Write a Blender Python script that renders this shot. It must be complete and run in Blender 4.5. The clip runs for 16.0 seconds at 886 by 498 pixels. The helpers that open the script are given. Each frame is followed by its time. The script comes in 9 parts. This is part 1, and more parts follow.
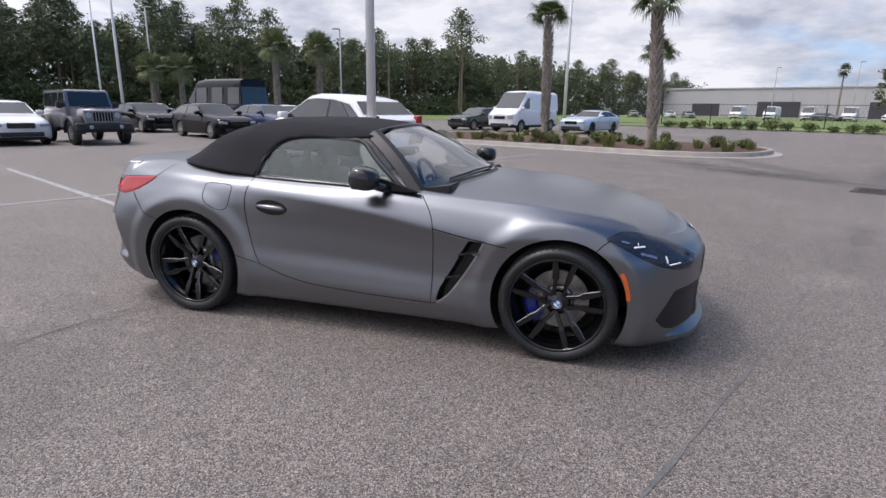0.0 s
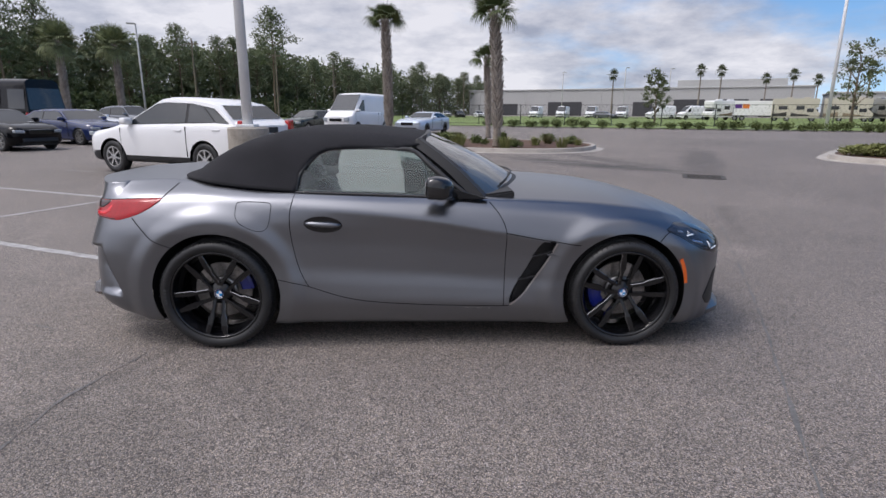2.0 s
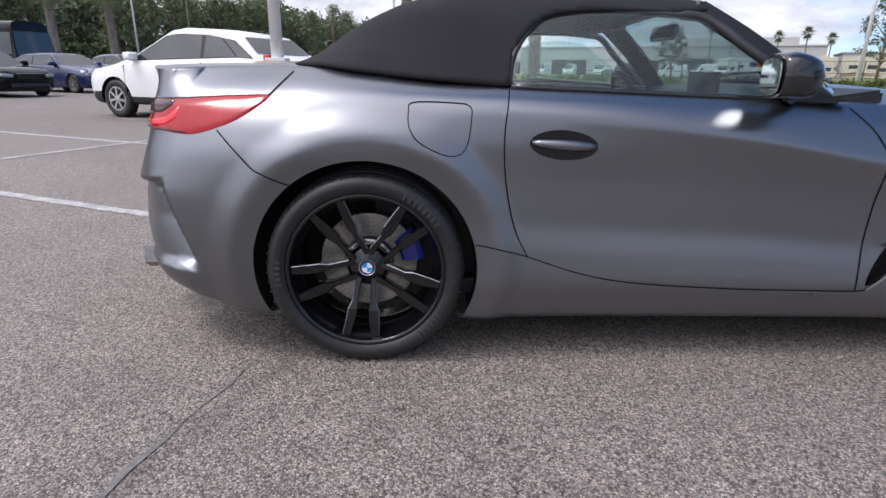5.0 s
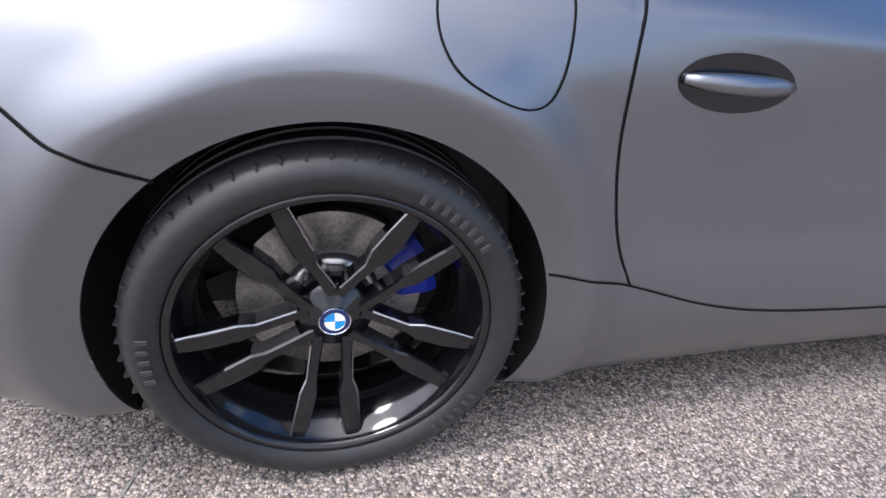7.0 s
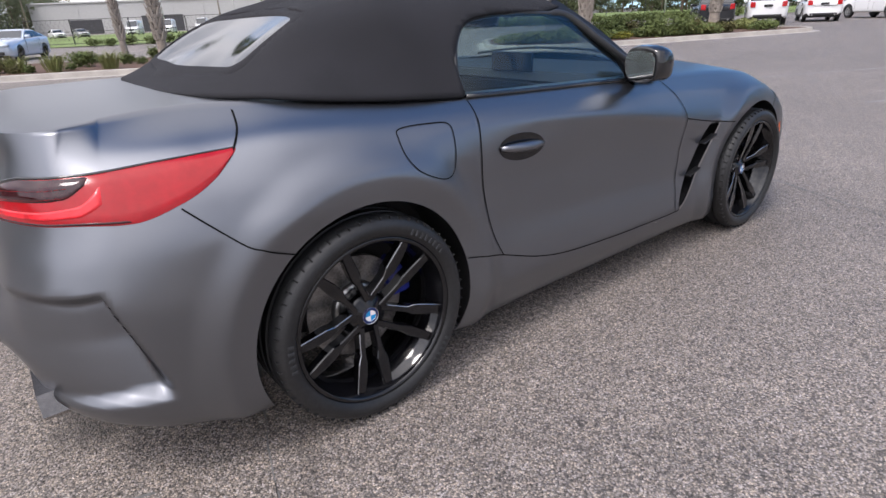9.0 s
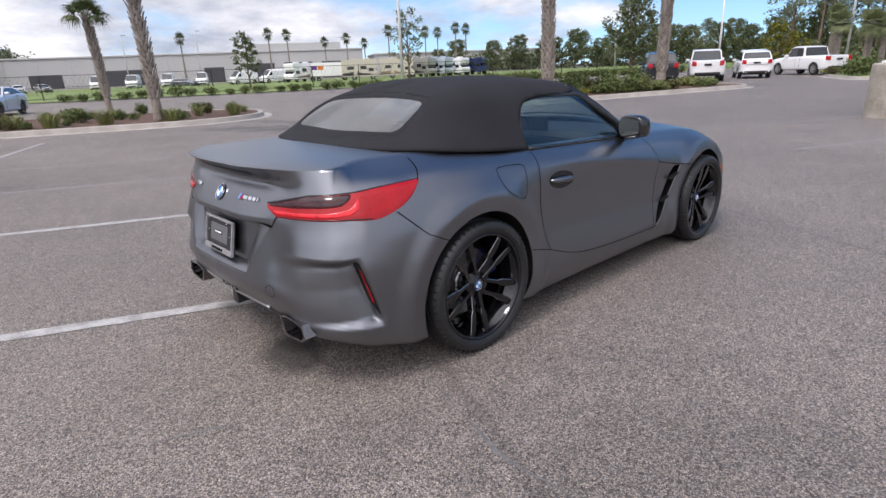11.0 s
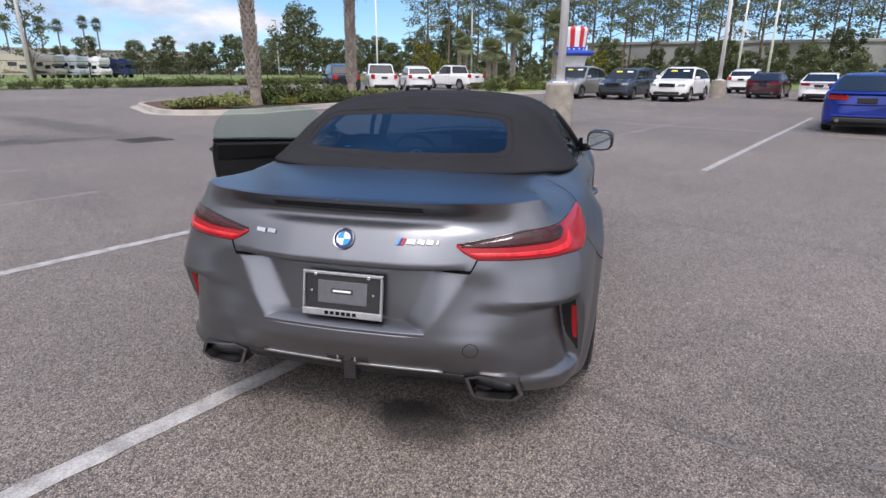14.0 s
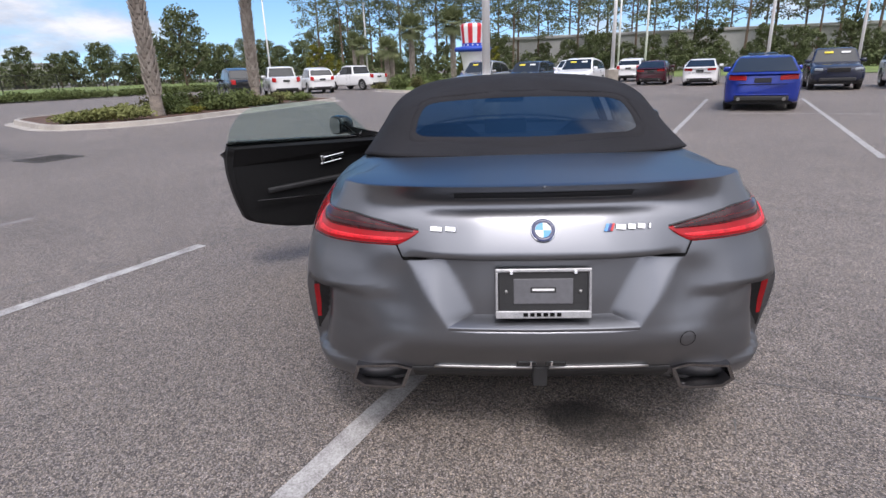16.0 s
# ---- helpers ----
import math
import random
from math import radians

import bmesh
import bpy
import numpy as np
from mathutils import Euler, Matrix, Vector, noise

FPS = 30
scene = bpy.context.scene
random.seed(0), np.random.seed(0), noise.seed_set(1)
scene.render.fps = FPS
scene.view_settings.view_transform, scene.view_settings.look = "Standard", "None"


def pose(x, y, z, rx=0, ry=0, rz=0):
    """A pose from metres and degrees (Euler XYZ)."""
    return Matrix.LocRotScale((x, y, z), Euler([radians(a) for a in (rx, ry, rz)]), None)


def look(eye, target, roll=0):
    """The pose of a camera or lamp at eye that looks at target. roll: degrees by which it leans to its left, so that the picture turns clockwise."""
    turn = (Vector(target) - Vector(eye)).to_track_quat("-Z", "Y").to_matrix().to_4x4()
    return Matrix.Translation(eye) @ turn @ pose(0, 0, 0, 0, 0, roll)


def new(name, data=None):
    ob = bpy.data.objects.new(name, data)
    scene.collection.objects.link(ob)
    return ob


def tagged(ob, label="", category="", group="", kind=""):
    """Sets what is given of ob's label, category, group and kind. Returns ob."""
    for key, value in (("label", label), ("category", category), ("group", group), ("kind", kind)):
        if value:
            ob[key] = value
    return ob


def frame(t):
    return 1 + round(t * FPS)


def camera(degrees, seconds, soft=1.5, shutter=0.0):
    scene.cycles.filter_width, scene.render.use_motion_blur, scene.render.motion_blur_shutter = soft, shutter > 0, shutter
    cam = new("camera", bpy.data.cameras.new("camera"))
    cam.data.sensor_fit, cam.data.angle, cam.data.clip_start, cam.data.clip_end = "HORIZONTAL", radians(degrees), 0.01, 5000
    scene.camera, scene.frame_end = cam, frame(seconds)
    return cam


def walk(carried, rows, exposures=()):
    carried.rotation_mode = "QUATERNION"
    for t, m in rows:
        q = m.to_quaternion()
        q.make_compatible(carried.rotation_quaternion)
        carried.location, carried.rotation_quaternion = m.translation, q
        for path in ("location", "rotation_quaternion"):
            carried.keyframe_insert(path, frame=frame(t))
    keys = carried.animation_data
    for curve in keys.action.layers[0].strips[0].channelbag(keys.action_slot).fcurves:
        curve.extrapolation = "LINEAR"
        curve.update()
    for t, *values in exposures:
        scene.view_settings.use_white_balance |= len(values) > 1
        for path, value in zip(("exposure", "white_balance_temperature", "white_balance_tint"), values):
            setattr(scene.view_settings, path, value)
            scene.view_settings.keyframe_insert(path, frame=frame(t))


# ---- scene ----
cam = camera(77.1, 16.0)
PATH = [
    (0, (2.727, -3.901, 1.393), (2.156, -2.049, 0.901), 0.8),
    (0.5, (2.371, -4.053, 1.393), (1.975, -2.153, 0.91), 1.1),
    (1, (2.007, -4.115, 1.398), (1.764, -2.188, 0.919), 0.9),
    (1.5, (1.646, -4.07, 1.405), (1.532, -2.131, 0.928), 0.5),
    (2, (1.279, -4.117, 1.415), (1.327, -2.176, 0.933), 0.2),
    (2.5, (0.986, -3.988, 1.387), (1.098, -2.055, 0.888), -0.1),
    (3, (0.717, -3.92, 1.302), (0.833, -1.975, 0.848), -0.5),
    (3.5, (0.515, -3.819, 1.107), (0.623, -1.913, 0.509), -0.4),
    (4, (0.463, -3.453, 1.064), (0.471, -1.543, 0.472), 0.2),
    (4.5, (0.319, -3.062, 1.02), (0.379, -1.144, 0.458), 0.9),
    (4.7, (0.269, -2.921, 1.007), (0.327, -1.005, 0.436), 0.7),
    (6.8, (-0.018, -1.683, 0.952), (0.246, 0.021, -0.06), 4.0),
    (7, (-0.035, -1.671, 0.951), (0.428, -0.004, -0.052), 4.8),
    (7.5, (-0.117, -1.768, 1.017), (0.662, -0.187, 0.072), 0.8),
    (8, (-0.212, -1.967, 1.116), (0.537, -0.355, 0.199), -2.3),
    (8.5, (-0.486, -2.056, 1.152), (0.508, -0.52, 0.344), -5.0),
    (9, (-0.758, -2.225, 1.195), (0.378, -0.773, 0.42), -2.4),
    (9.2, (-0.857, -2.317, 1.217), (0.278, -0.856, 0.457), -2.2),
    (11.3, (-1.984, -2.676, 1.376), (-0.644, -1.316, 0.78), -1.7),
    (11.5, (-2.05, -2.575, 1.381), (-0.662, -1.266, 0.78), -1.0),
    (12, (-2.132, -2.229, 1.386), (-0.642, -1.044, 0.774), -0.3),
    (12.5, (-2.306, -1.904, 1.398), (-0.691, -0.898, 0.782), 0.6),
    (13, (-2.46, -1.553, 1.408), (-0.746, -0.721, 0.799), 0.2),
    (13.5, (-2.527, -1.18, 1.43), (-0.75, -0.493, 0.822), 0.3),
    (14, (-2.668, -0.819, 1.429), (-0.819, -0.362, 0.819), 0.3),
    (14.5, (-2.624, -0.475, 1.41), (-0.767, -0.159, 0.739), -0.5),
    (15, (-2.611, -0.165, 1.422), (-0.734, -0.058, 0.74), 0.6),
    (15.5, (-2.681, 0.085, 1.424), (-0.799, 0.048, 0.751), -0.3),
    (16, (-2.627, 0.215, 1.355), (-0.728, 0.339, 0.74), -2.0),
]
EXPOSURE = [(t, stops + 0.2, white, 16.5) for t, stops, white in ((0.0, -0.14, 6380), (1.5, -0.30, 6380), (3.0, -0.30, 6360), (4.5, -0.13, 6360), (6.8, 1.03, 6250), (8.0, 0.97, 6350), (9.0, 0.28, 6480), (11.5, 0.04, 6480), (14.0, 0.0, 6480), (16.0, 0.0, 6480))]
walk(cam, [(t, look(eye, target, roll)) for t, eye, target, roll in PATH], EXPOSURE)

# ---------------------------------------------------------------- sky and sun
SUN_UP, SUN_TURN = radians(60), radians(260)
world = bpy.data.worlds.new("sky")
scene.world = world
world.use_nodes = True


def sky_nodes():
    nt = world.node_tree
    nt.nodes.clear()
    N, L = nt.nodes.new, nt.links.new
    out, bg = N("ShaderNodeOutputWorld"), N("ShaderNodeBackground")
    sky = N("ShaderNodeTexSky")
    sky.sky_type = "NISHITA"
    sky.sun_disc = False
    sky.sun_elevation, sky.sun_rotation = SUN_UP, SUN_TURN
    sky.air_density, sky.dust_density = 1.1, 0.35
    co = N("ShaderNodeTexCoord")
    sep = N("ShaderNodeSeparateXYZ")
    L(co.outputs["Generated"], sep.inputs[0])

    def maths(op, a, b, c=None):
        n = N("ShaderNodeMath")
        n.operation = op
        for i, v in enumerate((a, b, c)):
            if v is None:
                continue
            if isinstance(v, (int, float)):
                n.inputs[i].default_value = v
            else:
                L(v, n.inputs[i])
        return n.outputs[0]

    up = maths("MAXIMUM", sep.outputs[2], 0.0)
    den = maths("ADD", up, 0.28)
    comb = N("ShaderNodeCombineXYZ")
    L(maths("DIVIDE", sep.outputs[0], den), comb.inputs[0])
    L(maths("DIVIDE", sep.outputs[1], den), comb.inputs[1])
    n1, n2 = N("ShaderNodeTexNoise"), N("ShaderNodeTexNoise")
    n1.inputs["Scale"].default_value, n1.inputs["Detail"].default_value, n1.inputs["Roughness"].default_value = 0.95, 8, 0.55
    n2.inputs["Scale"].default_value, n2.inputs["Detail"].default_value, n2.inputs["Roughness"].default_value = 2.3, 6, 0.6
    L(comb.outputs[0], n1.inputs["Vector"])
    mv = N("ShaderNodeVectorMath")
    mv.operation = "ADD"
    mv.inputs[1].default_value = (3.1, 7.7, 2.0)
    L(comb.outputs[0], mv.inputs[0])
    L(mv.outputs[0], n2.inputs["Vector"])
    # a cloud bank on one side of the sky, thinning out towards the other
    bank = maths("MULTIPLY_ADD", maths("ABSOLUTE", sep.outputs[1], 0.0), 0.17, maths("MULTIPLY", sep.outputs[0], -0.22))
    cover = maths("ADD", n1.outputs[0], bank)
    ramp = N("ShaderNodeMapRange")
    ramp.interpolation_type = "SMOOTHSTEP"
    ramp.inputs["From Min"].default_value, ramp.inputs["From Max"].default_value = 0.41, 0.60
    L(cover, ramp.inputs["Value"])
    shade = N("ShaderNodeMapRange")
    shade.inputs["From Min"].default_value, shade.inputs["From Max"].default_value = 0.33, 0.62
    L(n2.outputs[0], shade.inputs["Value"])
    cl = N("ShaderNodeMix")
    cl.data_type = "RGBA"
    cl.inputs[6].default_value = (3.7, 4.0, 4.7, 1)
    cl.inputs[7].default_value = (8.4, 8.45, 8.5, 1)
    L(shade.outputs[0], cl.inputs[0])
    mix = N("ShaderNodeMix")
    mix.data_type = "RGBA"
    L(maths("MULTIPLY", ramp.outputs[0], 0.93), mix.inputs[0])
    # a clear deep blue between the clouds
    bent = N("ShaderNodeCombineXYZ")
    L(sep.outputs[0], bent.inputs[0])
    L(sep.outputs[1], bent.inputs[1])
    L(maths("MULTIPLY_ADD", up, 0.95, 0.11), bent.inputs[2])
    unit = N("ShaderNodeVectorMath")
    unit.operation = "NORMALIZE"
    L(bent.outputs[0], unit.inputs[0])
    L(unit.outputs[0], sky.inputs[0])
    sat = N("ShaderNodeHueSaturation")
    sat.inputs["Saturation"].default_value, sat.inputs["Value"].default_value = 1.30, 1.6
    L(sky.outputs[0], sat.inputs["Color"])
    # thin cloud glows round the veiled sun
    glow = N("ShaderNodeVectorMath")
    glow.operation = "DOT_PRODUCT"
    glow.inputs[1].default_value = (math.sin(SUN_TURN) * math.cos(SUN_UP), math.cos(SUN_TURN) * math.cos(SUN_UP), math.sin(SUN_UP))
    L(co.outputs["Generated"], glow.inputs[0])
    near = maths("POWER", maths("MAXIMUM", glow.outputs["Value"], 0.0), 3.0)
    lit = N("ShaderNodeVectorMath")
    lit.operation = "SCALE"
    L(cl.outputs[2], lit.inputs[0])
    L(maths("MULTIPLY_ADD", near, 2.3, 1.0), lit.inputs["Scale"])
    L(sat.outputs[0], mix.inputs[6])
    L(lit.outputs[0], mix.inputs[7])
    L(mix.outputs[2], bg.inputs[0])
    bg.inputs[1].default_value = 0.105
    L(bg.outputs[0], out.inputs[0])


sky_nodes()
sun_data = bpy.data.lights.new("sun", "SUN")
sun_data.energy, sun_data.angle, sun_data.color = 1.6, radians(16), (1.0, 0.96, 0.9)
sun = new("sun", sun_data)
sun.matrix_world = look((0, 0, 60), (0 - math.sin(SUN_TURN) * math.cos(SUN_UP), 0 - math.cos(SUN_TURN) * math.cos(SUN_UP), 60 - math.sin(SUN_UP)))


# ---------------------------------------------------------------- materials
def material(name, base, rough=0.5, metal=0.0, vary=0.12, scale=3.0, fine=60.0, bump=0.0, bump_scale=120.0, coat=0.0, spec=0.5,
             second=None, island=False, thing=0.0):
    """A surface with slow and fine variation of colour, its own roughness and a fine relief."""
    m = bpy.data.materials.new(name)
    m.use_nodes = True
    nt = m.node_tree
    N, L = nt.nodes.new, nt.links.new
    b = nt.nodes["Principled BSDF"]
    b.inputs["Roughness"].default_value, b.inputs["Metallic"].default_value = rough, metal
    b.inputs["Specular IOR Level"].default_value = spec
    b.inputs["Coat Weight"].default_value = coat
    b.inputs["Coat Roughness"].default_value = 0.05
    co = N("ShaderNodeTexCoord")
    slow, quick = N("ShaderNodeTexNoise"), N("ShaderNodeTexNoise")
    slow.inputs["Scale"].default_value, slow.inputs["Detail"].default_value = scale, 4
    quick.inputs["Scale"].default_value, quick.inputs["Detail"].default_value = fine, 3
    L(co.outputs["Object"], slow.inputs["Vector"])
    L(co.outputs["Object"], quick.inputs["Vector"])
    add = N("ShaderNodeMath")
    add.operation = "ADD"
    L(slow.outputs[0], add.inputs[0])
    L(quick.outputs[0], add.inputs[1])
    last = add.outputs[0]
    if island or thing:
        src = N("ShaderNodeNewGeometry") if island else N("ShaderNodeObjectInfo")
        ma = N("ShaderNodeMath")
        ma.operation = "MULTIPLY_ADD"
        ma.inputs[1].default_value = thing or 0.6
        L(src.outputs["Random Per Island" if island else "Random"], ma.inputs[0])
        L(last, ma.inputs[2])
        last = ma.outputs[0]
    mr = N("ShaderNodeMapRange")
    mr.inputs["From Min"].default_value, mr.inputs["From Max"].default_value = 0.74, 1.26 + (thing or 0.6 if island or thing else 0)
    L(last, mr.inputs["Value"])
    mix = N("ShaderNodeMix")
    mix.data_type = "RGBA"
    lo = second or tuple(c * (1 - vary) for c in base)
    hi = base if second else tuple(min(1, c * (1 + vary)) for c in base)
    mix.inputs[6].default_value, mix.inputs[7].default_value = (*lo, 1), (*hi, 1)
    L(mr.outputs[0], mix.inputs[0])
    L(mix.outputs[2], b.inputs["Base Color"])
    if bump:
        bt, bn = N("ShaderNodeTexNoise"), N("ShaderNodeBump")
        bt.inputs["Scale"].default_value, bt.inputs["Detail"].default_value = bump_scale, 3
        L(co.outputs["Object"], bt.inputs["Vector"])
        bn.inputs["Strength"].default_value, bn.inputs["Distance"].default_value = bump, 0.004
        L(bt.outputs[0], bn.inputs["Height"])
        L(bn.outputs[0], b.inputs["Normal"])
    return m


def glass_material(name, tint, rough=0.02, power=4.2, least=0.042):
    m = bpy.data.materials.new(name)
    m.use_nodes = True
    nt = m.node_tree
    nt.nodes.clear()
    N, L = nt.nodes.new, nt.links.new
    out, mix, tr, gl, lw = N("ShaderNodeOutputMaterial"), N("ShaderNodeMixShader"), N("ShaderNodeBsdfTransparent"), N("ShaderNodeBsdfGlossy"), N("ShaderNodeLayerWeight")
    pw, fr = N("ShaderNodeMath"), N("ShaderNodeMath")
    pw.operation, fr.operation = "POWER", "MULTIPLY_ADD"
    pw.inputs[1].default_value, fr.inputs[1].default_value, fr.inputs[2].default_value = power, 0.90, least
    L(lw.outputs["Facing"], pw.inputs[0])
    L(pw.outputs[0], fr.inputs[0])
    tr.inputs[0].default_value = (*tint, 1)
    gl.inputs["Roughness"].default_value = rough
    L(fr.outputs[0], mix.inputs[0])
    L(tr.outputs[0], mix.inputs[1])
    L(gl.outputs[0], mix.inputs[2])
    L(mix.outputs[0], out.inputs[0])
    return m


PAINT = material("satin_grey_paint", (0.205, 0.212, 0.229), rough=0.31, metal=0.96, vary=0.03, scale=1.5, fine=900, coat=0.0)
BLACK_GLOSS = material("gloss_black_paint", (0.012, 0.012, 0.013), rough=0.12, vary=0.1, coat=0.4)
SATIN_BLACK = material("satin_black_trim", (0.010, 0.010, 0.011), rough=0.38, vary=0.15, spec=0.35)
BLACK_PLASTIC = material("black_plastic", (0.018, 0.018, 0.019), rough=0.55, vary=0.2, bump=0.05)
SEAM = material("shut_gap", (0.005, 0.005, 0.005), rough=0.9, spec=0.1)
RUBBER = material("tyre_rubber", (0.0150, 0.0150, 0.0157), rough=0.44, spec=0.45, vary=0.3, scale=9, fine=90, bump=0.12, bump_scale=200)
CANVAS = material("black_canvas", (0.0188, 0.0184, 0.0208), rough=0.92, vary=0.18, scale=4, fine=400, bump=0.35, bump_scale=900, spec=0.25)
RIM_BLACK = material("rim_black", (0.005, 0.005, 0.006), rough=0.09, vary=0.1, coat=0.0, spec=0.55)
STEEL = material("brushed_steel", (0.42, 0.41, 0.40), rough=0.28, metal=1.0, vary=0.12, scale=20, fine=200)
CHROME = material("chrome", (0.82, 0.82, 0.83), rough=0.08, metal=1.0, vary=0.04)
CALIPER = material("blue_caliper_paint", (0.008, 0.02, 0.24), rough=0.3, vary=0.1, coat=0.3)
LAMP_RED = material("red_lamp_lens", (0.34, 0.008, 0.012), rough=0.14, vary=0.10, scale=14, fine=50, coat=0.0, spec=0.4)
LAMP_DARK = material("smoked_lamp_lens", (0.032, 0.007, 0.009), rough=0.10, vary=0.3, scale=16, coat=0.0, spec=0.5)
LAMP_CLEAR = material("headlamp_lens", (0.022, 0.027, 0.040), rough=0.05, vary=0.3, scale=25, coat=0.0, spec=0.35)
AMBER = material("amber_lens", (0.75, 0.13, 0.015), rough=0.25, vary=0.1, coat=0.4)
WHITE_LIGHT = material("white_lens_bar", (0.85, 0.88, 0.92), rough=0.2, vary=0.03)
LEATHER = material("black_leather", (0.012, 0.012, 0.0135), rough=0.55, vary=0.2, bump=0.15, bump_scale=300)
TRIM_BLACK = material("black_door_trim", (0.006, 0.006, 0.0066), rough=0.6, vary=0.2, spec=0.25, bump=0.1, bump_scale=300)
PALE_TRIM = material("pale_cabin_trim", (0.42, 0.44, 0.43), rough=0.7, vary=0.1)
GLASS_GREEN = glass_material("green_tinted_glass", (0.84, 0.93, 0.915))
GLASS_CLEAR = glass_material("windscreen_glass", (0.62, 0.70, 0.72), 0.02, 2.3, 0.06)
GLASS_REAR = glass_material("rear_window_glass", (0.20, 0.27, 0.34), 0.07, 2.6, 0.08)
GLASS_DARK = material("dark_car_glass", (0.014, 0.017, 0.019), rough=0.06, vary=0.25, scale=2, coat=0.0, spec=0.85)
MIRROR = material("mirror_glass", (0.5, 0.52, 0.53), rough=0.02, metal=1.0, vary=0.02)
BADGE_BLUE = material("badge_blue", (0.015, 0.27, 0.62), rough=0.25, vary=0.05)
BADGE_WHITE = material("badge_white", (0.8, 0.8, 0.8), rough=0.25, vary=0.03)
BADGE_NAVY = material("badge_navy", (0.01, 0.02, 0.09), rough=0.25, vary=0.05)


# ---------------------------------------------------------------- mesh helpers
def mesh_from(name, verts, faces, smooth=True):
    me = bpy.data.meshes.new(name)
    me.from_pydata([tuple(map(float, v)) for v in verts], [], [tuple(map(int, q)) for q in faces])
    me.update()
    if smooth:
        me.polygons.foreach_set("use_smooth", [True] * len(me.polygons))
    return me


def part(name, bm, mat, parent, label="", smooth=False):
    """Links a bmesh or mesh as one mesh object under a thing or a part."""
    if isinstance(bm, bmesh.types.BMesh):
        me = bpy.data.meshes.new(name)
        bm.to_mesh(me)
        bm.free()
        if smooth:
            me.polygons.foreach_set("use_smooth", [True] * len(me.polygons))
    else:
        me = bm
    if mat is not None and not me.materials:
        me.materials.append(mat)
    ob = new(name, me)
    ob.parent = parent
    if label:
        tagged(ob, label)
    return ob


def thing(name, m, label, category, group="", kind=""):
    ob = new(name)
    ob.matrix_basis = m
    ob.empty_display_size = 0.2
    return tagged(ob, label, category, group, kind)


def add_box(bm, lo, hi, bevel=0.0, m=None, segments=2, taper=None):
    """A box between two corners; taper: how far its top shrinks in x and y."""
    r = bmesh.ops.create_cube(bm, size=1.0)
    vs = r["verts"]
    c = [(a + b) / 2 for a, b in zip(lo, hi)]
    s = [b - a for a, b in zip(lo, hi)]
    for v in vs:
        k = (1 - taper[0], 1 - taper[1]) if taper and v.co.z > 0 else (1, 1)
        v.co = Vector((c[0] + v.co.x * s[0] * k[0], c[1] + v.co.y * s[1] * k[1], c[2] + v.co.z * s[2]))
    if bevel:
        es = list({e for v in vs for e in v.link_edges})
        nv = bmesh.ops.bevel(bm, geom=es, offset=bevel, segments=segments, affect="EDGES", profile=0.5)
        vs = list({v for f in nv["faces"] for v in f.verts} | {v for v in vs if v.is_valid})
    if m is not None:
        bmesh.ops.transform(bm, matrix=m, verts=[v for v in vs if v.is_valid])
    return vs


def add_lathe(bm, profile, axis="y", centre=(0, 0, 0), n=48, closed=False):
    """Turns (radius, offset along the axis) points about an axis."""
    rings = []
    for r, o in profile:
        ring = []
        for i in range(n):
            a = 2 * math.pi * i / n
            p = (r * math.cos(a), o, r * math.sin(a)) if axis == "y" else (r * math.cos(a), r * math.sin(a), o)
            ring.append(bm.verts.new(Vector(p) + Vector(centre)))
        rings.append(ring)
    pairs = list(zip(rings, rings[1:])) + ([(rings[-1], rings[0])] if closed else [])
    for a, b in pairs:
        for i in range(n):
            bm.faces.new((a[i], a[(i + 1) % n], b[(i + 1) % n], b[i]))
    if not closed:
        for ring, o in ((rings[0], 0), (rings[-1], 1)):
            if (ring[0].co - ring[n // 2].co).length < 1e-3:
                continue
    return rings


def add_tube(bm, pts, radius, n=8, caps=True):
    """A tube along points; radius may be one number or one for each point."""
    pts = [Vector(p) for p in pts]
    rs = radius if isinstance(radius, (list, tuple)) else [radius] * len(pts)
    rings, side = [], None
    for i, p in enumerate(pts):
        d = (pts[min(i + 1, len(pts) - 1)] - pts[max(i - 1, 0)]).normalized()
        if side is None:
            side = d.orthogonal().normalized()
        side = (side - d * side.dot(d)).normalized()
        up = d.cross(side)
        rings.append([bm.verts.new(p + (side * math.cos(2 * math.pi * k / n) + up * math.sin(2 * math.pi * k / n)) * rs[i]) for k in range(n)])
    for a, b in zip(rings, rings[1:]):
        for k in range(n):
            bm.faces.new((a[k], a[(k + 1) % n], b[(k + 1) % n], b[k]))
    if caps:
        bm.faces.new(rings[0][::-1])
        bm.faces.new(rings[-1])
    return rings


def add_prism(bm, outline, lo, hi, axis="y"):
    """A flat outline of (a, b) points pushed out along an axis."""
    def at(p, d):
        return {"y": (p[0], d, p[1]), "x": (d, p[0], p[1]), "z": (p[0], p[1], d)}[axis]
    a = [bm.verts.new(at(p, lo)) for p in outline]
    b = [bm.verts.new(at(p, hi)) for p in outline]
    n = len(outline)
    bm.faces.new(a[::-1])
    bm.faces.new(b)
    for i in range(n):
        bm.faces.new((a[i], a[(i + 1) % n], b[(i + 1) % n], b[i]))
    return a, b


def spline(keys, xs):
    """Smooth monotone curve through (x, value) keys, value a number or a tuple."""
    kx = np.array([k[0] for k in keys], float)
    ky = np.array([k[1] for k in keys], float)
    if ky.ndim == 1:
        return _pchip(kx, ky, np.asarray(xs, float))
    return np.stack([_pchip(kx, ky[:, i], np.asarray(xs, float)) for i in range(ky.shape[1])], -1)


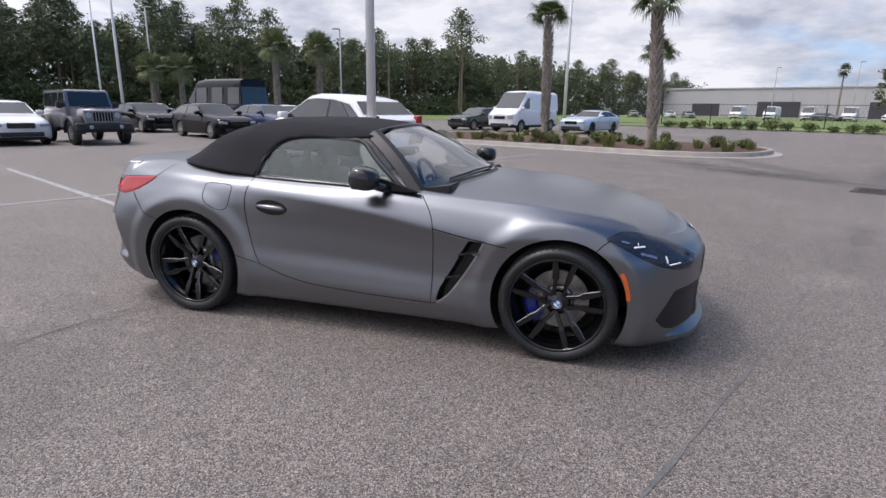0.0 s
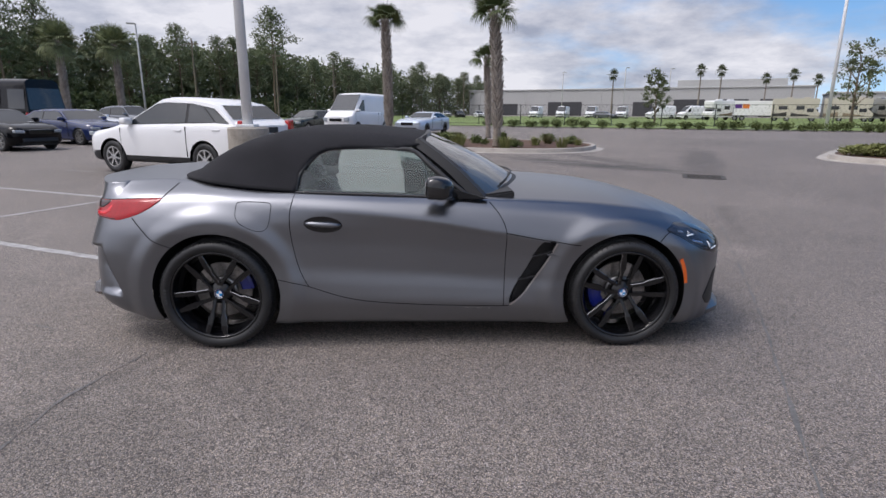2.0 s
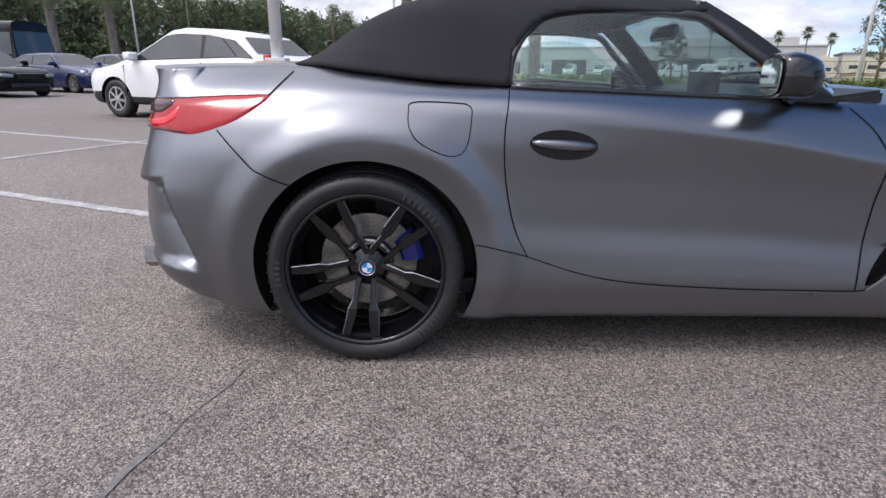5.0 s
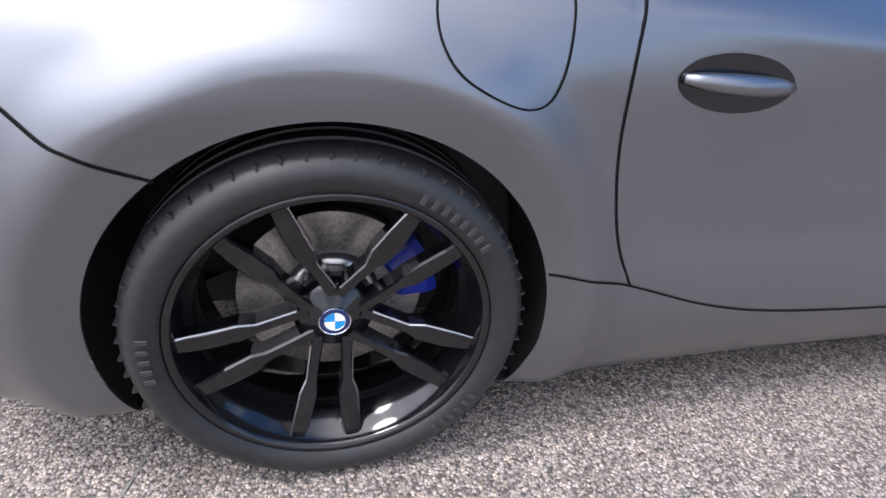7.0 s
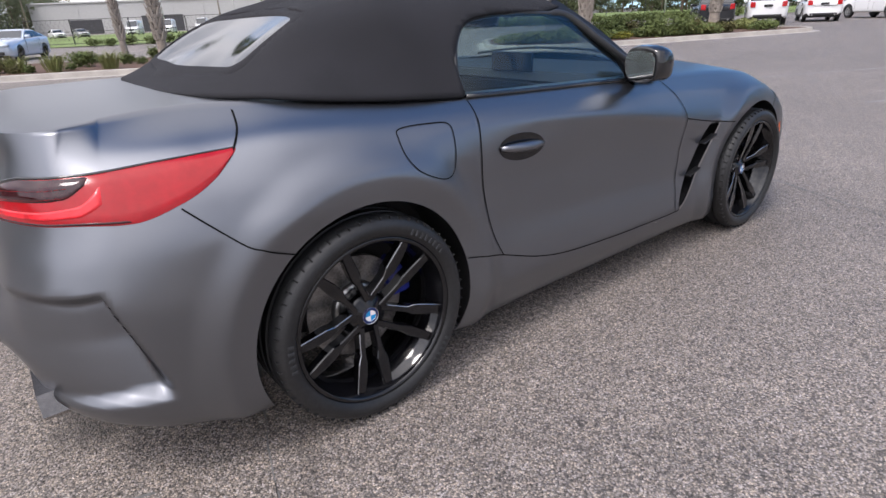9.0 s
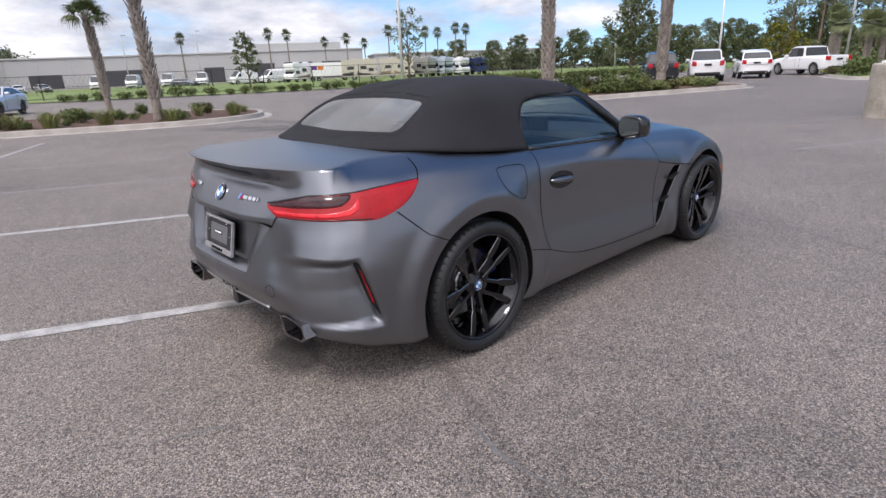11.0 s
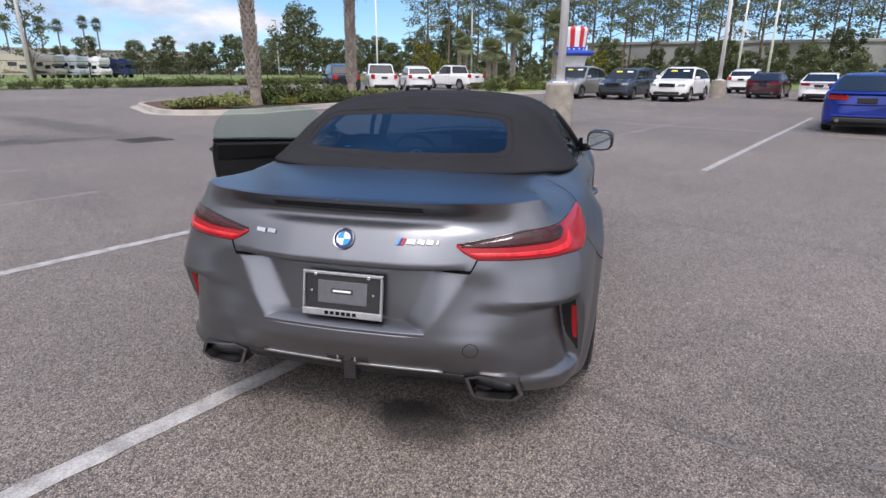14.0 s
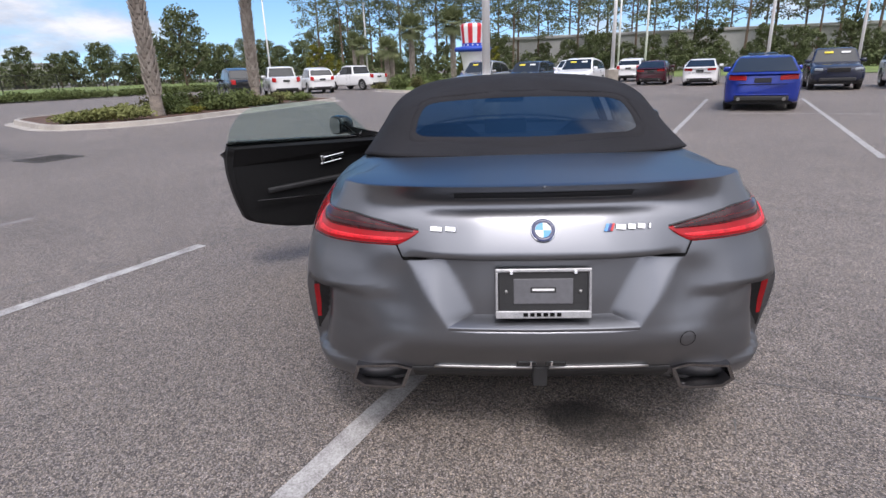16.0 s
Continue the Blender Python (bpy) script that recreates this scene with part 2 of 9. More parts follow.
def _pchip(x, y, q):
    h, d = np.diff(x), np.diff(y) / np.diff(x)
    s = np.zeros_like(y)
    if len(y) > 2:
        w1, w2 = 2 * h[1:] + h[:-1], h[1:] + 2 * h[:-1]
        ok = d[:-1] * d[1:] > 0
        with np.errstate(divide="ignore", invalid="ignore"):
            hm = (w1 + w2) / (w1 / d[:-1] + w2 / d[1:])
        s[1:-1] = np.where(ok, hm, 0)
    s[0], s[-1] = d[0], d[-1]
    i = np.clip(np.searchsorted(x, q) - 1, 0, len(h) - 1)
    t = np.clip((q - x[i]) / h[i], 0, 1)
    return y[i] * (1 + 2 * t) * (1 - t) ** 2 + s[i] * h[i] * t * (1 - t) ** 2 + y[i + 1] * t * t * (3 - 2 * t) + s[i + 1] * h[i] * t * t * (t - 1)


def clean(bm):
    bmesh.ops.recalc_face_normals(bm, faces=bm.faces[:])
    return bm


def shaded(ob, angle=35):
    """Smooth shading that keeps edges sharper than the angle."""
    me = ob.data
    bm = bmesh.new()
    bm.from_mesh(me)
    for f in bm.faces:
        f.smooth = True
    lim = radians(angle)
    for e in bm.edges:
        if len(e.link_faces) == 2 and e.calc_face_angle(0) > lim:
            e.smooth = False
    bm.to_mesh(me)
    bm.free()
    return ob

# ---------------------------------------------------------------- ground, in the lot's own axes: u along the stalls, v across them
U, V2 = Vector((0.911, -0.412, 0)), Vector((0.412, 0.911, 0))
U_TURN = math.degrees(math.atan2(-0.412, 0.911))


def lot(u, v, z=0.0):
    p = U * u + V2 * v
    return Vector((p.x, p.y, z))


def lot_pose(u, v, z=0.0, turn=0.0):
    """turn: degrees from the direction of u."""
    p = lot(u, v, z)
    return pose(p.x, p.y, z, 0, 0, U_TURN + turn)


STAINS_AND_PATCHES = [
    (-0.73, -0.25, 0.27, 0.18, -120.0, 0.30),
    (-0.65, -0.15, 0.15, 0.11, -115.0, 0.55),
    (5.13, 11.77, 2.52, 0.9, -60.0, 0.48),
    (6.56, 10.21, 1.96, 0.6, -52.0, 0.55),
    (63.25, -3.34, 16.05, 0.5, -161.0, 0.62),
    (9.76, 13.18, 5.99, 0.7, -114.0, 0.58),
    (6.49, 13.08, 4.12, 0.5, -75.0, 0.66),
    (-0.92, -1.12, 0.27, 0.5, 92.0, 0.85),
    (2.78, 5.51, 2.37, 0.5, -118.0, 0.85),
    # broad patch of darker tone left of the crack
    (-0.40, -2.25, 1.35, 1.05, 20.0, 0.78),
    (-0.55, -1.55, 0.85, 0.05, 67.0, 0.76),
    (2.78, -2.35, 2.6, 0.03, 65.7, 0.88),
    (5.45, 3.4, 1.5, 0.15, 68.0, 0.80),
    (4.55, 1.46, 0.42, 0.30, 10.0, 1.22),
]


def asphalt_material():
    m = bpy.data.materials.new("worn_asphalt")
    m.use_nodes = True
    nt = m.node_tree
    N, L = nt.nodes.new, nt.links.new
    b = nt.nodes["Principled BSDF"]
    b.inputs["Roughness"].default_value = 0.72
    b.inputs["Specular IOR Level"].default_value = 0.6
    co = N("ShaderNodeTexCoord")

    def noise_tex(scale, detail=4, rough=0.55):
        n = N("ShaderNodeTexNoise")
        n.inputs["Scale"].default_value, n.inputs["Detail"].default_value, n.inputs["Roughness"].default_value = scale, detail, rough
        L(co.outputs["Object"], n.inputs["Vector"])
        return n.outputs[0]

    def remap(v, a, b_, c, d):
        n = N("ShaderNodeMapRange")
        for k, x in zip(("From Min", "From Max", "To Min", "To Max"), (a, b_, c, d)):
            n.inputs[k].default_value = x
        L(v, n.inputs["Value"])
        return n.outputs[0]

    def maths(op, a, b_):
        n = N("ShaderNodeMath")
        n.operation = op
        for i, x in enumerate((a, b_)):
            if isinstance(x, (int, float)):
                n.inputs[i].default_value = x
            else:
                L(x, n.inputs[i])
        return n.outputs[0]

    stones, chips = N("ShaderNodeTexVoronoi"), N("ShaderNodeTexVoronoi")
    stones.inputs["Scale"].default_value, chips.inputs["Scale"].default_value = 165, 350
    for s in (stones, chips):
        L(co.outputs["Object"], s.inputs["Vector"])
    sep, sep2 = N("ShaderNodeSeparateColor"), N("ShaderNodeSeparateColor")
    L(stones.outputs["Color"], sep.inputs[0])
    L(chips.outputs["Color"], sep2.inputs[0])
    grain = maths("MULTIPLY", remap(sep.outputs[0], 0, 1, 0.22, 1.84), remap(sep2.outputs[1], 0, 1, 0.65, 1.40))
    pits = remap(stones.outputs["Distance"], 0.0, 0.75, 1.18, 0.45)
    grain = maths("MULTIPLY", grain, pits)
    patches = remap(noise_tex(0.16, 6, 0.65), 0.3, 0.7, 0.80, 1.20)
    blots = remap(noise_tex(1.7, 5, 0.65), 0.35, 0.75, 1.04, 0.90)
    clumps = remap(noise_tex(46, 3, 0.7), 0.32, 0.68, 0.72, 1.26)
    mottle = remap(noise_tex(9, 4, 0.7), 0.30, 0.70, 0.90, 1.09)
    shade = maths("MULTIPLY", maths("MULTIPLY", maths("MULTIPLY", grain, clumps), mottle), maths("MULTIPLY", patches, blots))
    # old damp and oil stains, and broader tone patches: place, half lengths, turn, darkness
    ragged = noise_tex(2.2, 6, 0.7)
    for cx, cy, rx, ry, turn, dark in STAINS_AND_PATCHES:
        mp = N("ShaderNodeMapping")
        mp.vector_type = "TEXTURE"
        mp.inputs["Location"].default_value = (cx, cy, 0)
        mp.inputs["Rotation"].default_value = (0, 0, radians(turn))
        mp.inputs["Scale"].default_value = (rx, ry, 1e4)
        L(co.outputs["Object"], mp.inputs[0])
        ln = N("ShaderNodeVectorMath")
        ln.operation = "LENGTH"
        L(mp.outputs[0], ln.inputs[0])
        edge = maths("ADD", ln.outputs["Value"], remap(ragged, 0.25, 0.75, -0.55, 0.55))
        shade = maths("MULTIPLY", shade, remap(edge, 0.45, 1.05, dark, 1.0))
    tint = N("ShaderNodeMix")
    tint.data_type = "RGBA"
    tint.inputs[6].default_value, tint.inputs[7].default_value = (0.214, 0.191, 0.182, 1), (0.258, 0.211, 0.168, 1)
    L(remap(sep.outputs[2], 0, 1, 0, 1), tint.inputs[0])
    mul = N("ShaderNodeVectorMath")
    mul.operation = "SCALE"
    L(tint.outputs[2], mul.inputs[0])
    L(shade, mul.inputs["Scale"])
    L(mul.outputs[0], b.inputs["Base Color"])
    bump = N("ShaderNodeBump")
    bump.inputs["Strength"].default_value, bump.inputs["Distance"].default_value = 0.55, 0.006
    L(stones.outputs["Distance"], bump.inputs["Height"])
    bump.invert = True
    L(bump.outputs[0], b.inputs["Normal"])
    return m


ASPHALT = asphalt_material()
LINE_WHITE = material("worn_line_paint", (0.47, 0.46, 0.445), rough=0.8, vary=0.3, scale=9, fine=130, second=(0.21, 0.197, 0.19), bump=0.4)
LINE_FAINT = material("faded_line_paint", (0.39, 0.372, 0.363), rough=0.85, vary=0.3, scale=4, fine=70, second=(0.25, 0.24, 0.235), bump=0.3)
LINE_GHOST = material("nearly_gone_line_paint", (0.27, 0.25, 0.24), rough=0.85, vary=0.3, scale=3, fine=50, second=(0.17, 0.158, 0.152), bump=0.3)
CONCRETE = material("weathered_concrete", (0.40, 0.365, 0.315), rough=0.9, vary=0.25, scale=3, fine=60, second=(0.20, 0.175, 0.145), bump=0.3)
KERB = material("pale_kerb_concrete", (0.37, 0.34, 0.305), rough=0.9, vary=0.2, scale=2, fine=50, bump=0.2)
MULCH = material("brown_mulch", (0.10, 0.055, 0.035), rough=0.95, vary=0.5, scale=5, fine=40, bump=0.8, bump_scale=40)
GRASS = material("field_grass", (0.14, 0.19, 0.05), rough=0.95, vary=0.4, scale=0.15, fine=9, bump=0.4, bump_scale=30)
TAR = material("tar_seam", (0.14, 0.135, 0.132), rough=0.8, vary=0.3)
POLE_WHITE = material("white_pole_paint", (0.72, 0.72, 0.72), rough=0.45, vary=0.08, scale=1)
POLE_GREY = material("grey_pole", (0.42, 0.42, 0.41), rough=0.5, vary=0.12)
IRON = material("cast_iron", (0.05, 0.045, 0.04), rough=0.8, vary=0.3)

bm = bmesh.new()
bmesh.ops.create_grid(bm, x_segments=8, y_segments=8, size=900)
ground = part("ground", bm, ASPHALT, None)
tagged(ground, "grey speckled worn asphalt of a wide car park", "ground", kind="structure")


def stroke(name, pts, width, z, mat, label, rough_edge=0.0, seed=1, category="marking"):
    """A flat strip on the ground along points, with a slightly uneven edge."""
    rnd = random.Random(seed)
    pts = [Vector((p[0], p[1], 0)) for p in pts]
    fine = []
    for a, b in zip(pts, pts[1:]):
        n = max(1, int((b - a).length / 0.12)) if rough_edge else 1
        fine += [a.lerp(b, k / n) for k in range(n)]
    fine.append(pts[-1])
    bm = bmesh.new()
    prev = None
    for i, p in enumerate(fine):
        d = (fine[min(i + 1, len(fine) - 1)] - fine[max(i - 1, 0)]).normalized()
        s = Vector((-d.y, d.x, 0))
        e = [rnd.uniform(-rough_edge, rough_edge) for _ in range(2)]
        pair = [bm.verts.new(p - s * (width / 2 + e[0]) + Vector((0, 0, z))), bm.verts.new(p + s * (width / 2 + e[1]) + Vector((0, 0, z)))]
        if prev:
            bm.faces.new((prev[0], pair[0], pair[1], prev[1]))
        prev = pair
    ob = part(name, bm, mat, None)
    return tagged(ob, label, category, kind="structure")


k = 0
for v in (0.32, 3.05, 5.62, 8.12, 10.3, 12.9):
    stroke("parking_line", [lot(-10.8, v), lot(0.55, v)], 0.105, 0.004, LINE_WHITE if v < 4 else LINE_GHOST, "worn white parking stall line", 0.006, k)
    k += 1
for v in (-8.0, -5.4, -2.68, 0.26, 3.15, 5.9):
    stroke("parking_line", [lot(7.0, v), lot(20.5, v)], 0.105, 0.004, LINE_WHITE if -3 < v < 1 else LINE_GHOST, "worn white parking stall line", 0.006, k)
    k += 1
for u, v0, v1 in ((-5.55, -2.0, 13.0), (14.25, -8.2, 6.2)):
    stroke("parking_line", [lot(u, v0), lot(u, v1)], 0.105, 0.0055, LINE_FAINT, "worn white line across the stalls", 0.006, k)
    k += 1
for v in (24.0, 26.7, 29.4, 32.1):
    stroke("parking_line", [lot(3.5 + 0.0 * v, v + 8), lot(9.5, v + 8)], 0.105, 0.004, LINE_WHITE, "worn white parking stall line", 0.006, k)
    k += 1
stroke("tar_seam", [lot(3.45, -3.4), lot(3.5, 1.2), lot(3.42, 5.0), lot(3.3, 9.2)], 0.014, 0.003, TAR, "dark patchy seam in asphalt", 0.008, 31)
stroke("tar_seam", [lot(0.55, -2.6), lot(0.1, -1.6), lot(0.0, -0.9), lot(-0.1, 0.2)], 0.012, 0.003, TAR, "thin dark crack in asphalt", 0.010, 32)
stroke("tar_seam", [lot(-3.8, -0.9), lot(-2.2, -1.15), lot(-0.3, -1.0)], 0.010, 0.003, TAR, "thin dark crack in asphalt", 0.008, 33)
stroke("tar_seam", [lot(-0.9, 3.6), lot(1.6, 2.6), lot(3.4, 2.2)], 0.012, 0.003, TAR, "thin dark crack in asphalt", 0.009, 34)


# the pale concrete pad beside the walk
bm = bmesh.new()
add_prism(bm, [(-1.35, -2.62), (-0.92, -2.50), (-0.62, -2.455), (-0.44, -2.53), (-0.38, -2.72), (-0.6, -3.2), (-1.4, -3.3)], 0.0, 0.02, "z")
bmesh.ops.bevel(bm, geom=[e for e in bm.edges if all(v.co.z > 0.015 for v in e.verts)], offset=0.01, segments=2, affect="EDGES")
tagged(part("concrete_pad", clean(bm), KERB, None), "pale concrete pad edge flush with asphalt", "kerb", kind="structure")

# drain with its grate
drain = thing("storm_drain", lot_pose(3.38, 10.55) @ Matrix.Scale(0.8, 4), "square iron storm drain grate set in asphalt", "drain")
bm = bmesh.new()
for lo, hi in (((-0.55, -0.55, 0.0), (0.47, -0.43, 0.012)), ((-0.55, 0.43, 0.0), (0.55, 0.55, 0.012)), ((-0.55, -0.43, 0.0), (-0.43, 0.43, 0.012)), ((0.43, -0.43, 0.0), (0.55, 0.43, 0.012))):
    add_box(bm, lo, hi, 0.003)
part("drain_frame", clean(bm), IRON, drain)
bm = bmesh.new()
add_box(bm, (-0.43, -0.43, 0.0), (0.43, 0.43, 0.003))
part("drain_pit", clean(bm), material("pit_black", (0.01, 0.01, 0.01), rough=0.9), drain)
bar = None
for i in range(11):
    bm = bmesh.new()
    add_box(bm, (-0.42, -0.016, 0.003), (0.42, 0.016, 0.013), 0.003)
    part("grate_bar", clean(bm), IRON, drain).location = (0, -0.39 + 0.078 * i, 0)


# ---------------------------------------------------------------- planted islands with kerbs
def rounded(poly, r, n=6):
    out = []
    m = len(poly)
    for i in range(m):
        a, b, c = Vector(poly[i - 1]), Vector(poly[i]), Vector(poly[(i + 1) % m])
        p, q = b + (a - b).normalized() * min(r, (a - b).length * 0.45), b + (c - b).normalized() * min(r, (c - b).length * 0.45)
        for k in range(n + 1):
            t = k / n
            out.append((p * (1 - t) ** 2 + b * 2 * t * (1 - t) + q * t * t)[:])
    return out


def island(poly, bed, label, r=1.6):
    ring = [lot(*p) for p in rounded(poly, r)]
    c = sum(ring, Vector()) / len(ring)
    ob = thing("planted_island", Matrix.Translation(c), label, "traffic island", "planted islands")
    bm = bmesh.new()
    rows = []
    n = len(ring)
    for i, p in enumerate(ring):
        d = (ring[(i + 1) % n] - ring[i - 1]).normalized()
        s = Vector((d.y, -d.x, 0))
        if s.dot(c - p) < 0:
            s = -s
        q = p - c
        rows.append([bm.verts.new(q - s * 0.28 + Vector((0, 0, 0.003))), bm.verts.new(q + Vector((0, 0, 0.014))), bm.verts.new(q + s * 0.03 + Vector((0, 0, 0.145))), bm.verts.new(q + s * 0.05 + Vector((0, 0, 0.155))), bm.verts.new(q + s * 0.19 + Vector((0, 0, 0.155))), bm.verts.new(q + s * 0.20 + Vector((0, 0, 0.10)))])
    for i in range(n):
        a, b = rows[i], rows[(i + 1) % n]
        for k in range(5):
            bm.faces.new((a[k], a[k + 1], b[k + 1], b[k]))
    part("kerb", clean(bm), KERB, ob, "pale concrete kerb")
    bm = bmesh.new()
    vs = []
    for i, p in enumerate(ring):
        d = (ring[(i + 1) % n] - ring[i - 1]).normalized()
        s = Vector((d.y, -d.x, 0))
        if s.dot(c - p) < 0:
            s = -s
        vs.append(bm.verts.new(p - c + s * 0.195 + Vector((0, 0, 0.13))))
    bm.faces.new(vs)
    bmesh.ops.triangulate(bm, faces=bm.faces[:])
    part("planting_bed", clean(bm), bed, ob)
    return ob


ISLANDS = [
    ([(-16.0, 15.2), (-2.2, 15.6), (-0.2, 17.2), (-0.2, 20.6), (-3.0, 22.5), (-16.0, 22.5)], MULCH, "kerbed planted island with mulch and palms"),
    ([(6.8, 17.0), (8.6, 15.3), (21.5, 17.4), (22.0, 20.0), (13.0, 24.2), (8.6, 23.0)], MULCH, "kerbed planted island with low shrubs and palms"),
    ([(28.6, 18.0), (30.5, 17.4), (46.0, 17.6), (48.0, 22.0), (46.0, 25.0), (33.0, 23.6)], GRASS, "kerbed grassy island with shrubs and palms"),
]
for poly, bed, label in ISLANDS:
    island(poly, bed, label)

# grass field beyond the lot, with a kerb line
bm = bmesh.new()
pts = [lot(-30, 49.0), lot(0, 48.6), lot(26, 49.4), lot(60, 50.5), lot(160, 60), lot(190, 150), lot(-40, 150), lot(-60, 60)]
bm.faces.new([bm.verts.new((p.x, p.y, 0.05)) for p in pts])
tagged(part("grass_field", clean(bm), GRASS, None), "flat mown green grass field behind hedge", "grass", kind="structure")
stroke("lot_kerb", [lot(-30, 48.6), lot(0, 48.2), lot(26, 49.0), lot(60, 50.1)], 0.18, 0.12, KERB, "pale kerb along edge of lot", 0, 40, "kerb")
bm = bmesh.new()
pts = [lot(-200, 20), lot(-52, 18), lot(-46, 40), lot(-30, 60), lot(-50, 150), lot(-200, 150)]
bm.faces.new([bm.verts.new((p.x, p.y, 0.04)) for p in pts])
tagged(part("grass_verge", clean(bm), GRASS, None), "rough grass before pine wood", "grass", kind="structure")
bm = bmesh.new()
pts = [lot(56, -120), lot(52, -20), lot(54, 12), lot(62, 48), lot(160, 60), lot(220, -40), lot(190, -160)]
bm.faces.new([bm.verts.new((p.x, p.y, 0.04)) for p in pts])
tagged(part("grass_verge", clean(bm), GRASS, None), "rough grass before tall trees", "grass", kind="structure")


# ---------------------------------------------------------------- light poles
def light_pole(p, height, radius, base, label, arm_turn=0.0, grey=False, square=False):
    ob = thing("light_pole", Matrix.Translation(p), label, "light pole", "light poles")
    z0 = 0.0
    if base:
        bm = bmesh.new()
        if square:
            add_box(bm, (-base[0] / 2, -base[0] / 2, 0), (base[0] / 2, base[0] / 2, base[1]), 0.03, pose(0, 0, 0, 0, 0, U_TURN))
        else:
            add_lathe(bm, [(0.01, base[1]), (base[0] / 2 - 0.03, base[1]), (base[0] / 2, base[1] - 0.03), (base[0] / 2 * 1.03, 0.0)], "z", n=28)
        part("pole_footing", clean(bm), CONCRETE, ob, "round weathered concrete footing", smooth=False)
        z0 = base[1]
        bm = bmesh.new()
        add_box(bm, (-radius * 1.7, -radius * 1.7, z0), (radius * 1.7, radius * 1.7, z0 + 0.05), 0.01)
        part("base_plate", clean(bm), POLE_WHITE, ob)
    bm = bmesh.new()
    add_tube(bm, [(0, 0, z0), (0, 0, height * 0.5), (0, 0, height)], [radius, radius * 0.86, radius * 0.7], 12 if not square else 4)
    part("pole", clean(bm), POLE_GREY if grey else POLE_WHITE, ob, smooth=not square)
    bm = bmesh.new()
    add_box(bm, (0.0, -0.16, height - 0.06), (0.75, 0.16, height + 0.08), 0.03, pose(0, 0, 0, 0, 0, arm_turn))
    part("lamp_head", clean(bm), POLE_GREY, ob)
    return ob


light_pole((-2.25, 7.05, 0), 10.5, 0.098, (0.78, 1.10), "white steel light pole on round concrete footing", 60)
light_pole((13.5, -0.10, 0), 10.5, 0.115, (0.76, 1.12), "white steel light pole on round concrete footing", 200)
light_pole((34.2, -8.3, 0), 10.0, 0.115, (0.80, 1.0), "white steel light pole on round concrete footing", 200)
for (az, d, ht, r, grey, turn) in ((116.7, 58, 9.2, 0.10, True, 200), (93.1, 60, 15, 0.18, False, 0), (137.5, 52, 12.5, 0.13, False, 30), (139.0, 60, 11, 0.10, False, 10), (134.5, 78, 13, 0.12, True, 20),
                                   (50.9, 52, 15, 0.14, False, 0), (11.0, 74, 9.5, 0.12, True, 200), (-13.8, 80, 12, 0.14, False, 150), (-16.3, 72, 12, 0.14, False, 150), (-27.0, 45, 11, 0.12, False, 170), (-33.5, 52, 11, 0.12, False, 170),
                                   (30.0, 97, 9, 0.13, True, 160), (20.5, 68, 10, 0.11, False, 160), (70.0, 120, 10, 0.12, True, 0), (76.0, 130, 10, 0.12, True, 0), (66.0, 125, 10, 0.12, True, 0)):
    light_pole((math.cos(radians(az)) * d, math.sin(radians(az)) * d, 0), ht, r, None, "tall plain steel light pole", turn, grey)
# wooden utility poles
WOOD_POLE = material("grey_wood_pole", (0.16, 0.13, 0.10), rough=0.9, vary=0.25, bump=0.2, bump_scale=20)
for az, d, ht in ((104.5, 92, 10.5), (99.0, 110, 10), (112, 84, 11), (86.0, 150, 11)):
    ob = thing("utility_pole", Matrix.Translation((math.cos(radians(az)) * d, math.sin(radians(az)) * d, 0)), "weathered wooden utility pole before the wood", "utility pole", "utility poles")
    bm = bmesh.new()
    add_tube(bm, [(0, 0, 0), (0, 0, ht)], [0.16, 0.11], 8)
    part("pole", clean(bm), WOOD_POLE, ob)
    bm = bmesh.new()
    add_box(bm, (-0.9, -0.06, ht - 0.8), (0.9, 0.06, ht - 0.65))
    part("crossarm", clean(bm), WOOD_POLE, ob)

# ---------------------------------------------------------------- chain link fence along the field
FENCE = material("black_fence_steel", (0.02, 0.022, 0.02), rough=0.6)
fence = thing("chain_link_fence", Matrix.Translation(lot(0, 55)), "black chain link fence with posts", "fence")
for i in range(26):
    bm = bmesh.new()
    add_tube(bm, [(0, 0, 0), (0, 0, 2.1)], 0.045, 6)
    part("fence_post", clean(bm), FENCE, fence).location = (lot(-36 + 4.6 * i, 0) - lot(0, 0))
for z in (0.15, 1.1, 2.05):
    bm = bmesh.new()
    add_tube(bm, [lot(-36, 0, z), lot(79, 0, z)], 0.022, 5)
    part("fence_rail", clean(bm), FENCE, fence)
bm = bmesh.new()
for i in range(330):
    u = -36 + i * 0.35
    for s in (-1, 1):
        a, b = lot(u, 0, 0.12), lot(u + 1.9 * s * 0.5, 0, 2.05)
        add_tube(bm, [a, b], 0.006, 3, False)
tagged(part("fence_wire", bm, FENCE, fence), kind="stuff")

# ---------------------------------------------------------------- far buildings
WALL_WHITE = material("white_metal_cladding", (0.42, 0.42, 0.41), rough=0.6, vary=0.06, scale=0.05, fine=2)
DOCK = material("dark_dock_opening", (0.05, 0.05, 0.055), rough=0.7, vary=0.2)


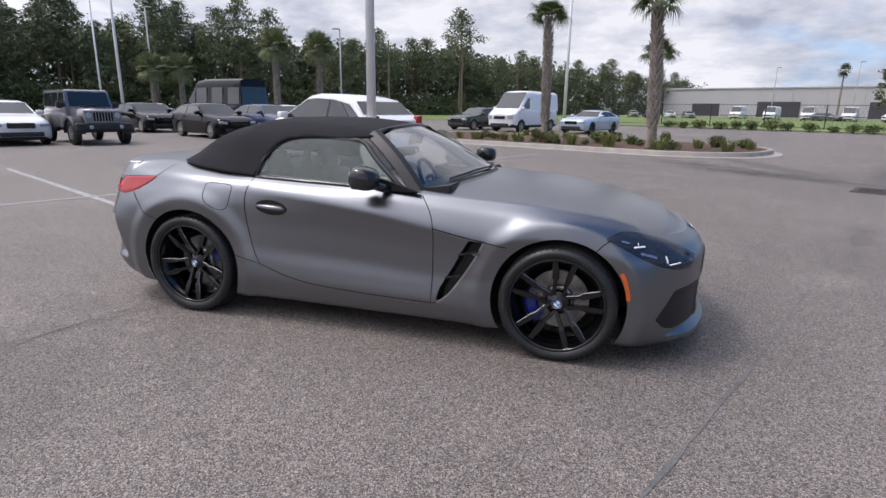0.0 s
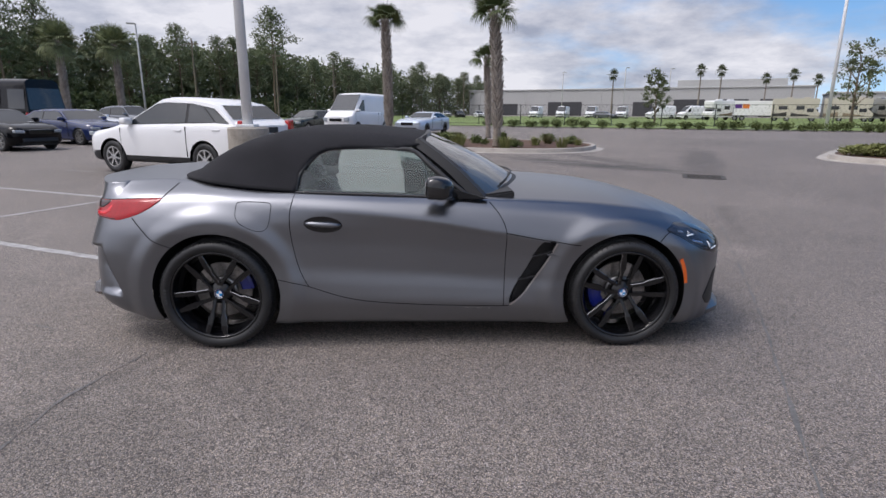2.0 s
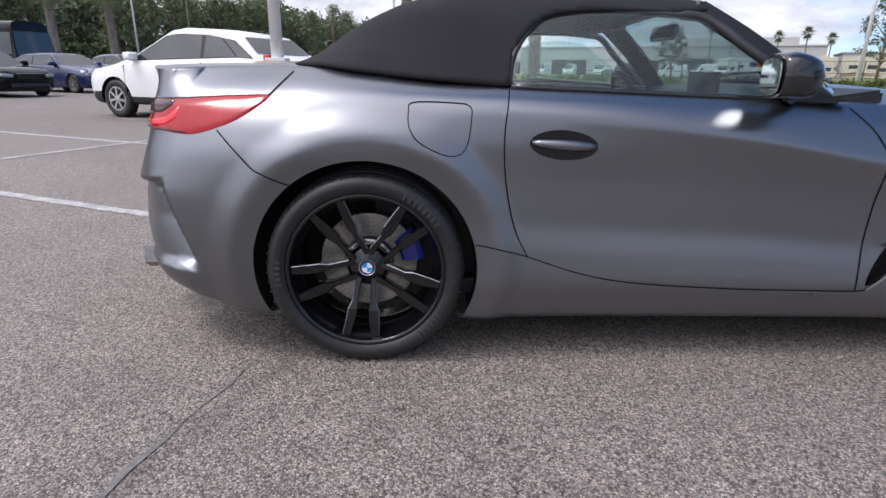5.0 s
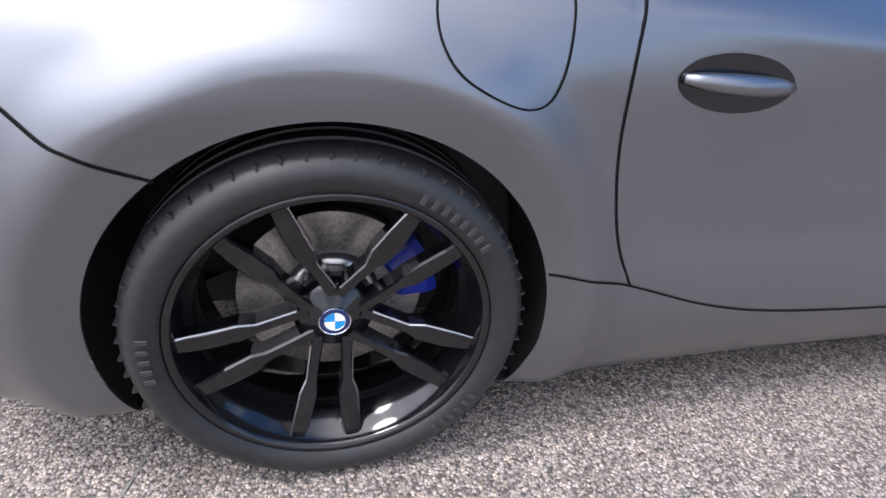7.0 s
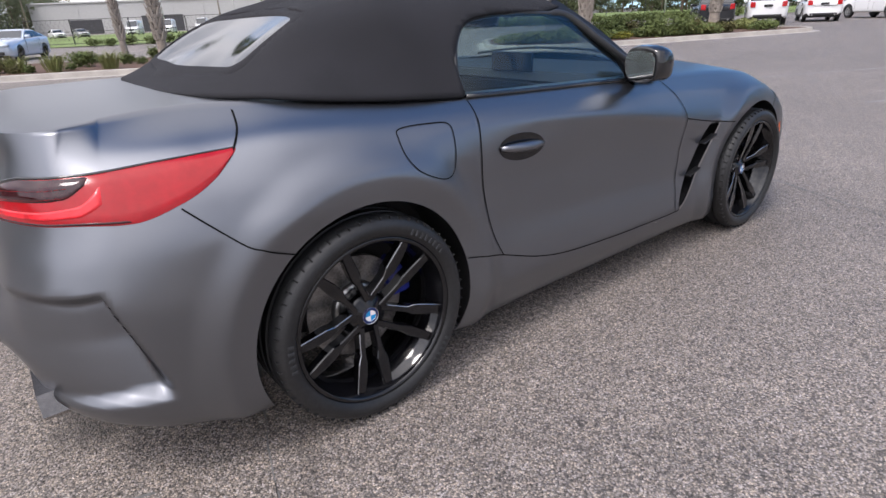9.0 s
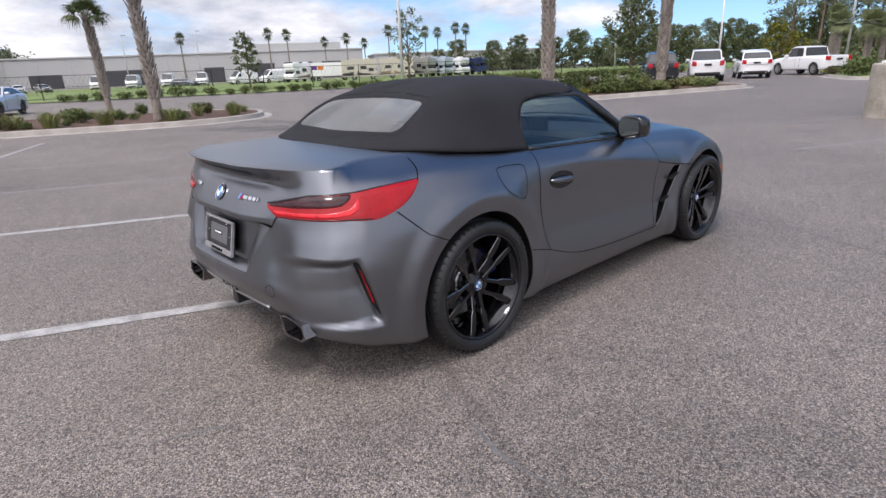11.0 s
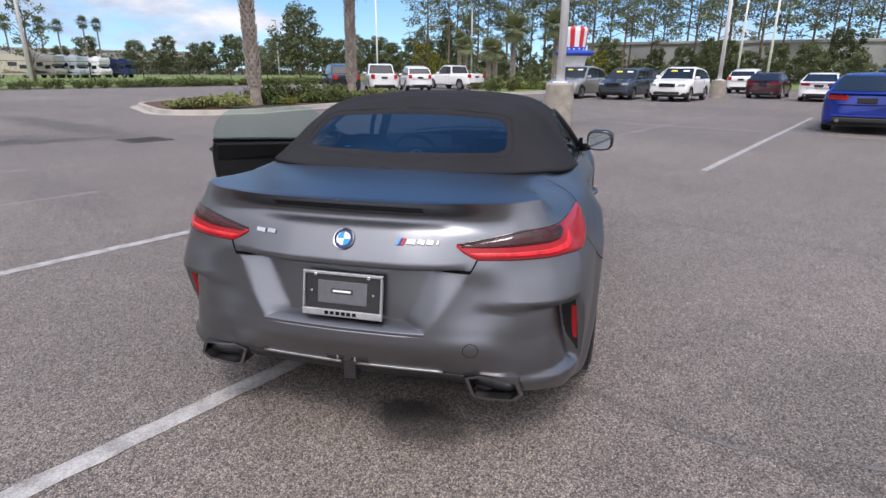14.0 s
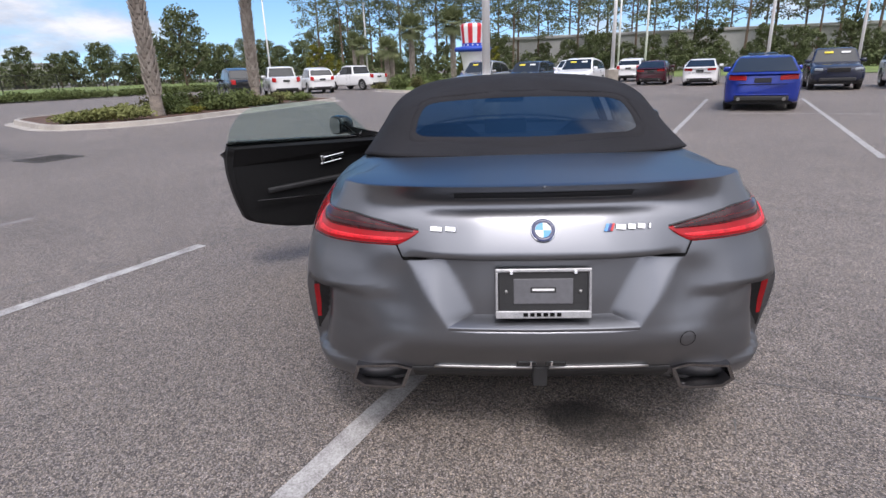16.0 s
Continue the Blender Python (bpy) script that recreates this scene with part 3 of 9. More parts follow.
def warehouse(p, turn, length, depth, height, docks, label, step=None):
    ob = thing("warehouse", pose(p[0], p[1], 0, 0, 0, turn), label, "building")
    bm = bmesh.new()
    add_box(bm, (-length / 2, 0, 0), (length / 2, depth, height), 0.1)
    part("wall", clean(bm), WALL_WHITE, ob)
    bm = bmesh.new()
    add_box(bm, (-length / 2 - 0.3, -0.3, height), (length / 2 + 0.3, depth + 0.3, height + 0.5), 0.1)
    part("roof", clean(bm), POLE_GREY, ob)
    if step:
        bm = bmesh.new()
        add_box(bm, (step[0], 1.0, height + 0.5), (step[1], depth * 0.7, height + step[2]), 0.1)
        part("upper_storey", clean(bm), WALL_WHITE, ob)
    for x, w, h in docks:
        bm = bmesh.new()
        add_box(bm, (x - w / 2, -0.12, 0.0), (x + w / 2, 0.2, h), 0.05)
        part("dock_door", clean(bm), DOCK, ob)
    for k in range(int(length // 9)):
        bm = bmesh.new()
        add_box(bm, (-length / 2 + 9 * k + 4.4, -0.10, 0.0), (-length / 2 + 9 * k + 4.6, 0.0, height - 0.3), 0.02)
        part("cladding_rib", clean(bm), POLE_GREY, ob)
    return ob


warehouse((64, 186), U_TURN - 6, 110, 30, 8.5, [(-40, 9, 4), (-18, 12, 4.6), (8, 6, 4.5), (22, 9, 5.2), (34, 9, 5.2), (46, 9, 5.2)], "long white low warehouse with dark dock doors", (18, 48, 2.6))
warehouse((140, 140), U_TURN - 6, 60, 25, 6.5, [(-18, 14, 3.6), (4, 16, 3.4), (22, 9, 3.4)], "white low depot with dark openings", None)
warehouse((116, -52), 80, 96, 25, 5.6, [(-20, 6, 4), (10, 6, 4)], "white warehouse behind tall trees", None)

# ---------------------------------------------------------------- the roadster
roadster = thing("roadster", pose(0, 0, 0), "satin grey two-seat roadster with black canvas top and open door", "car")

BODY = []                                   # columns round the plan: widest point, then eleven (height, inset) levels


def column(x, y, *levels):
    BODY.append((x, y, np.array(levels).reshape(11, 2)))


# from the middle of the tail round the flank to the middle of the nose
column(-0.950, 0.00, .22, .22, .29, .120, .38, .050, .47, .003, .525, .008, .600, .016, .725, .034, .748, .036, .868, .104, .922, .142, .995, .058)
column(-0.944, 0.20, .22, .22, .29, .120, .38, .050, .47, .003, .525, .008, .600, .016, .725, .034, .748, .036, .868, .104, .922, .142, .995, .058)
column(-0.932, 0.34, .22, .22, .29, .112, .38, .048, .47, .003, .530, .010, .600, .020, .725, .040, .748, .044, .868, .107, .922, .142, .995, .062)
column(-0.905, 0.50, .22, .19, .29, .092, .38, .036, .47, .003, .53, .018, .60, .040, .70, .062, .752, .066, .86, .104, .920, .130, .990, .094)
column(-0.850, 0.66, .22, .14, .28, .040, .36, .010, .44, .0, .51, .0, .58, .005, .68, .035, .755, .060, .84, .082, .93, .112, .985, .124)
column(-0.755, 0.812, .21, .14, .26, .045, .34, .018, .42, .006, .50, .0, .57, .0, .68, .028, .76, .058, .84, .085, .925, .128, .990, .168)
column(-0.620, 0.884, .17, .14, .22, .055, .31, .022, .41, .010, .50, .002, .58, .0, .69, .018, .77, .045, .85, .086, .925, .148, .994, .246)
column(-0.400, 0.915, .15, .16, .175, .050, .25, .022, .34, .010, .44, .002, .56, .0, .70, .006, .79, .035, .865, .080, .935, .150, 1.000, .310)
column(-0.180, 0.930, .14, .18, .155, .050, .22, .020, .31, .008, .42, .0, .56, .0, .70, .0, .785, .018, .865, .062, .935, .125, .996, .262)
column(0.000, 0.934, .13, .18, .150, .050, .22, .020, .31, .008, .42, .0, .56, .0, .70, .0, .78, .013, .860, .050, .928, .108, .986, .232)
column(0.220, 0.928, .12, .16, .148, .045, .22, .018, .31, .006, .42, .002, .55, .005, .68, .005, .77, .012, .850, .040, .915, .090, .966, .190)
column(0.500, 0.912, .12, .14, .146, .045, .22, .014, .30, .0, .40, .006, .52, .018, .64, .020, .75, .016, .845, .026, .900, .062, .938, .115)
column(0.900, 0.904, .12, .14, .144, .045, .22, .012, .29, .0, .38, .008, .50, .024, .63, .024, .76, .010, .825, .006, .885, .045, .924, .100)
column(1.300, 0.903, .12, .14, .140, .045, .21, .012, .28, .0, .37, .010, .48, .026, .60, .025, .73, .009, .783, .0, .860, .045, .910, .100)
column(1.700, 0.904, .12, .14, .138, .045, .20, .012, .27, .0, .35, .010, .45, .024, .56, .022, .67, .008, .718, .0, .820, .050, .897, .125)
column(2.050, 0.910, .12, .15, .135, .045, .20, .014, .27, .004, .35, .006, .44, .012, .53, .012, .61, .006, .665, .0, .790, .055, .882, .150)
column(2.470, 0.926, .12, .16, .135, .050, .20, .014, .28, .004, .38, .0, .48, .0, .57, .0, .64, .002, .695, .010, .780, .060, .853, .165)
column(2.740, 0.908, .11, .16, .125, .045, .19, .012, .27, .002, .37, .0, .46, .0, .55, .004, .62, .012, .680, .035, .750, .090, .812, .190)
column(2.940, 0.850, .10, .16, .115, .040, .18, .008, .26, .0, .35, .0, .44, .0, .53, .008, .59, .018, .650, .048, .715, .110, .768, .200)
column(3.090, 0.735, .10, .16, .112, .030, .17, .006, .25, .006, .33, .006, .42, .004, .51, .004, .57, .010, .620, .035, .680, .095, .730, .180)
column(3.195, 0.580, .10, .16, .110, .020, .17, .006, .25, .014, .33, .014, .42, .006, .50, .002, .56, .006, .605, .025, .655, .075, .705, .155)
column(3.265, 0.380, .10, .16, .110, .010, .17, .006, .25, .018, .33, .018, .42, .006, .50, .0, .56, .003, .600, .018, .645, .058, .692, .130)
column(3.298, 0.180, .10, .16, .110, .0, .17, .006, .25, .020, .33, .020, .42, .006, .50, .0, .56, .002, .598, .015, .640, .050, .686, .118)
column(3.305, 0.000, .10, .16, .110, .0, .17, .006, .25, .020, .33, .020, .42, .006, .50, .0, .56, .002, .598, .015, .640, .050, .685, .115)

TOP_LINE = [(-0.95, 0.995), (-0.6, 1.012), (-0.25, 1.014), (0.3, 0.99), (1.2, 0.975), (1.75, 0.968), (2.0, 0.955), (2.3, 0.928), (2.6, 0.882), (2.85, 0.822), (3.05, 0.757), (3.19, 0.685), (3.3, 0.68)]
ARCHES = ((0.0, 0.335, 0.380), (2.47, 0.330, 0.378))


def arc_side(fine, plan, x):
    k = plan[:, 1] > 0.5
    return float(np.interp(x, plan[k, 0], fine[k]))


def arc_tail(fine, plan, y):
    n = int(np.argmax(plan[:, 1] > 0.86))
    return float(np.interp(y, plan[:n, 1], fine[:n]))


def body_grid():
    """The skin of the right half: columns round the plan by levels, and the cap of bonnet and deck."""
    key = np.array([(c[0], c[1]) for c in BODY])
    arc = np.concatenate([[0], np.cumsum(np.linalg.norm(np.diff(key, axis=0), axis=1))])
    fine = np.concatenate([np.linspace(0, 1.5, 150), np.linspace(1.5, 4.7, 190)[1:], np.linspace(4.7, arc[-1], 90)[1:]])
    plan = spline(list(zip(arc, key)), fine)
    lev = np.stack([c[2] for c in BODY])                        # column, level, (z, inset)
    flat = lev.reshape(len(BODY), -1)
    lev = spline(list(zip(arc, flat)), fine).reshape(len(fine), 11, 2)
    tang = np.gradient(plan, axis=0)
    tang[0], tang[-1] = (0, 1), (0, -1)
    tang /= np.linalg.norm(tang, axis=1)[:, None]
    normal = np.stack([-tang[:, 1], tang[:, 0]], 1)             # outwards in the y > 0 half
    rows = np.linspace(0, 10, 61)
    grid = np.zeros((len(fine), len(rows), 3))
    for i in range(len(fine)):
        zi = spline(list(zip(range(11), lev[i])), rows)
        p = plan[i] - normal[i] * zi[:, 1:2]
        p[:, 1] = np.maximum(p[:, 1], 0)
        grid[i, :, :2], grid[i, :, 2] = p, zi[:, 0]
    # the flared lip round each wheel
    for ax, az, ar in ARCHES:
        r = np.hypot(grid[..., 0] - ax, grid[..., 2] - az)
        inner, outer = np.clip((r - ar) / 0.072, 0, 1), np.clip((r - ar - 0.072) / 0.10, 0, 1)
        k = inner * (1 - outer * outer * (3 - 2 * outer)) * (grid[..., 2] < 0.9) * (np.abs(grid[..., 1]) > 0.6)
        grid[..., 1] += 0.020 * k * np.sign(grid[..., 1])
    # the hollow in each rear corner, deepest at its outer wall, with a ledge below and a lip above
    tail = 150
    for i in range(tail):
        for j in range(grid.shape[1]):
            y, z = grid[i, j, 1], grid[i, j, 2]
            if 0.515 < z < 0.752:                                      # the recess of the number plate
                wo, wi = np.interp(z, (0.519, 0.75), (0.311, 0.463)), np.interp(z, (0.56, 0.74), (0.232, 0.335))
                k = min(np.clip((wo - y) / (wo - wi), 0, 1), np.clip((z - 0.519) / 0.012, 0, 1), np.clip((0.752 - z) / 0.01, 0, 1))
                grid[i, j, 0] += 0.056 * k
    for i in range(tail):
        x0, y0 = plan[i]
        for j in range(grid.shape[1]):
            z = grid[i, j, 2]
            if not 0.31 < z < 0.64:
                continue
            out = arc_side(fine, plan, -0.695 + (0.61 - z) * 0.33)     # outer wall leans forward towards the ground
            a0 = arc_tail(fine, plan, 0.47)
            u = (fine[i] - a0) / (out - a0)
            if not 0 < u < 1.12:
                continue
            wall = float(np.clip((1.055 - u) / 0.055, 0, 1))
            lip = float(np.clip((0.625 - z) / 0.017, 0, 1))
            ledge = float(np.clip((z - 0.325) / 0.02, 0, 1))
            d = 0.084 * min(u, 1) ** 1.3 * wall * lip * ledge * float(np.clip(0.45 + (z - 0.33) / 0.3, 0, 1))
            grid[i, j, :2] -= normal[i] * d
    grid[0, :, 1] = grid[-1, :, 1] = 0
    return fine, plan, normal, grid


COLS, PLAN, OUTW, SKIN = body_grid()


def skin_y(x, z):
    """Half width of the flank at (x, z)."""
    i0 = np.searchsorted(SKIN[:, 30, 0], x)
    i0 = int(np.clip(i0, 1, len(SKIN) - 1))
    ys = []
    for i in (i0 - 1, i0):
        ys.append(np.interp(z, SKIN[i, :, 2], SKIN[i, :, 1]))
    a, b = SKIN[i0 - 1, 30, 0], SKIN[i0, 30, 0]
    k = (x - a) / (b - a + 1e-9)
    return ys[0] * (1 - k) + ys[1] * k


def skin_x(y, z, rear=True):
    """Place along the car of the tail (or nose) skin at (|y|, z)."""
    half = SKIN[:135] if rear else SKIN[-100:][::-1]
    best = [np.interp(z, c[:, 2], c[:, 0]) for c in half]
    wid = [np.interp(z, c[:, 2], c[:, 1]) for c in half]
    return float(np.interp(abs(y), np.maximum.accumulate(wid), best))


def cap_rows():
    n = 22
    first = int(np.argmin(np.abs(SKIN[:, -1, 0] + SKIN[:, -1, 1] * 0.9 - (-0.66 + 0.62 * 0.9)) + (np.arange(len(SKIN)) > 175) * 9))
    last = int(len(SKIN) - 1 - np.argmin(np.abs(SKIN[::-1][:100, -1, 1] - 0.52)))
    edge = SKIN[:, -1]

    def along(pts):
        d = np.concatenate([[0], np.cumsum(np.linalg.norm(np.diff(pts, axis=0), axis=1))])
        return np.stack([np.interp(np.linspace(0, d[-1], n), d, pts[:, k]) for k in range(3)], -1)

    head, tail = along(edge[:first + 1]), along(edge[last:][::-1])
    ids = np.arange(first, last + 1)
    u = (ids - first) / (last - first)
    xc = edge[0, 0] + (edge[-1, 0] - edge[0, 0]) * u
    xc = xc * (1 - 0.0)
    zc = spline(TOP_LINE, xc)
    zc[0], zc[-1] = edge[0, 2], edge[-1, 2]
    t = np.linspace(0, 1, n)
    out = np.zeros((len(ids), n, 3))
    for k, i in enumerate(ids):
        e = edge[i]
        row = np.stack([xc[k] + (e[0] - xc[k]) * t ** 1.6, e[1] * t, zc[k] + (e[2] - zc[k]) * t ** 2.3], -1)
        for side, w in ((head, max(0, 1 - u[k] / 0.10) ** 2), (tail, max(0, 1 - (1 - u[k]) / 0.12) ** 2)):
            if w > 0:
                base_x = side[0, 0] + (side[-1, 0] - side[0, 0]) * t ** 1.6
                base_y = side[-1, 1] * t
                base_z = side[0, 2] + (side[-1, 2] - side[0, 2]) * t ** 2.3
                row += w * (side - np.stack([base_x, base_y, base_z], -1))
        out[k] = row
    return first, last, out


def curve_round(pts, n=6, closed=False):
    """Catmull-Rom points through a rough outline."""
    pts = [np.array(p, float) for p in pts]
    out, m = [], len(pts)
    for i in range(m if closed else m - 1):
        p0, p1, p2, p3 = (pts[(i + k) % m] if closed else pts[min(max(i + k, 0), m - 1)] for k in (-1, 0, 1, 2))
        for k in range(n):
            t = k / n
            out.append(0.5 * (2 * p1 + (p2 - p0) * t + (2 * p0 - 5 * p1 + 4 * p2 - p3) * t * t + (3 * p1 - p0 - 3 * p2 + p3) * t ** 3))
    out.append(out[0] if closed else pts[-1])
    return out


def inside(poly, x, z):
    c = False
    for (x1, z1), (x2, z2) in zip(poly, poly[1:] + poly[:1]):
        if (z1 > z) != (z2 > z) and x < (x2 - x1) * (z - z1) / (z2 - z1) + x1:
            c = not c
    return c


DOOR = [(0.482, 0.955), (0.459, 0.82), (0.461, 0.695), (0.482, 0.567), (0.510, 0.469), (0.552, 0.388), (0.745, 0.323), (0.938, 0.289), (1.264, 0.270), (1.728, 0.259),
        (1.735, 0.547), (1.737, 0.712), (1.700, 0.815), (1.640, 0.895), (1.60, 0.96)]
VENT = [(1.952, 0.652), (2.040, 0.648), (1.985, 0.545), (1.905, 0.420), (1.835, 0.325), (1.765, 0.268), (1.782, 0.355), (1.860, 0.490)]
FUEL = [(0.165, 0.893), (0.300, 0.892), (0.345, 0.882), (0.350, 0.850), (0.338, 0.770), (0.312, 0.735), (0.262, 0.735), (0.185, 0.772), (0.152, 0.815), (0.148, 0.865)]


def panel_of(p, cap, col):
    x, y, z = p
    if cap:
        if x < 0.3:
            return "boot_lid" if x < -0.22 else "rear_quarter"
        return "bonnet" if x > 1.6 else "scuttle"
    if x > 2.86 - 0.25 * (z - 0.2) and z < 0.665:
        return "front_bumper"
    if x > 1.735 and z > np.interp(x, (1.735, 2.24, 2.6, 2.75), (0.713, 0.645, 0.66, 0.70)):
        return "bonnet"
    if x > 1.70 and z > 0.2:
        return "front_wing"
    if 0.2 < x < 2.2 and z < np.interp(x, (0.3, 0.4, 0.552, 0.745, 0.938, 1.264, 1.74), (0.44, 0.428, 0.388, 0.323, 0.289, 0.27, 0.259)):
        return "sill_panel"
    if x > 1.5:
        return "front_wing"
    if (x < -0.62 and abs(y) < 0.50 and z > 0.745) or (x < -0.235 and z > np.interp(x, (-0.95, -0.7, -0.5, -0.31, -0.235), (0.80, 0.85, 0.87, 0.905, 0.975))):
        return "boot_lid"
    if x < -0.30 and z < 0.80 and x < np.interp(z, (0.2, 0.66, 0.80), (-0.30, -0.33, -0.455)):
        return "rear_bumper"
    return "rear_quarter"


def build_skin():
    first, last, cap = cap_rows()
    nc, nl = SKIN.shape[:2]
    V = SKIN.copy()
    centre = (V[:-1, :-1] + V[1:, :-1] + V[1:, 1:] + V[:-1, 1:]) / 4
    gone = np.zeros(centre.shape[:2], bool)
    owner = np.zeros(centre.shape[:2], int)
    for i in range(nc - 1):
        for j in range(nl - 1):
            c = centre[i, j]
            if c[1] > 0.6:
                gone[i, j] = any(math.hypot(c[0] - ax, c[2] - az) < ar for ax, az, ar in ARCHES) or inside(VENT, c[0], c[2])
                owner[i, j] = 1 if inside(DOOR, c[0], c[2]) else 0
    # draw the borders of the holes and of the door to their true outlines
    door_line, vent_line = [tuple(p) for p in curve_round(DOOR, 8, True)], [tuple(p) for p in curve_round(VENT, 4, True)]
    moved = {}
    for i in range(1, nc - 1):
        for j in range(1, nl - 1):
            g, o = gone[i - 1:i + 1, j - 1:j + 1], owner[i - 1:i + 1, j - 1:j + 1]
            x, y, z = V[i, j]
            if g.any() and not g.all():
                ax, az, ar = min(ARCHES, key=lambda a: abs(math.hypot(x - a[0], z - a[1]) - a[2]))
                r = math.hypot(x - ax, z - az)
                if abs(r - ar) < 0.05:
                    moved[i, j] = (ax + (x - ax) * ar / r, az + (z - az) * ar / r)
                else:
                    moved[i, j] = min(vent_line, key=lambda p: (p[0] - x) ** 2 + (p[1] - z) ** 2)
            elif o.any() and not o.all() and z < 0.885:
                moved[i, j] = min(door_line, key=lambda p: (p[0] - x) ** 2 + (p[1] - z) ** 2)
            elif o.any() and not o.all() and x < 0.6:
                moved[i, j] = (0.476, z)
    for (i, j), (x, z) in moved.items():
        V[i, j] = (x, skin_y(x, z), z)
    verts = list(V.reshape(-1, 3))
    quads, kind = [], []
    for i in range(nc - 1):
        for j in range(nl - 1):
            q = (i * nl + j, (i + 1) * nl + j, (i + 1) * nl + j + 1, i * nl + j + 1)
            c = (V[i, j] + V[i + 1, j] + V[i + 1, j + 1] + V[i, j + 1]) / 4
            if gone[i, j]:
                continue
            quads.append(q)
            kind.append("door" if owner[i, j] else panel_of(c, False, i))
    base = len(verts)
    m = cap.shape[1]
    verts += list(cap.reshape(-1, 3))
    for i in range(cap.shape[0] - 1):
        for j in range(m - 1):
            c = (cap[i, j] + cap[i + 1, j] + cap[i + 1, j + 1] + cap[i, j + 1]) / 4
            if -0.02 < c[0] < 1.66 + 0.22 * (1 - (abs(c[1]) / 0.75) ** 2) and abs(c[1]) < (0.715 if c[0] > 0.4 else 0.66):
                continue
            quads.append((base + i * m + j + 1, base + (i + 1) * m + j + 1, base + (i + 1) * m + j, base + i * m + j))
            kind.append(panel_of(c, True, 0))
    verts = np.array(verts)
    # smooth normals over the whole skin, welded by place
    keys = {}
    ident = np.zeros(len(verts), int)
    for n, p in enumerate(np.round(verts, 4)):
        ident[n] = keys.setdefault(tuple(p), len(keys))
    acc = np.zeros((len(keys), 3))
    for q in quads:
        a, b, c, d = verts[list(q)]
        nrm = np.cross(c - a, d - b)
        for v in set(q):
            acc[ident[v]] += nrm
    nrm = acc[ident]
    nrm[np.abs(verts[:, 1]) < 1e-4, 1] = 0
    nrm /= np.linalg.norm(nrm, axis=1)[:, None] + 1e-12
    return verts, quads, kind, nrm


SK_V, SK_Q, SK_K, SK_N = build_skin()
if SK_N[np.argmax(SK_V[:, 1])][1] < 0:
    SK_N = -SK_N
    SK_Q = [q[::-1] for q in SK_Q]


def panel_mesh(name, want, side, m=None):
    """One body panel out of the skin; side -1: the right half, 1: the left, 0: both."""
    vs, fs, ns, seen = [], [], [], {}
    for s in ((-1, 1) if side == 0 else (side,)):
        for q, k in zip(SK_Q, SK_K):
            if k != want:
                continue
            f = []
            for v in q:
                p = SK_V[v] * (1, s, 1)
                key = tuple(np.round(p, 4))
                if key not in seen:
                    seen[key] = len(vs)
                    n = SK_N[v] * (1, s, 1)
                    if m is not None:
                        p, n = m @ Vector(p), m.to_3x3() @ Vector(n)
                    vs.append(tuple(p))
                    ns.append(tuple(n))
                if seen[key] not in f:
                    f.append(seen[key])
            if len(f) > 2:
                fs.append(f if s > 0 else f[::-1])
    me = mesh_from(name, vs, fs)
    me.normals_split_custom_set_from_vertices(ns)
    me.materials.append(PAINT)
    return me


HINGE = Vector((1.70, 0.86, 0.0))
OPEN = Matrix.Translation(HINGE) @ Matrix.Rotation(radians(-57), 4, "Z") @ Matrix.Translation(-HINGE)

for nm in ("rear_bumper", "boot_lid", "bonnet", "front_bumper"):
    part(nm, panel_mesh(nm, nm, 0), PAINT, roadster)
panels = {}
for sd in (-1, 1):
    for nm in ("rear_quarter", "front_wing", "sill_panel", "door", "scuttle"):
        panels[nm, sd] = part(nm, panel_mesh(nm, nm, sd, OPEN if (nm, sd) == ("door", 1) else None), PAINT, roadster,
                              "left door swung wide open" if (nm, sd) == ("door", 1) else "")


def ribbon(pts, width, lift=0.002, side=-1, mapper=None):
    """A narrow strip lying on the flank along (x, z) points."""
    pts = [np.array(p, float) for p in pts]
    fine = []
    for a, b in zip(pts, pts[1:]):
        n = max(2, int(np.linalg.norm(b - a) / 0.015))
        fine += [a + (b - a) * k / n for k in range(n)]
    fine.append(pts[-1])
    vs, fs = [], []
    for i, p in enumerate(fine):
        d = fine[min(i + 1, len(fine) - 1)] - fine[max(i - 1, 0)]
        d = d / (np.linalg.norm(d) + 1e-9)
        w = np.array((-d[1], d[0])) * width / 2
        for q in (p - w, p + w):
            vs.append((q[0], side * (skin_y(q[0], q[1]) + lift), q[1]) if mapper is None else mapper(q, lift))
    for i in range(len(fine) - 1):
        fs.append((2 * i, 2 * i + 1, 2 * i + 3, 2 * i + 2))
    return vs, fs


def tail_map(q, lift):
    return (skin_x(q[0], q[1]) - lift, q[0], q[1])


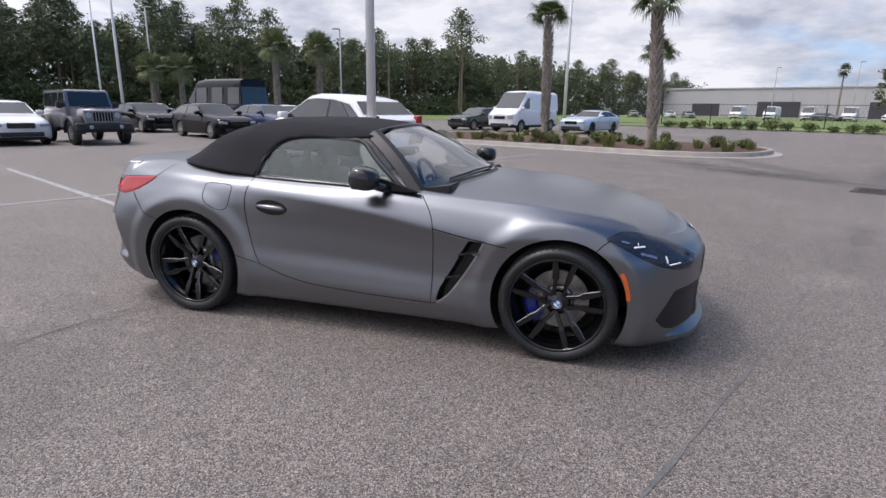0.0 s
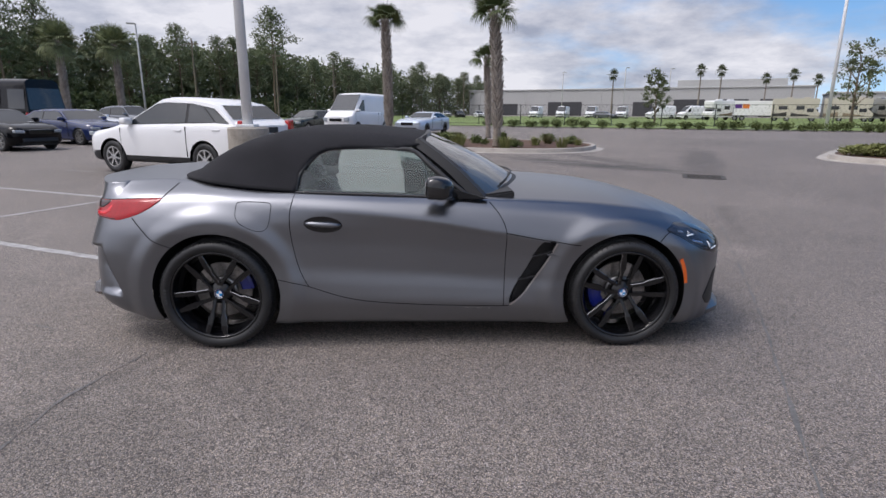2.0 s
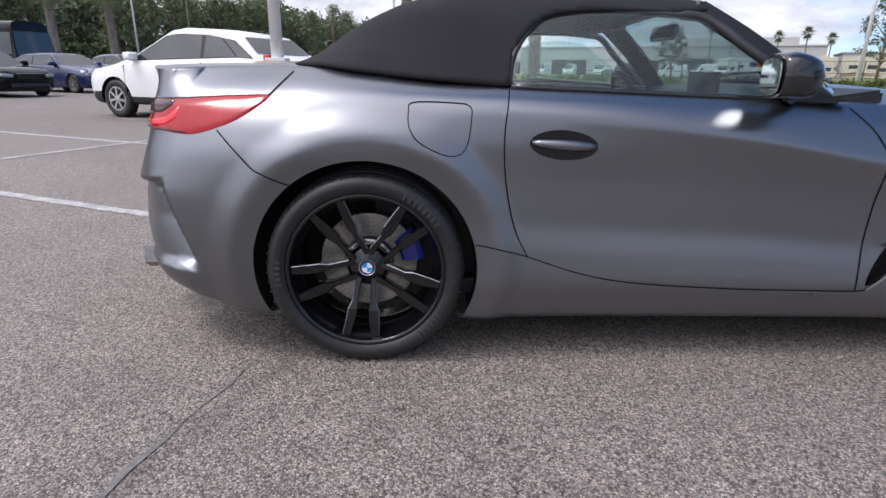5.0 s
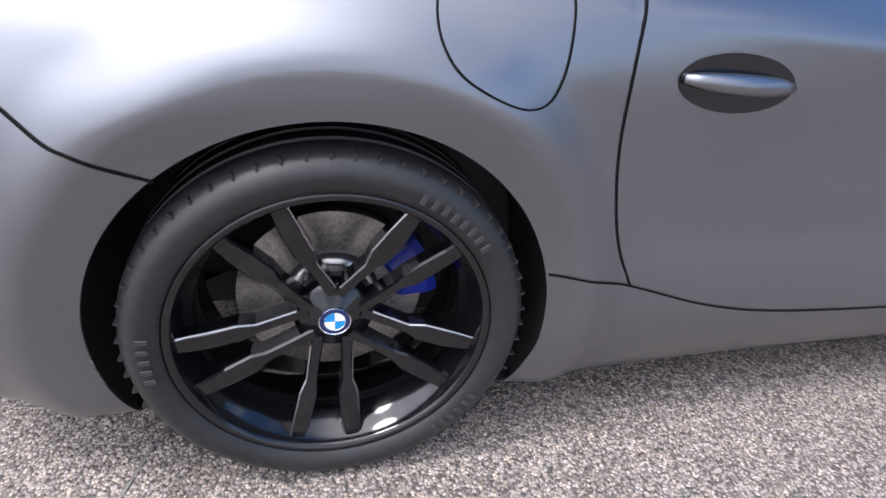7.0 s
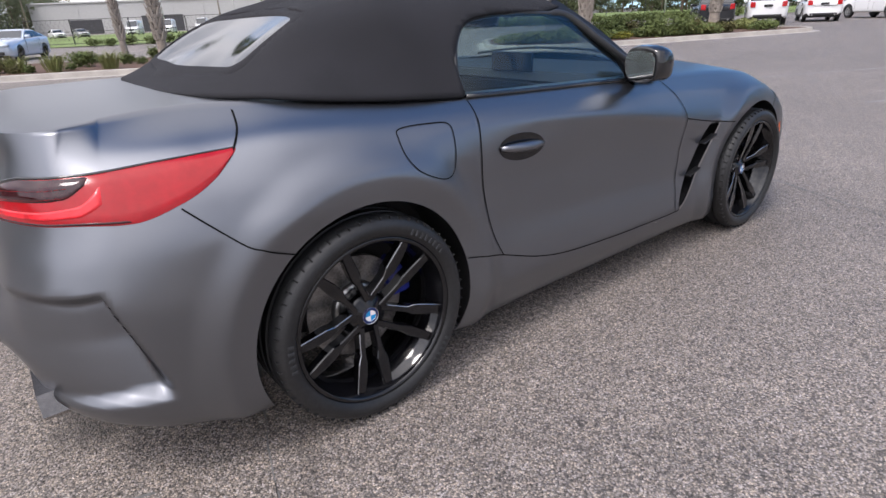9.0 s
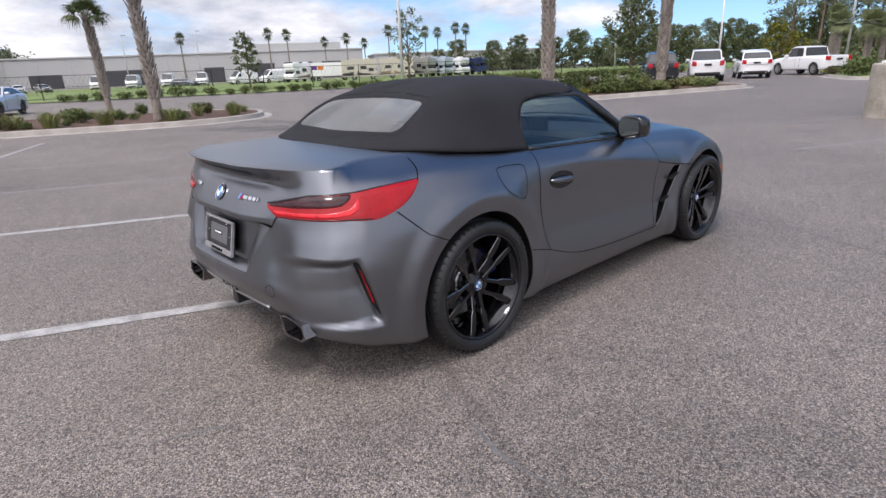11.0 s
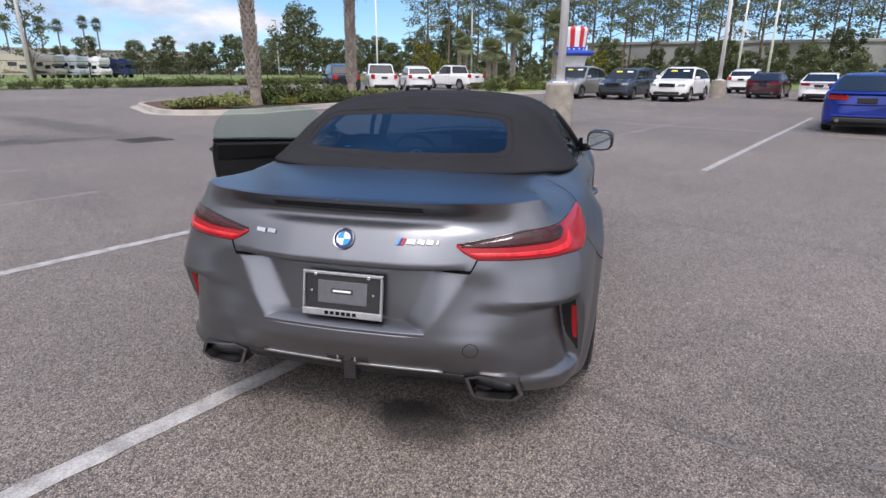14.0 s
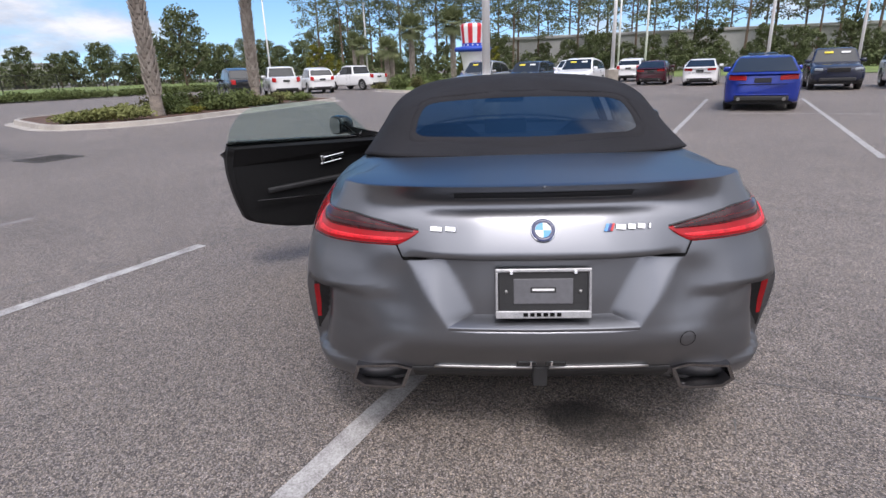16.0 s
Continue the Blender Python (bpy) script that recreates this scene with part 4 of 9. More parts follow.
SEAMS = [
    (curve_round([(0.478, 0.935), (0.459, 0.82), (0.461, 0.695), (0.482, 0.567), (0.510, 0.469), (0.552, 0.386)]), 0.0040),
    (curve_round([(0.372, 0.432), (0.45, 0.418), (0.556, 0.385), (0.745, 0.323), (0.938, 0.289), (1.264, 0.268), (1.50, 0.262), (1.728, 0.259), (1.775, 0.268)]), 0.0040),
    (curve_round([(1.729, 0.259), (1.735, 0.547), (1.737, 0.712), (1.705, 0.805), (1.640, 0.885)]), 0.0040),
    (curve_round([(1.737, 0.712), (1.95, 0.672), (2.18, 0.640)]), 0.005),
    (curve_round(FUEL, closed=True), 0.0030),
    (curve_round([(-0.468, 0.800), (-0.42, 0.752), (-0.355, 0.690), (-0.318, 0.671), (-0.283, 0.653), (-0.232, 0.631)]), 0.0042),
    (curve_round([(-0.312, 0.902), (-0.288, 0.930), (-0.268, 0.955), (-0.250, 0.984)]), 0.0045),
    (curve_round([(2.66, 0.652), (2.70, 0.695), (2.735, 0.718)]), 0.005),
]
for sd in (-1, 1):
    for pts, w in SEAMS[:1] * (sd < 0) + SEAMS[1:2] * (sd < 0) + SEAMS[2:]:
        vs, fs = ribbon(pts, w, side=sd)
        part("shut_line", mesh_from("shut_line", vs, fs), SEAM, roadster)
for pts, w in (([(-0.47, 0.747), (0.47, 0.747)], 0.012), ([(0.47, 0.747), (0.495, 0.80)], 0.006), ([(-0.47, 0.747), (-0.495, 0.80)], 0.006)):
    vs, fs = ribbon(pts, w, mapper=tail_map)
    part("shut_line", mesh_from("shut_line", vs, fs), SEAM, roadster)

# wheel housings, floor pan
for ax, az, ar in ARCHES:
    for sd in (-1, 1):
        bm = bmesh.new()
        n, prev = 40, None
        for i in range(n + 1):
            a = radians(-25 + 230 * i / n)
            x, z = ax + (ar - 0.001) * math.cos(a), az + (ar - 0.001) * math.sin(a)
            yo = (skin_y(x, max(z, 0.16)) - 0.001) * sd
            ring = [bm.verts.new((x, yo, z)), bm.verts.new((ax + (ar + 0.012) * math.cos(a), yo - 0.03 * sd, az + (ar + 0.012) * math.sin(a))),
                    bm.verts.new((ax + (ar + 0.012) * math.cos(a), 0.52 * sd, az + (ar + 0.012) * math.sin(a))), bm.verts.new((ax, 0.52 * sd, az))]
            if prev:
                for k in range(3):
                    bm.faces.new((prev[k], ring[k], ring[k + 1], prev[k + 1]))
            prev = ring
        part("wheel_housing", clean(bm), BLACK_PLASTIC, roadster, smooth=True)
bm = bmesh.new()
add_prism(bm, [(-0.55, -0.62), (-0.45, -0.72), (-0.41, -0.72), (-0.41, -0.52), (0.41, -0.52), (0.41, -0.80), (2.05, -0.80), (2.05, -0.52), (2.88, -0.52), (2.88, -0.70), (3.1, -0.5),
               (3.1, 0.5), (2.88, 0.70), (2.88, 0.52), (2.05, 0.52), (2.05, 0.80), (0.41, 0.80), (0.41, 0.52), (-0.41, 0.52), (-0.41, 0.72), (-0.45, 0.72), (-0.55, 0.62)], 0.15, 0.23, "z")
part("floor_pan", clean(bm), BLACK_PLASTIC, roadster)

# ---------------------------------------------------------------- things set into the skin
def arc_x(x):
    return arc_side(COLS, PLAN, x)


def arc_y(y):
    return arc_tail(COLS, PLAN, y)


def skin_at(a, z, lift=0.0):
    """A point of the skin (y > 0 half) at a place round the plan and a height, and pushed outwards."""
    i = int(np.clip(np.searchsorted(COLS, a), 1, len(COLS) - 1))
    k = (a - COLS[i - 1]) / (COLS[i] - COLS[i - 1])
    p = [np.array([np.interp(z, SKIN[n, :, 2], SKIN[n, :, c]) for c in (0, 1)]) for n in (i - 1, i)]
    o = OUTW[i - 1] * (1 - k) + OUTW[i] * k
    q = p[0] * (1 - k) + p[1] * k + o * lift
    return (q[0], q[1], z)


def skin_patch(lower, upper, lift, rows=8, n=60, side=-1, depth=0.0):
    """A patch lying on the skin between two curves of (place round the plan, height)."""
    a0, a1 = lower[0][0], lower[-1][0]
    aa = np.linspace(a0, a1, n)
    lo, hi = spline(lower, aa), spline(upper, aa)
    vs, fs = [], []
    for i, a in enumerate(aa):
        for j in range(rows + 1):
            e = min(j, rows - j, i, n - 1 - i)
            x, y, z = skin_at(a, lo[i] + (hi[i] - lo[i]) * j / rows, lift if e else lift * 0.2)
            vs.append((x, y * side, z))
    for i in range(n - 1):
        for j in range(rows):
            q = (i * (rows + 1) + j, (i + 1) * (rows + 1) + j, (i + 1) * (rows + 1) + j + 1, i * (rows + 1) + j + 1)
            fs.append(q if side > 0 else q[::-1])
    return vs, fs


def both_sides(name, lower, upper, lift, mat, label="", rows=8, n=60, parent=None):
    made = []
    for sd in (-1, 1):
        vs, fs = skin_patch(lower, upper, lift, rows, n, sd)
        made.append(part(name, mesh_from(name, vs, fs), mat, parent[sd] if parent else roadster, label))
    return dict(zip((-1, 1), made))


# tail lamps
low = [(arc_y(.428), .834), (arc_y(.47), .806), (arc_y(.52), .788), (arc_y(.66), .788), (arc_x(-.70), .790), (arc_x(-.58), .784), (arc_x(-.46), .812), (arc_x(-.38), .850), (arc_x(-.31), .905)]
high = [(arc_y(.428), .838), (arc_y(.52), .853), (arc_y(.62), .872), (arc_y(.70), .886), (arc_x(-.63), .893), (arc_x(-.48), .902), (arc_x(-.31), .909)]
tail_lamp = both_sides("tail_lamp", low, high, 0.006, LAMP_RED, "red L-shaped tail lamp", parent=None)
mid_low = [(arc_y(.440), .833), (arc_y(.55), .829), (arc_y(.66), .832), (arc_x(-.73), .842), (arc_x(-.67), .878)]
mid_high = [(arc_y(.440), .840), (arc_y(.52), .853), (arc_y(.62), .872), (arc_y(.70), .886), (arc_x(-.67), .890)]
both_sides("smoked_lens", mid_low, mid_high, 0.009, LAMP_DARK, "smoked upper lens", rows=5, n=40, parent=tail_lamp)
both_sides("light_bar", [(arc_y(.475), .812), (arc_y(.52), .802), (arc_y(.66), .802), (arc_x(-.70), .806), (arc_x(-.63), .832)], [(arc_y(.475), .817), (arc_y(.52), .818), (arc_y(.66), .820), (arc_x(-.70), .835), (arc_x(-.63), .882)],
           0.0085, material("light_bar_red", (0.62, 0.014, 0.022), rough=0.2, vary=0.3, scale=18, fine=60), "bright red light guide", rows=6, n=40, parent=tail_lamp)
for dz in (0.0, 0.018):
    both_sides("lens_line", [(arc_y(.47), .833 + dz * 0.4), (arc_y(.60), .838 + dz), (arc_x(-.71), .852 + dz)], [(arc_y(.47), .8345 + dz * 0.4), (arc_y(.60), .8405 + dz), (arc_x(-.71), .8545 + dz)],
               0.0105, LAMP_RED, rows=2, n=30, parent=tail_lamp)
both_sides("lens_foot", [(arc_y(.50), .793), (arc_y(.66), .790), (arc_x(-.70), .792), (arc_x(-.58), .787)], [(arc_y(.50), .797), (arc_y(.66), .797), (arc_x(-.70), .799), (arc_x(-.58), .795)], 0.008, LAMP_DARK, rows=2, n=40, parent=tail_lamp)
both_sides("lamp_edge", [(arc_y(.43), .838), (arc_y(.52), .853), (arc_y(.62), .872), (arc_y(.70), .886), (arc_x(-.63), .893), (arc_x(-.48), .902), (arc_x(-.31), .909)],
           [(arc_y(.43), .845), (arc_y(.52), .860), (arc_y(.62), .879), (arc_y(.70), .893), (arc_x(-.63), .898), (arc_x(-.48), .906), (arc_x(-.31), .912)], 0.004, BLACK_GLOSS, rows=2, n=40, parent=tail_lamp)

# headlamps with their bent daytime bars, side markers
def arc_of(x, y, z):
    """The place round the plan of the nose skin nearest to (x, |y|, z)."""
    d = [math.hypot(np.interp(z, c[:, 2], c[:, 0]) - x, np.interp(z, c[:, 2], c[:, 1]) - y) for c in SKIN[-150:]]
    return float(COLS[len(COLS) - 150 + int(np.argmin(d))])


def nose_line(*pts):
    return [(arc_of(*p), p[2]) for p in pts]


def nose_bar(name, p, q, half_w, half_h, lift, mat):
    (a, z0), (b, z1) = nose_line(p, q)
    both_sides(name, [(a - half_w, z0 - half_h), (b + half_w, z1 - half_h)], [(a - half_w, z0 + half_h), (b + half_w, z1 + half_h)], lift, mat, rows=3, n=10, parent=headlamp)


tip, toe = (2.712, .869, .724), (3.199, .512, .602)
hl = nose_line(tip, (2.788, .869, .688), (2.888, .842, .635), (2.992, .800, .586), (3.096, .717, .556), (3.171, .615, .552), toe)
hh = nose_line(tip, (2.790, .800, .748), (2.882, .726, .737), (3.008, .636, .700), (3.112, .578, .656), toe)
both_sides("headlamp_rim", [(a, z - 0.007) for a, z in hl], [(a, z + 0.005) for a, z in hh], 0.003, BLACK_GLOSS, "black headlamp surround", n=60)
headlamp = both_sides("headlamp", hl, hh, 0.005, LAMP_CLEAR, "clear headlamp with dark bluish inside", n=60)
nose_bar("daytime_bar", (2.858, .829, .679), (2.918, .785, .680), 0.0, 0.005, 0.009, WHITE_LIGHT)
nose_bar("daytime_bar", (2.869, .795, .694), (2.882, .800, .694), 0.001, 0.012, 0.0095, WHITE_LIGHT)
nose_bar("daytime_bar", (3.040, .765, .583), (3.110, .692, .586), 0.0, 0.005, 0.009, WHITE_LIGHT)
nose_bar("daytime_bar", (3.022, .757, .610), (3.036, .757, .610), 0.0, 0.026, 0.0095, WHITE_LIGHT)
LAMP_SILVER = material("lamp_reflector", (0.30, 0.34, 0.42), rough=0.18, metal=0.8, vary=0.25, scale=30)
nose_bar("lamp_projector", (2.785, .848, .712), (2.838, .826, .701), 0.0, 0.007, 0.008, LAMP_SILVER)
nose_bar("lamp_projector", (2.890, .832, .650), (2.978, .794, .624), 0.0, 0.010, 0.008, LAMP_SILVER)
for sd in (-1, 1):
    vs, fs = ribbon(curve_round([(2.803, .548), (2.825, .500), (2.842, .440), (2.850, .395)]), 0.022, lift=0.004, side=sd)
    part("side_marker", mesh_from("side_marker", vs, fs), AMBER, roadster, "amber side marker strip")

# dark walls and red reflectors of the rear corner hollows
VENT_DARK = material("vent_black", (0.006, 0.006, 0.007), rough=0.5)
for sd in (-1, 1):
    lo_, hi_ = [], []
    vs, fs = [], []
    zs = np.linspace(0.372, 0.612, 64)
    for z in zs:
        o = arc_x(-0.695 + (0.61 - z) * 0.33)
        span = o - arc_tail(COLS, PLAN, 0.47)
        w = np.interp(z, (0.385, 0.45, 0.60, 0.612), (0.2, 0.8, 1.0, 0.8))
        for k in range(25):
            x, y, zz = skin_at(o + span * 0.036 - w * (span * 0.036 + 0.006) * (1 - k / 24), z, 0.006)
            vs.append((x, y * sd, zz))
    for i in range(len(zs) - 1):
        for k in range(24):
            fs.append((i * 25 + k, i * 25 + k + 1, (i + 1) * 25 + k + 1, (i + 1) * 25 + k))
    duct = part("air_duct", mesh_from("air_duct", vs, fs), VENT_DARK, roadster, "gloss black corner duct")
    vs, fs = [], []
    zs = np.linspace(0.43, 0.585, 12)
    for i, z in enumerate(zs):
        o = arc_x(-0.695 + (0.61 - z) * 0.33)
        for k in range(3):
            x, y, zz = skin_at(o + 0.0095 + 0.006 * k / 2, z, 0.011)
            vs.append((x, y * sd, zz))
        if i:
            for k in range(2):
                fs.append((3 * i - 3 + k, 3 * i - 2 + k, 3 * i + 1 + k, 3 * i + k))
    part("reflector", mesh_from("reflector", vs, fs), LAMP_RED, duct, "red reflector strip")

# side vents: dark mouth, slats and blade
for sd in (-1, 1):
    bm = bmesh.new()
    for f, k in (((0.0), 1), ):
        o = [bm.verts.new((x, sd * (skin_y(x, z) - 0.002), z)) for x, z in VENT]
        i = [bm.verts.new((x + 0.02, sd * (skin_y(x, z) - 0.055), z)) for x, z in VENT]
        n = len(VENT)
        for q in range(n):
            bm.faces.new((o[q], o[(q + 1) % n], i[(q + 1) % n], i[q]))
        bm.faces.new(i)
    vent = part("side_vent", clean(bm), VENT_DARK, roadster, "black slanted side vent")
    for x, z, w in ((1.955, .585, .06), (1.865, .435, .05)):
        bm = bmesh.new()
        y = skin_y(x, z)
        add_box(bm, (-w, -0.03, -0.0045), (w, 0.0, 0.0045), 0.002, Matrix.Translation((x, sd * (y - 0.004) if sd < 0 else sd * y - 0.004 + 0.03, z)) @ Matrix.Rotation(radians(-14), 4, "Y"))
        part("vent_slat", clean(bm), SATIN_BLACK, vent)
    vs, fs = ribbon(curve_round([(2.042, .650), (1.988, .543), (1.908, .417), (1.838, .322), (1.768, .264)]), 0.010, lift=0.003, side=sd)
    part("vent_edge", mesh_from("vent_edge", vs, fs), STEEL, vent, "bright rear edge")
    bm = bmesh.new()
    y = skin_y(2.03, .57) * sd
    add_prism(bm, [(1.975, .592), (2.10, .566), (1.985, .577)], y - 0.006 * sd if sd > 0 else y - 0.006, y + 0.006, "y")
    part("vent_blade", clean(bm), PAINT, vent)

# fuel flap on the right, door handles
def door_handle(parent, side, m=None):
    made = []
    bm = bmesh.new()
    cx, cz, n = 0.652, 0.764, 32
    rim, mid = [], []
    for i in range(n):
        a = 2 * math.pi * i / n
        x, z = cx + 0.112 * math.cos(a), cz + 0.048 * math.sin(a) - 0.006 * math.cos(a)
        rim.append(bm.verts.new((x, side * (skin_y(x, z) + 0.002), z)))
        x2, z2 = cx + 0.098 * math.cos(a), cz + 0.039 * math.sin(a) - 0.006 * math.cos(a)
        mid.append(bm.verts.new((x2, side * (skin_y(x2, z2) + 0.001), z2)))
    for i in range(n):
        bm.faces.new((rim[i], rim[(i + 1) % n], mid[(i + 1) % n], mid[i]))
    bm.faces.new(mid)
    if m is not None:
        bmesh.ops.transform(bm, matrix=m, verts=bm.verts)
    # flat oval; the shade of the handle recess is put into its black
    cup = part("handle_cup", clean(bm), RIM_BLACK, parent, "flat dark oval for shaded handle recess", smooth=True)
    bm = bmesh.new()
    pts = []
    for k in np.linspace(-1, 1, 9):
        x = cx + 0.106 * k
        z = cz + 0.002 - 0.006 * k
        pts.append((x, side * (skin_y(x, z) + 0.014 * (1 - k * k) + 0.004), z))
    add_tube(bm, pts, [0.008, 0.013, 0.0155, 0.017, 0.0175, 0.0175, 0.017, 0.014, 0.008], 10)
    if m is not None:
        bmesh.ops.transform(bm, matrix=m, verts=bm.verts)
    part("handle_bar", clean(bm), PAINT, cup, smooth=True)


door_handle(panels["door", -1], -1)
door_handle(panels["door", 1], 1, OPEN)


# ---------------------------------------------------------------- wheels
DISC_STEEL = material("worn_disc_steel", (0.30, 0.29, 0.28), rough=0.34, metal=1.0, vary=0.35, scale=12, fine=160)
# bright metal for the glints added to the black wheel arms
GLINT_METAL = material("glint_metal", (0.30, 0.30, 0.31), rough=0.25, metal=1.0)


def spoke_mesh(sign):
    """One arm of a pair, along +z from the hub to the rim; the outer face looks to -y."""
    bm = bmesh.new()
    st = [(0.040, 0.026, 0.024, -0.002, 0.044), (0.085, 0.029, 0.020, -0.014, 0.042), (0.122, 0.032, 0.021, -0.024, 0.040), (0.146, 0.036, 0.039, -0.030, 0.040), (0.190, 0.0425, 0.038, -0.039, 0.038), (0.225, 0.049, 0.031, -0.044, 0.034), (0.252, 0.054, 0.026, -0.045, 0.030)]
    rings = []
    for r, off, w, y, d in st:
        x = off * sign
        w = w if sign < 0 else min(w, 0.034)
        rings.append([bm.verts.new(v) for v in ((x - w * 0.40, y + d, r), (x - w * 0.5, y + 0.0045, r), (x - w * 0.5 + 0.003, y, r), (x + w * 0.5 - 0.003, y, r), (x + w * 0.5, y + 0.0045, r), (x + w * 0.40, y + d, r))])
    for a, b in zip(rings, rings[1:]):
        for k in range(6):
            bm.faces.new((a[k], a[(k + 1) % 6], b[(k + 1) % 6], b[k]))
    bm.faces.new(rings[0])
    bm.faces.new(rings[-1][::-1])
    clean(bm)
    me = bpy.data.meshes.new("spoke")
    bm.to_mesh(me)
    bm.free()
    me.materials.append(RIM_BLACK)
    return me


SPOKES = {s: spoke_mesh(s) for s in (-1, 1)}


def pocket_mesh(sign):
    """Bright strips added along one arm to stand for glints on its edges."""
    bm = bmesh.new()
    k = 0.0 if sign < 0 else 0.0022
    for pts in (((0.055, 0.0385), (0.120, 0.0425), (0.146, 0.0550 - k), (0.190, 0.0612 - k), (0.225, 0.0642), (0.247, 0.0668)),):
        rows = []
        for r, x in pts:
            y = np.interp(r, (0.05, 0.125, 0.16, 0.246), (-0.006, -0.024, -0.032, -0.044)) + 0.0015
            rows.append([bm.verts.new(((x - 0.0020) * sign, y - 0.003, r)), bm.verts.new(((x + 0.0008) * sign, y - 0.001, r))])
        for a, b in zip(rows, rows[1:]):
            bm.faces.new((a[0], a[1], b[1], b[0]))
    clean(bm)
    me = bpy.data.meshes.new("cut_edge")
    bm.to_mesh(me)
    bm.free()
    me.materials.append(GLINT_METAL)
    return me


def pocket_frame(sign):
    """Recessed panel, edges brightened as glints, in one arm's outer half of each pair."""
    bm = bmesh.new()
    c = [(0.150, 0.0215), (0.150, 0.0500), (0.206, 0.0595), (0.206, 0.0315)]
    m = (0.178, 0.041)
    rows = []
    for k, dy in ((1.0, -0.002), (0.70, -0.002), (0.62, 0.004)):
        rows.append([bm.verts.new(((m[1] + (x - m[1]) * (k if k < 1 else 1)) * sign, np.interp(r, (0.05, 0.125, 0.16, 0.246), (-0.006, -0.024, -0.033, -0.045)) + 0.004 + dy, m[0] + (r - m[0]) * (1 if k == 1 else k + 0.2))) for r, x in c])
    for a, b in zip(rows, rows[1:]):
        for i in range(4):
            bm.faces.new((a[i], a[(i + 1) % 4], b[(i + 1) % 4], b[i]))
    clean(bm)
    me = bpy.data.meshes.new("pocket")
    bm.to_mesh(me)
    bm.free()
    me.materials.append(GLINT_METAL)
    return me


POCKET = pocket_frame(-1)
EDGES = {s: pocket_mesh(s) for s in (-1, 1)}


def wheel(x, side, radius, width, turn, hub):
    """A wheel built with its outer face to -y about its hub, then put in place."""
    place = Matrix.Translation((x, 0.868 * side, radius - 0.003)) @ (Matrix.Rotation(math.pi, 4, "Z") if side > 0 else Matrix())
    R, W = radius, width
    yo, yi = -0.066, W - 0.066
    bm = bmesh.new()
    add_lathe(bm, [(0.262, yo + 0.030), (0.273, yo + 0.018), (0.273, yo + 0.009), (0.262, yo + 0.007), (0.256, yo + 0.016), (0.254, yo + 0.040), (0.246, yo + 0.046), (0.244, yo + 0.066), (0.236, yo + 0.074), (0.232, yo + 0.12), (0.236, yi - 0.03), (0.272, yi - 0.02)], n=72)
    rim = part("wheel", clean(bm), RIM_BLACK, roadster, "gloss black ten-arm alloy wheel", smooth=True)
    rim.matrix_basis = place
    bm = bmesh.new()
    prof = [(0.262, yo + 0.03), (0.270, yo + 0.012), (0.277, yo + 0.003), (0.292, yo - 0.004), (0.305, yo - 0.005), (R - 0.022, yo - 0.001), (R - 0.012, yo + 0.008), (R - 0.005, yo + 0.020), (R - 0.001, yo + 0.036)]
    for g in (0.06, 0.105, 0.15, 0.195):
        prof += [(R, yo + g - 0.008), (R - 0.007, yo + g - 0.006), (R - 0.007, yo + g + 0.004), (R, yo + g + 0.006)]
    prof += [(R - 0.006, yi - 0.024), (R - 0.016, yi - 0.01), (0.29, yi + 0.004), (0.262, yi - 0.004)]
    add_lathe(bm, prof, n=96)
    part("tyre", clean(bm), RUBBER, rim, "black low-profile tyre")
    shaded(bpy.context.scene.objects[rim.children[-1].name], 40)
    tread = bmesh.new()
    add_box(tread, (-0.002, -0.012, -0.010), (0.002, 0.014, 0.0024), 0)
    block = bpy.data.meshes.new("shoulder_block")
    clean(tread).to_mesh(block)
    tread.free()
    block.materials.append(RUBBER)
    for i in range(60):
        ob = part("shoulder_block", block, None, rim)
        ob.matrix_basis = Matrix.Rotation(2 * math.pi * i / 60, 4, "Y") @ Matrix.Translation((0, yo + 0.018, R - 0.006))
    # raised marks on the side wall
    marks = material("sidewall_mark", (0.028, 0.029, 0.031), rough=0.55)
    for a0, count in ((117, 8), (-8, 5), (212, 6)):
        for k in range(count):
            a = radians(a0 - 90 + k * 3.9)
            bm = bmesh.new()
            m = Matrix.Rotation(a, 4, "Y") @ Matrix.Translation((0, yo - 0.006, 0.295))
            add_box(bm, (-0.0042, -0.0008, -0.009), (0.0042, 0.003, 0.009), 0.0004, m, 1)
            part("raised_mark", bm, marks, rim)
    for p in range(5):
        for s in (-1, 1):
            ang = radians(turn + 72 * p) * (-1 if side > 0 else 1)
            ob = part("spoke", SPOKES[s], None, rim)
            ob.matrix_basis = Matrix.Rotation(math.pi / 2 - ang, 4, "Y") @ Matrix.Translation((0, 0.006, 0)) @ Matrix.Diagonal((1.0, 1.0, 1.045, 1.0))
            ob = part("cut_edge", EDGES[s], None, rim)
            ob.matrix_basis = Matrix.Rotation(math.pi / 2 - ang, 4, "Y") @ Matrix.Translation((0, 0.006, 0)) @ Matrix.Diagonal((1.0, 1.0, 1.045, 1.0))
            if s < 0:
                ob = part("pocket", POCKET, None, rim)
                ob.matrix_basis = Matrix.Rotation(math.pi / 2 - ang, 4, "Y") @ Matrix.Translation((0, 0.006, 0)) @ Matrix.Diagonal((1.0, 1.0, 1.045, 1.0))
    bm = bmesh.new()
    add_lathe(bm, [(0.001, -0.004), (0.030, -0.003), (0.036, 0.004), (0.060, 0.008), (0.072, 0.020), (0.076, 0.06), (0.001, 0.06)], n=32)
    part("hub", clean(bm), RIM_BLACK, rim, smooth=True)
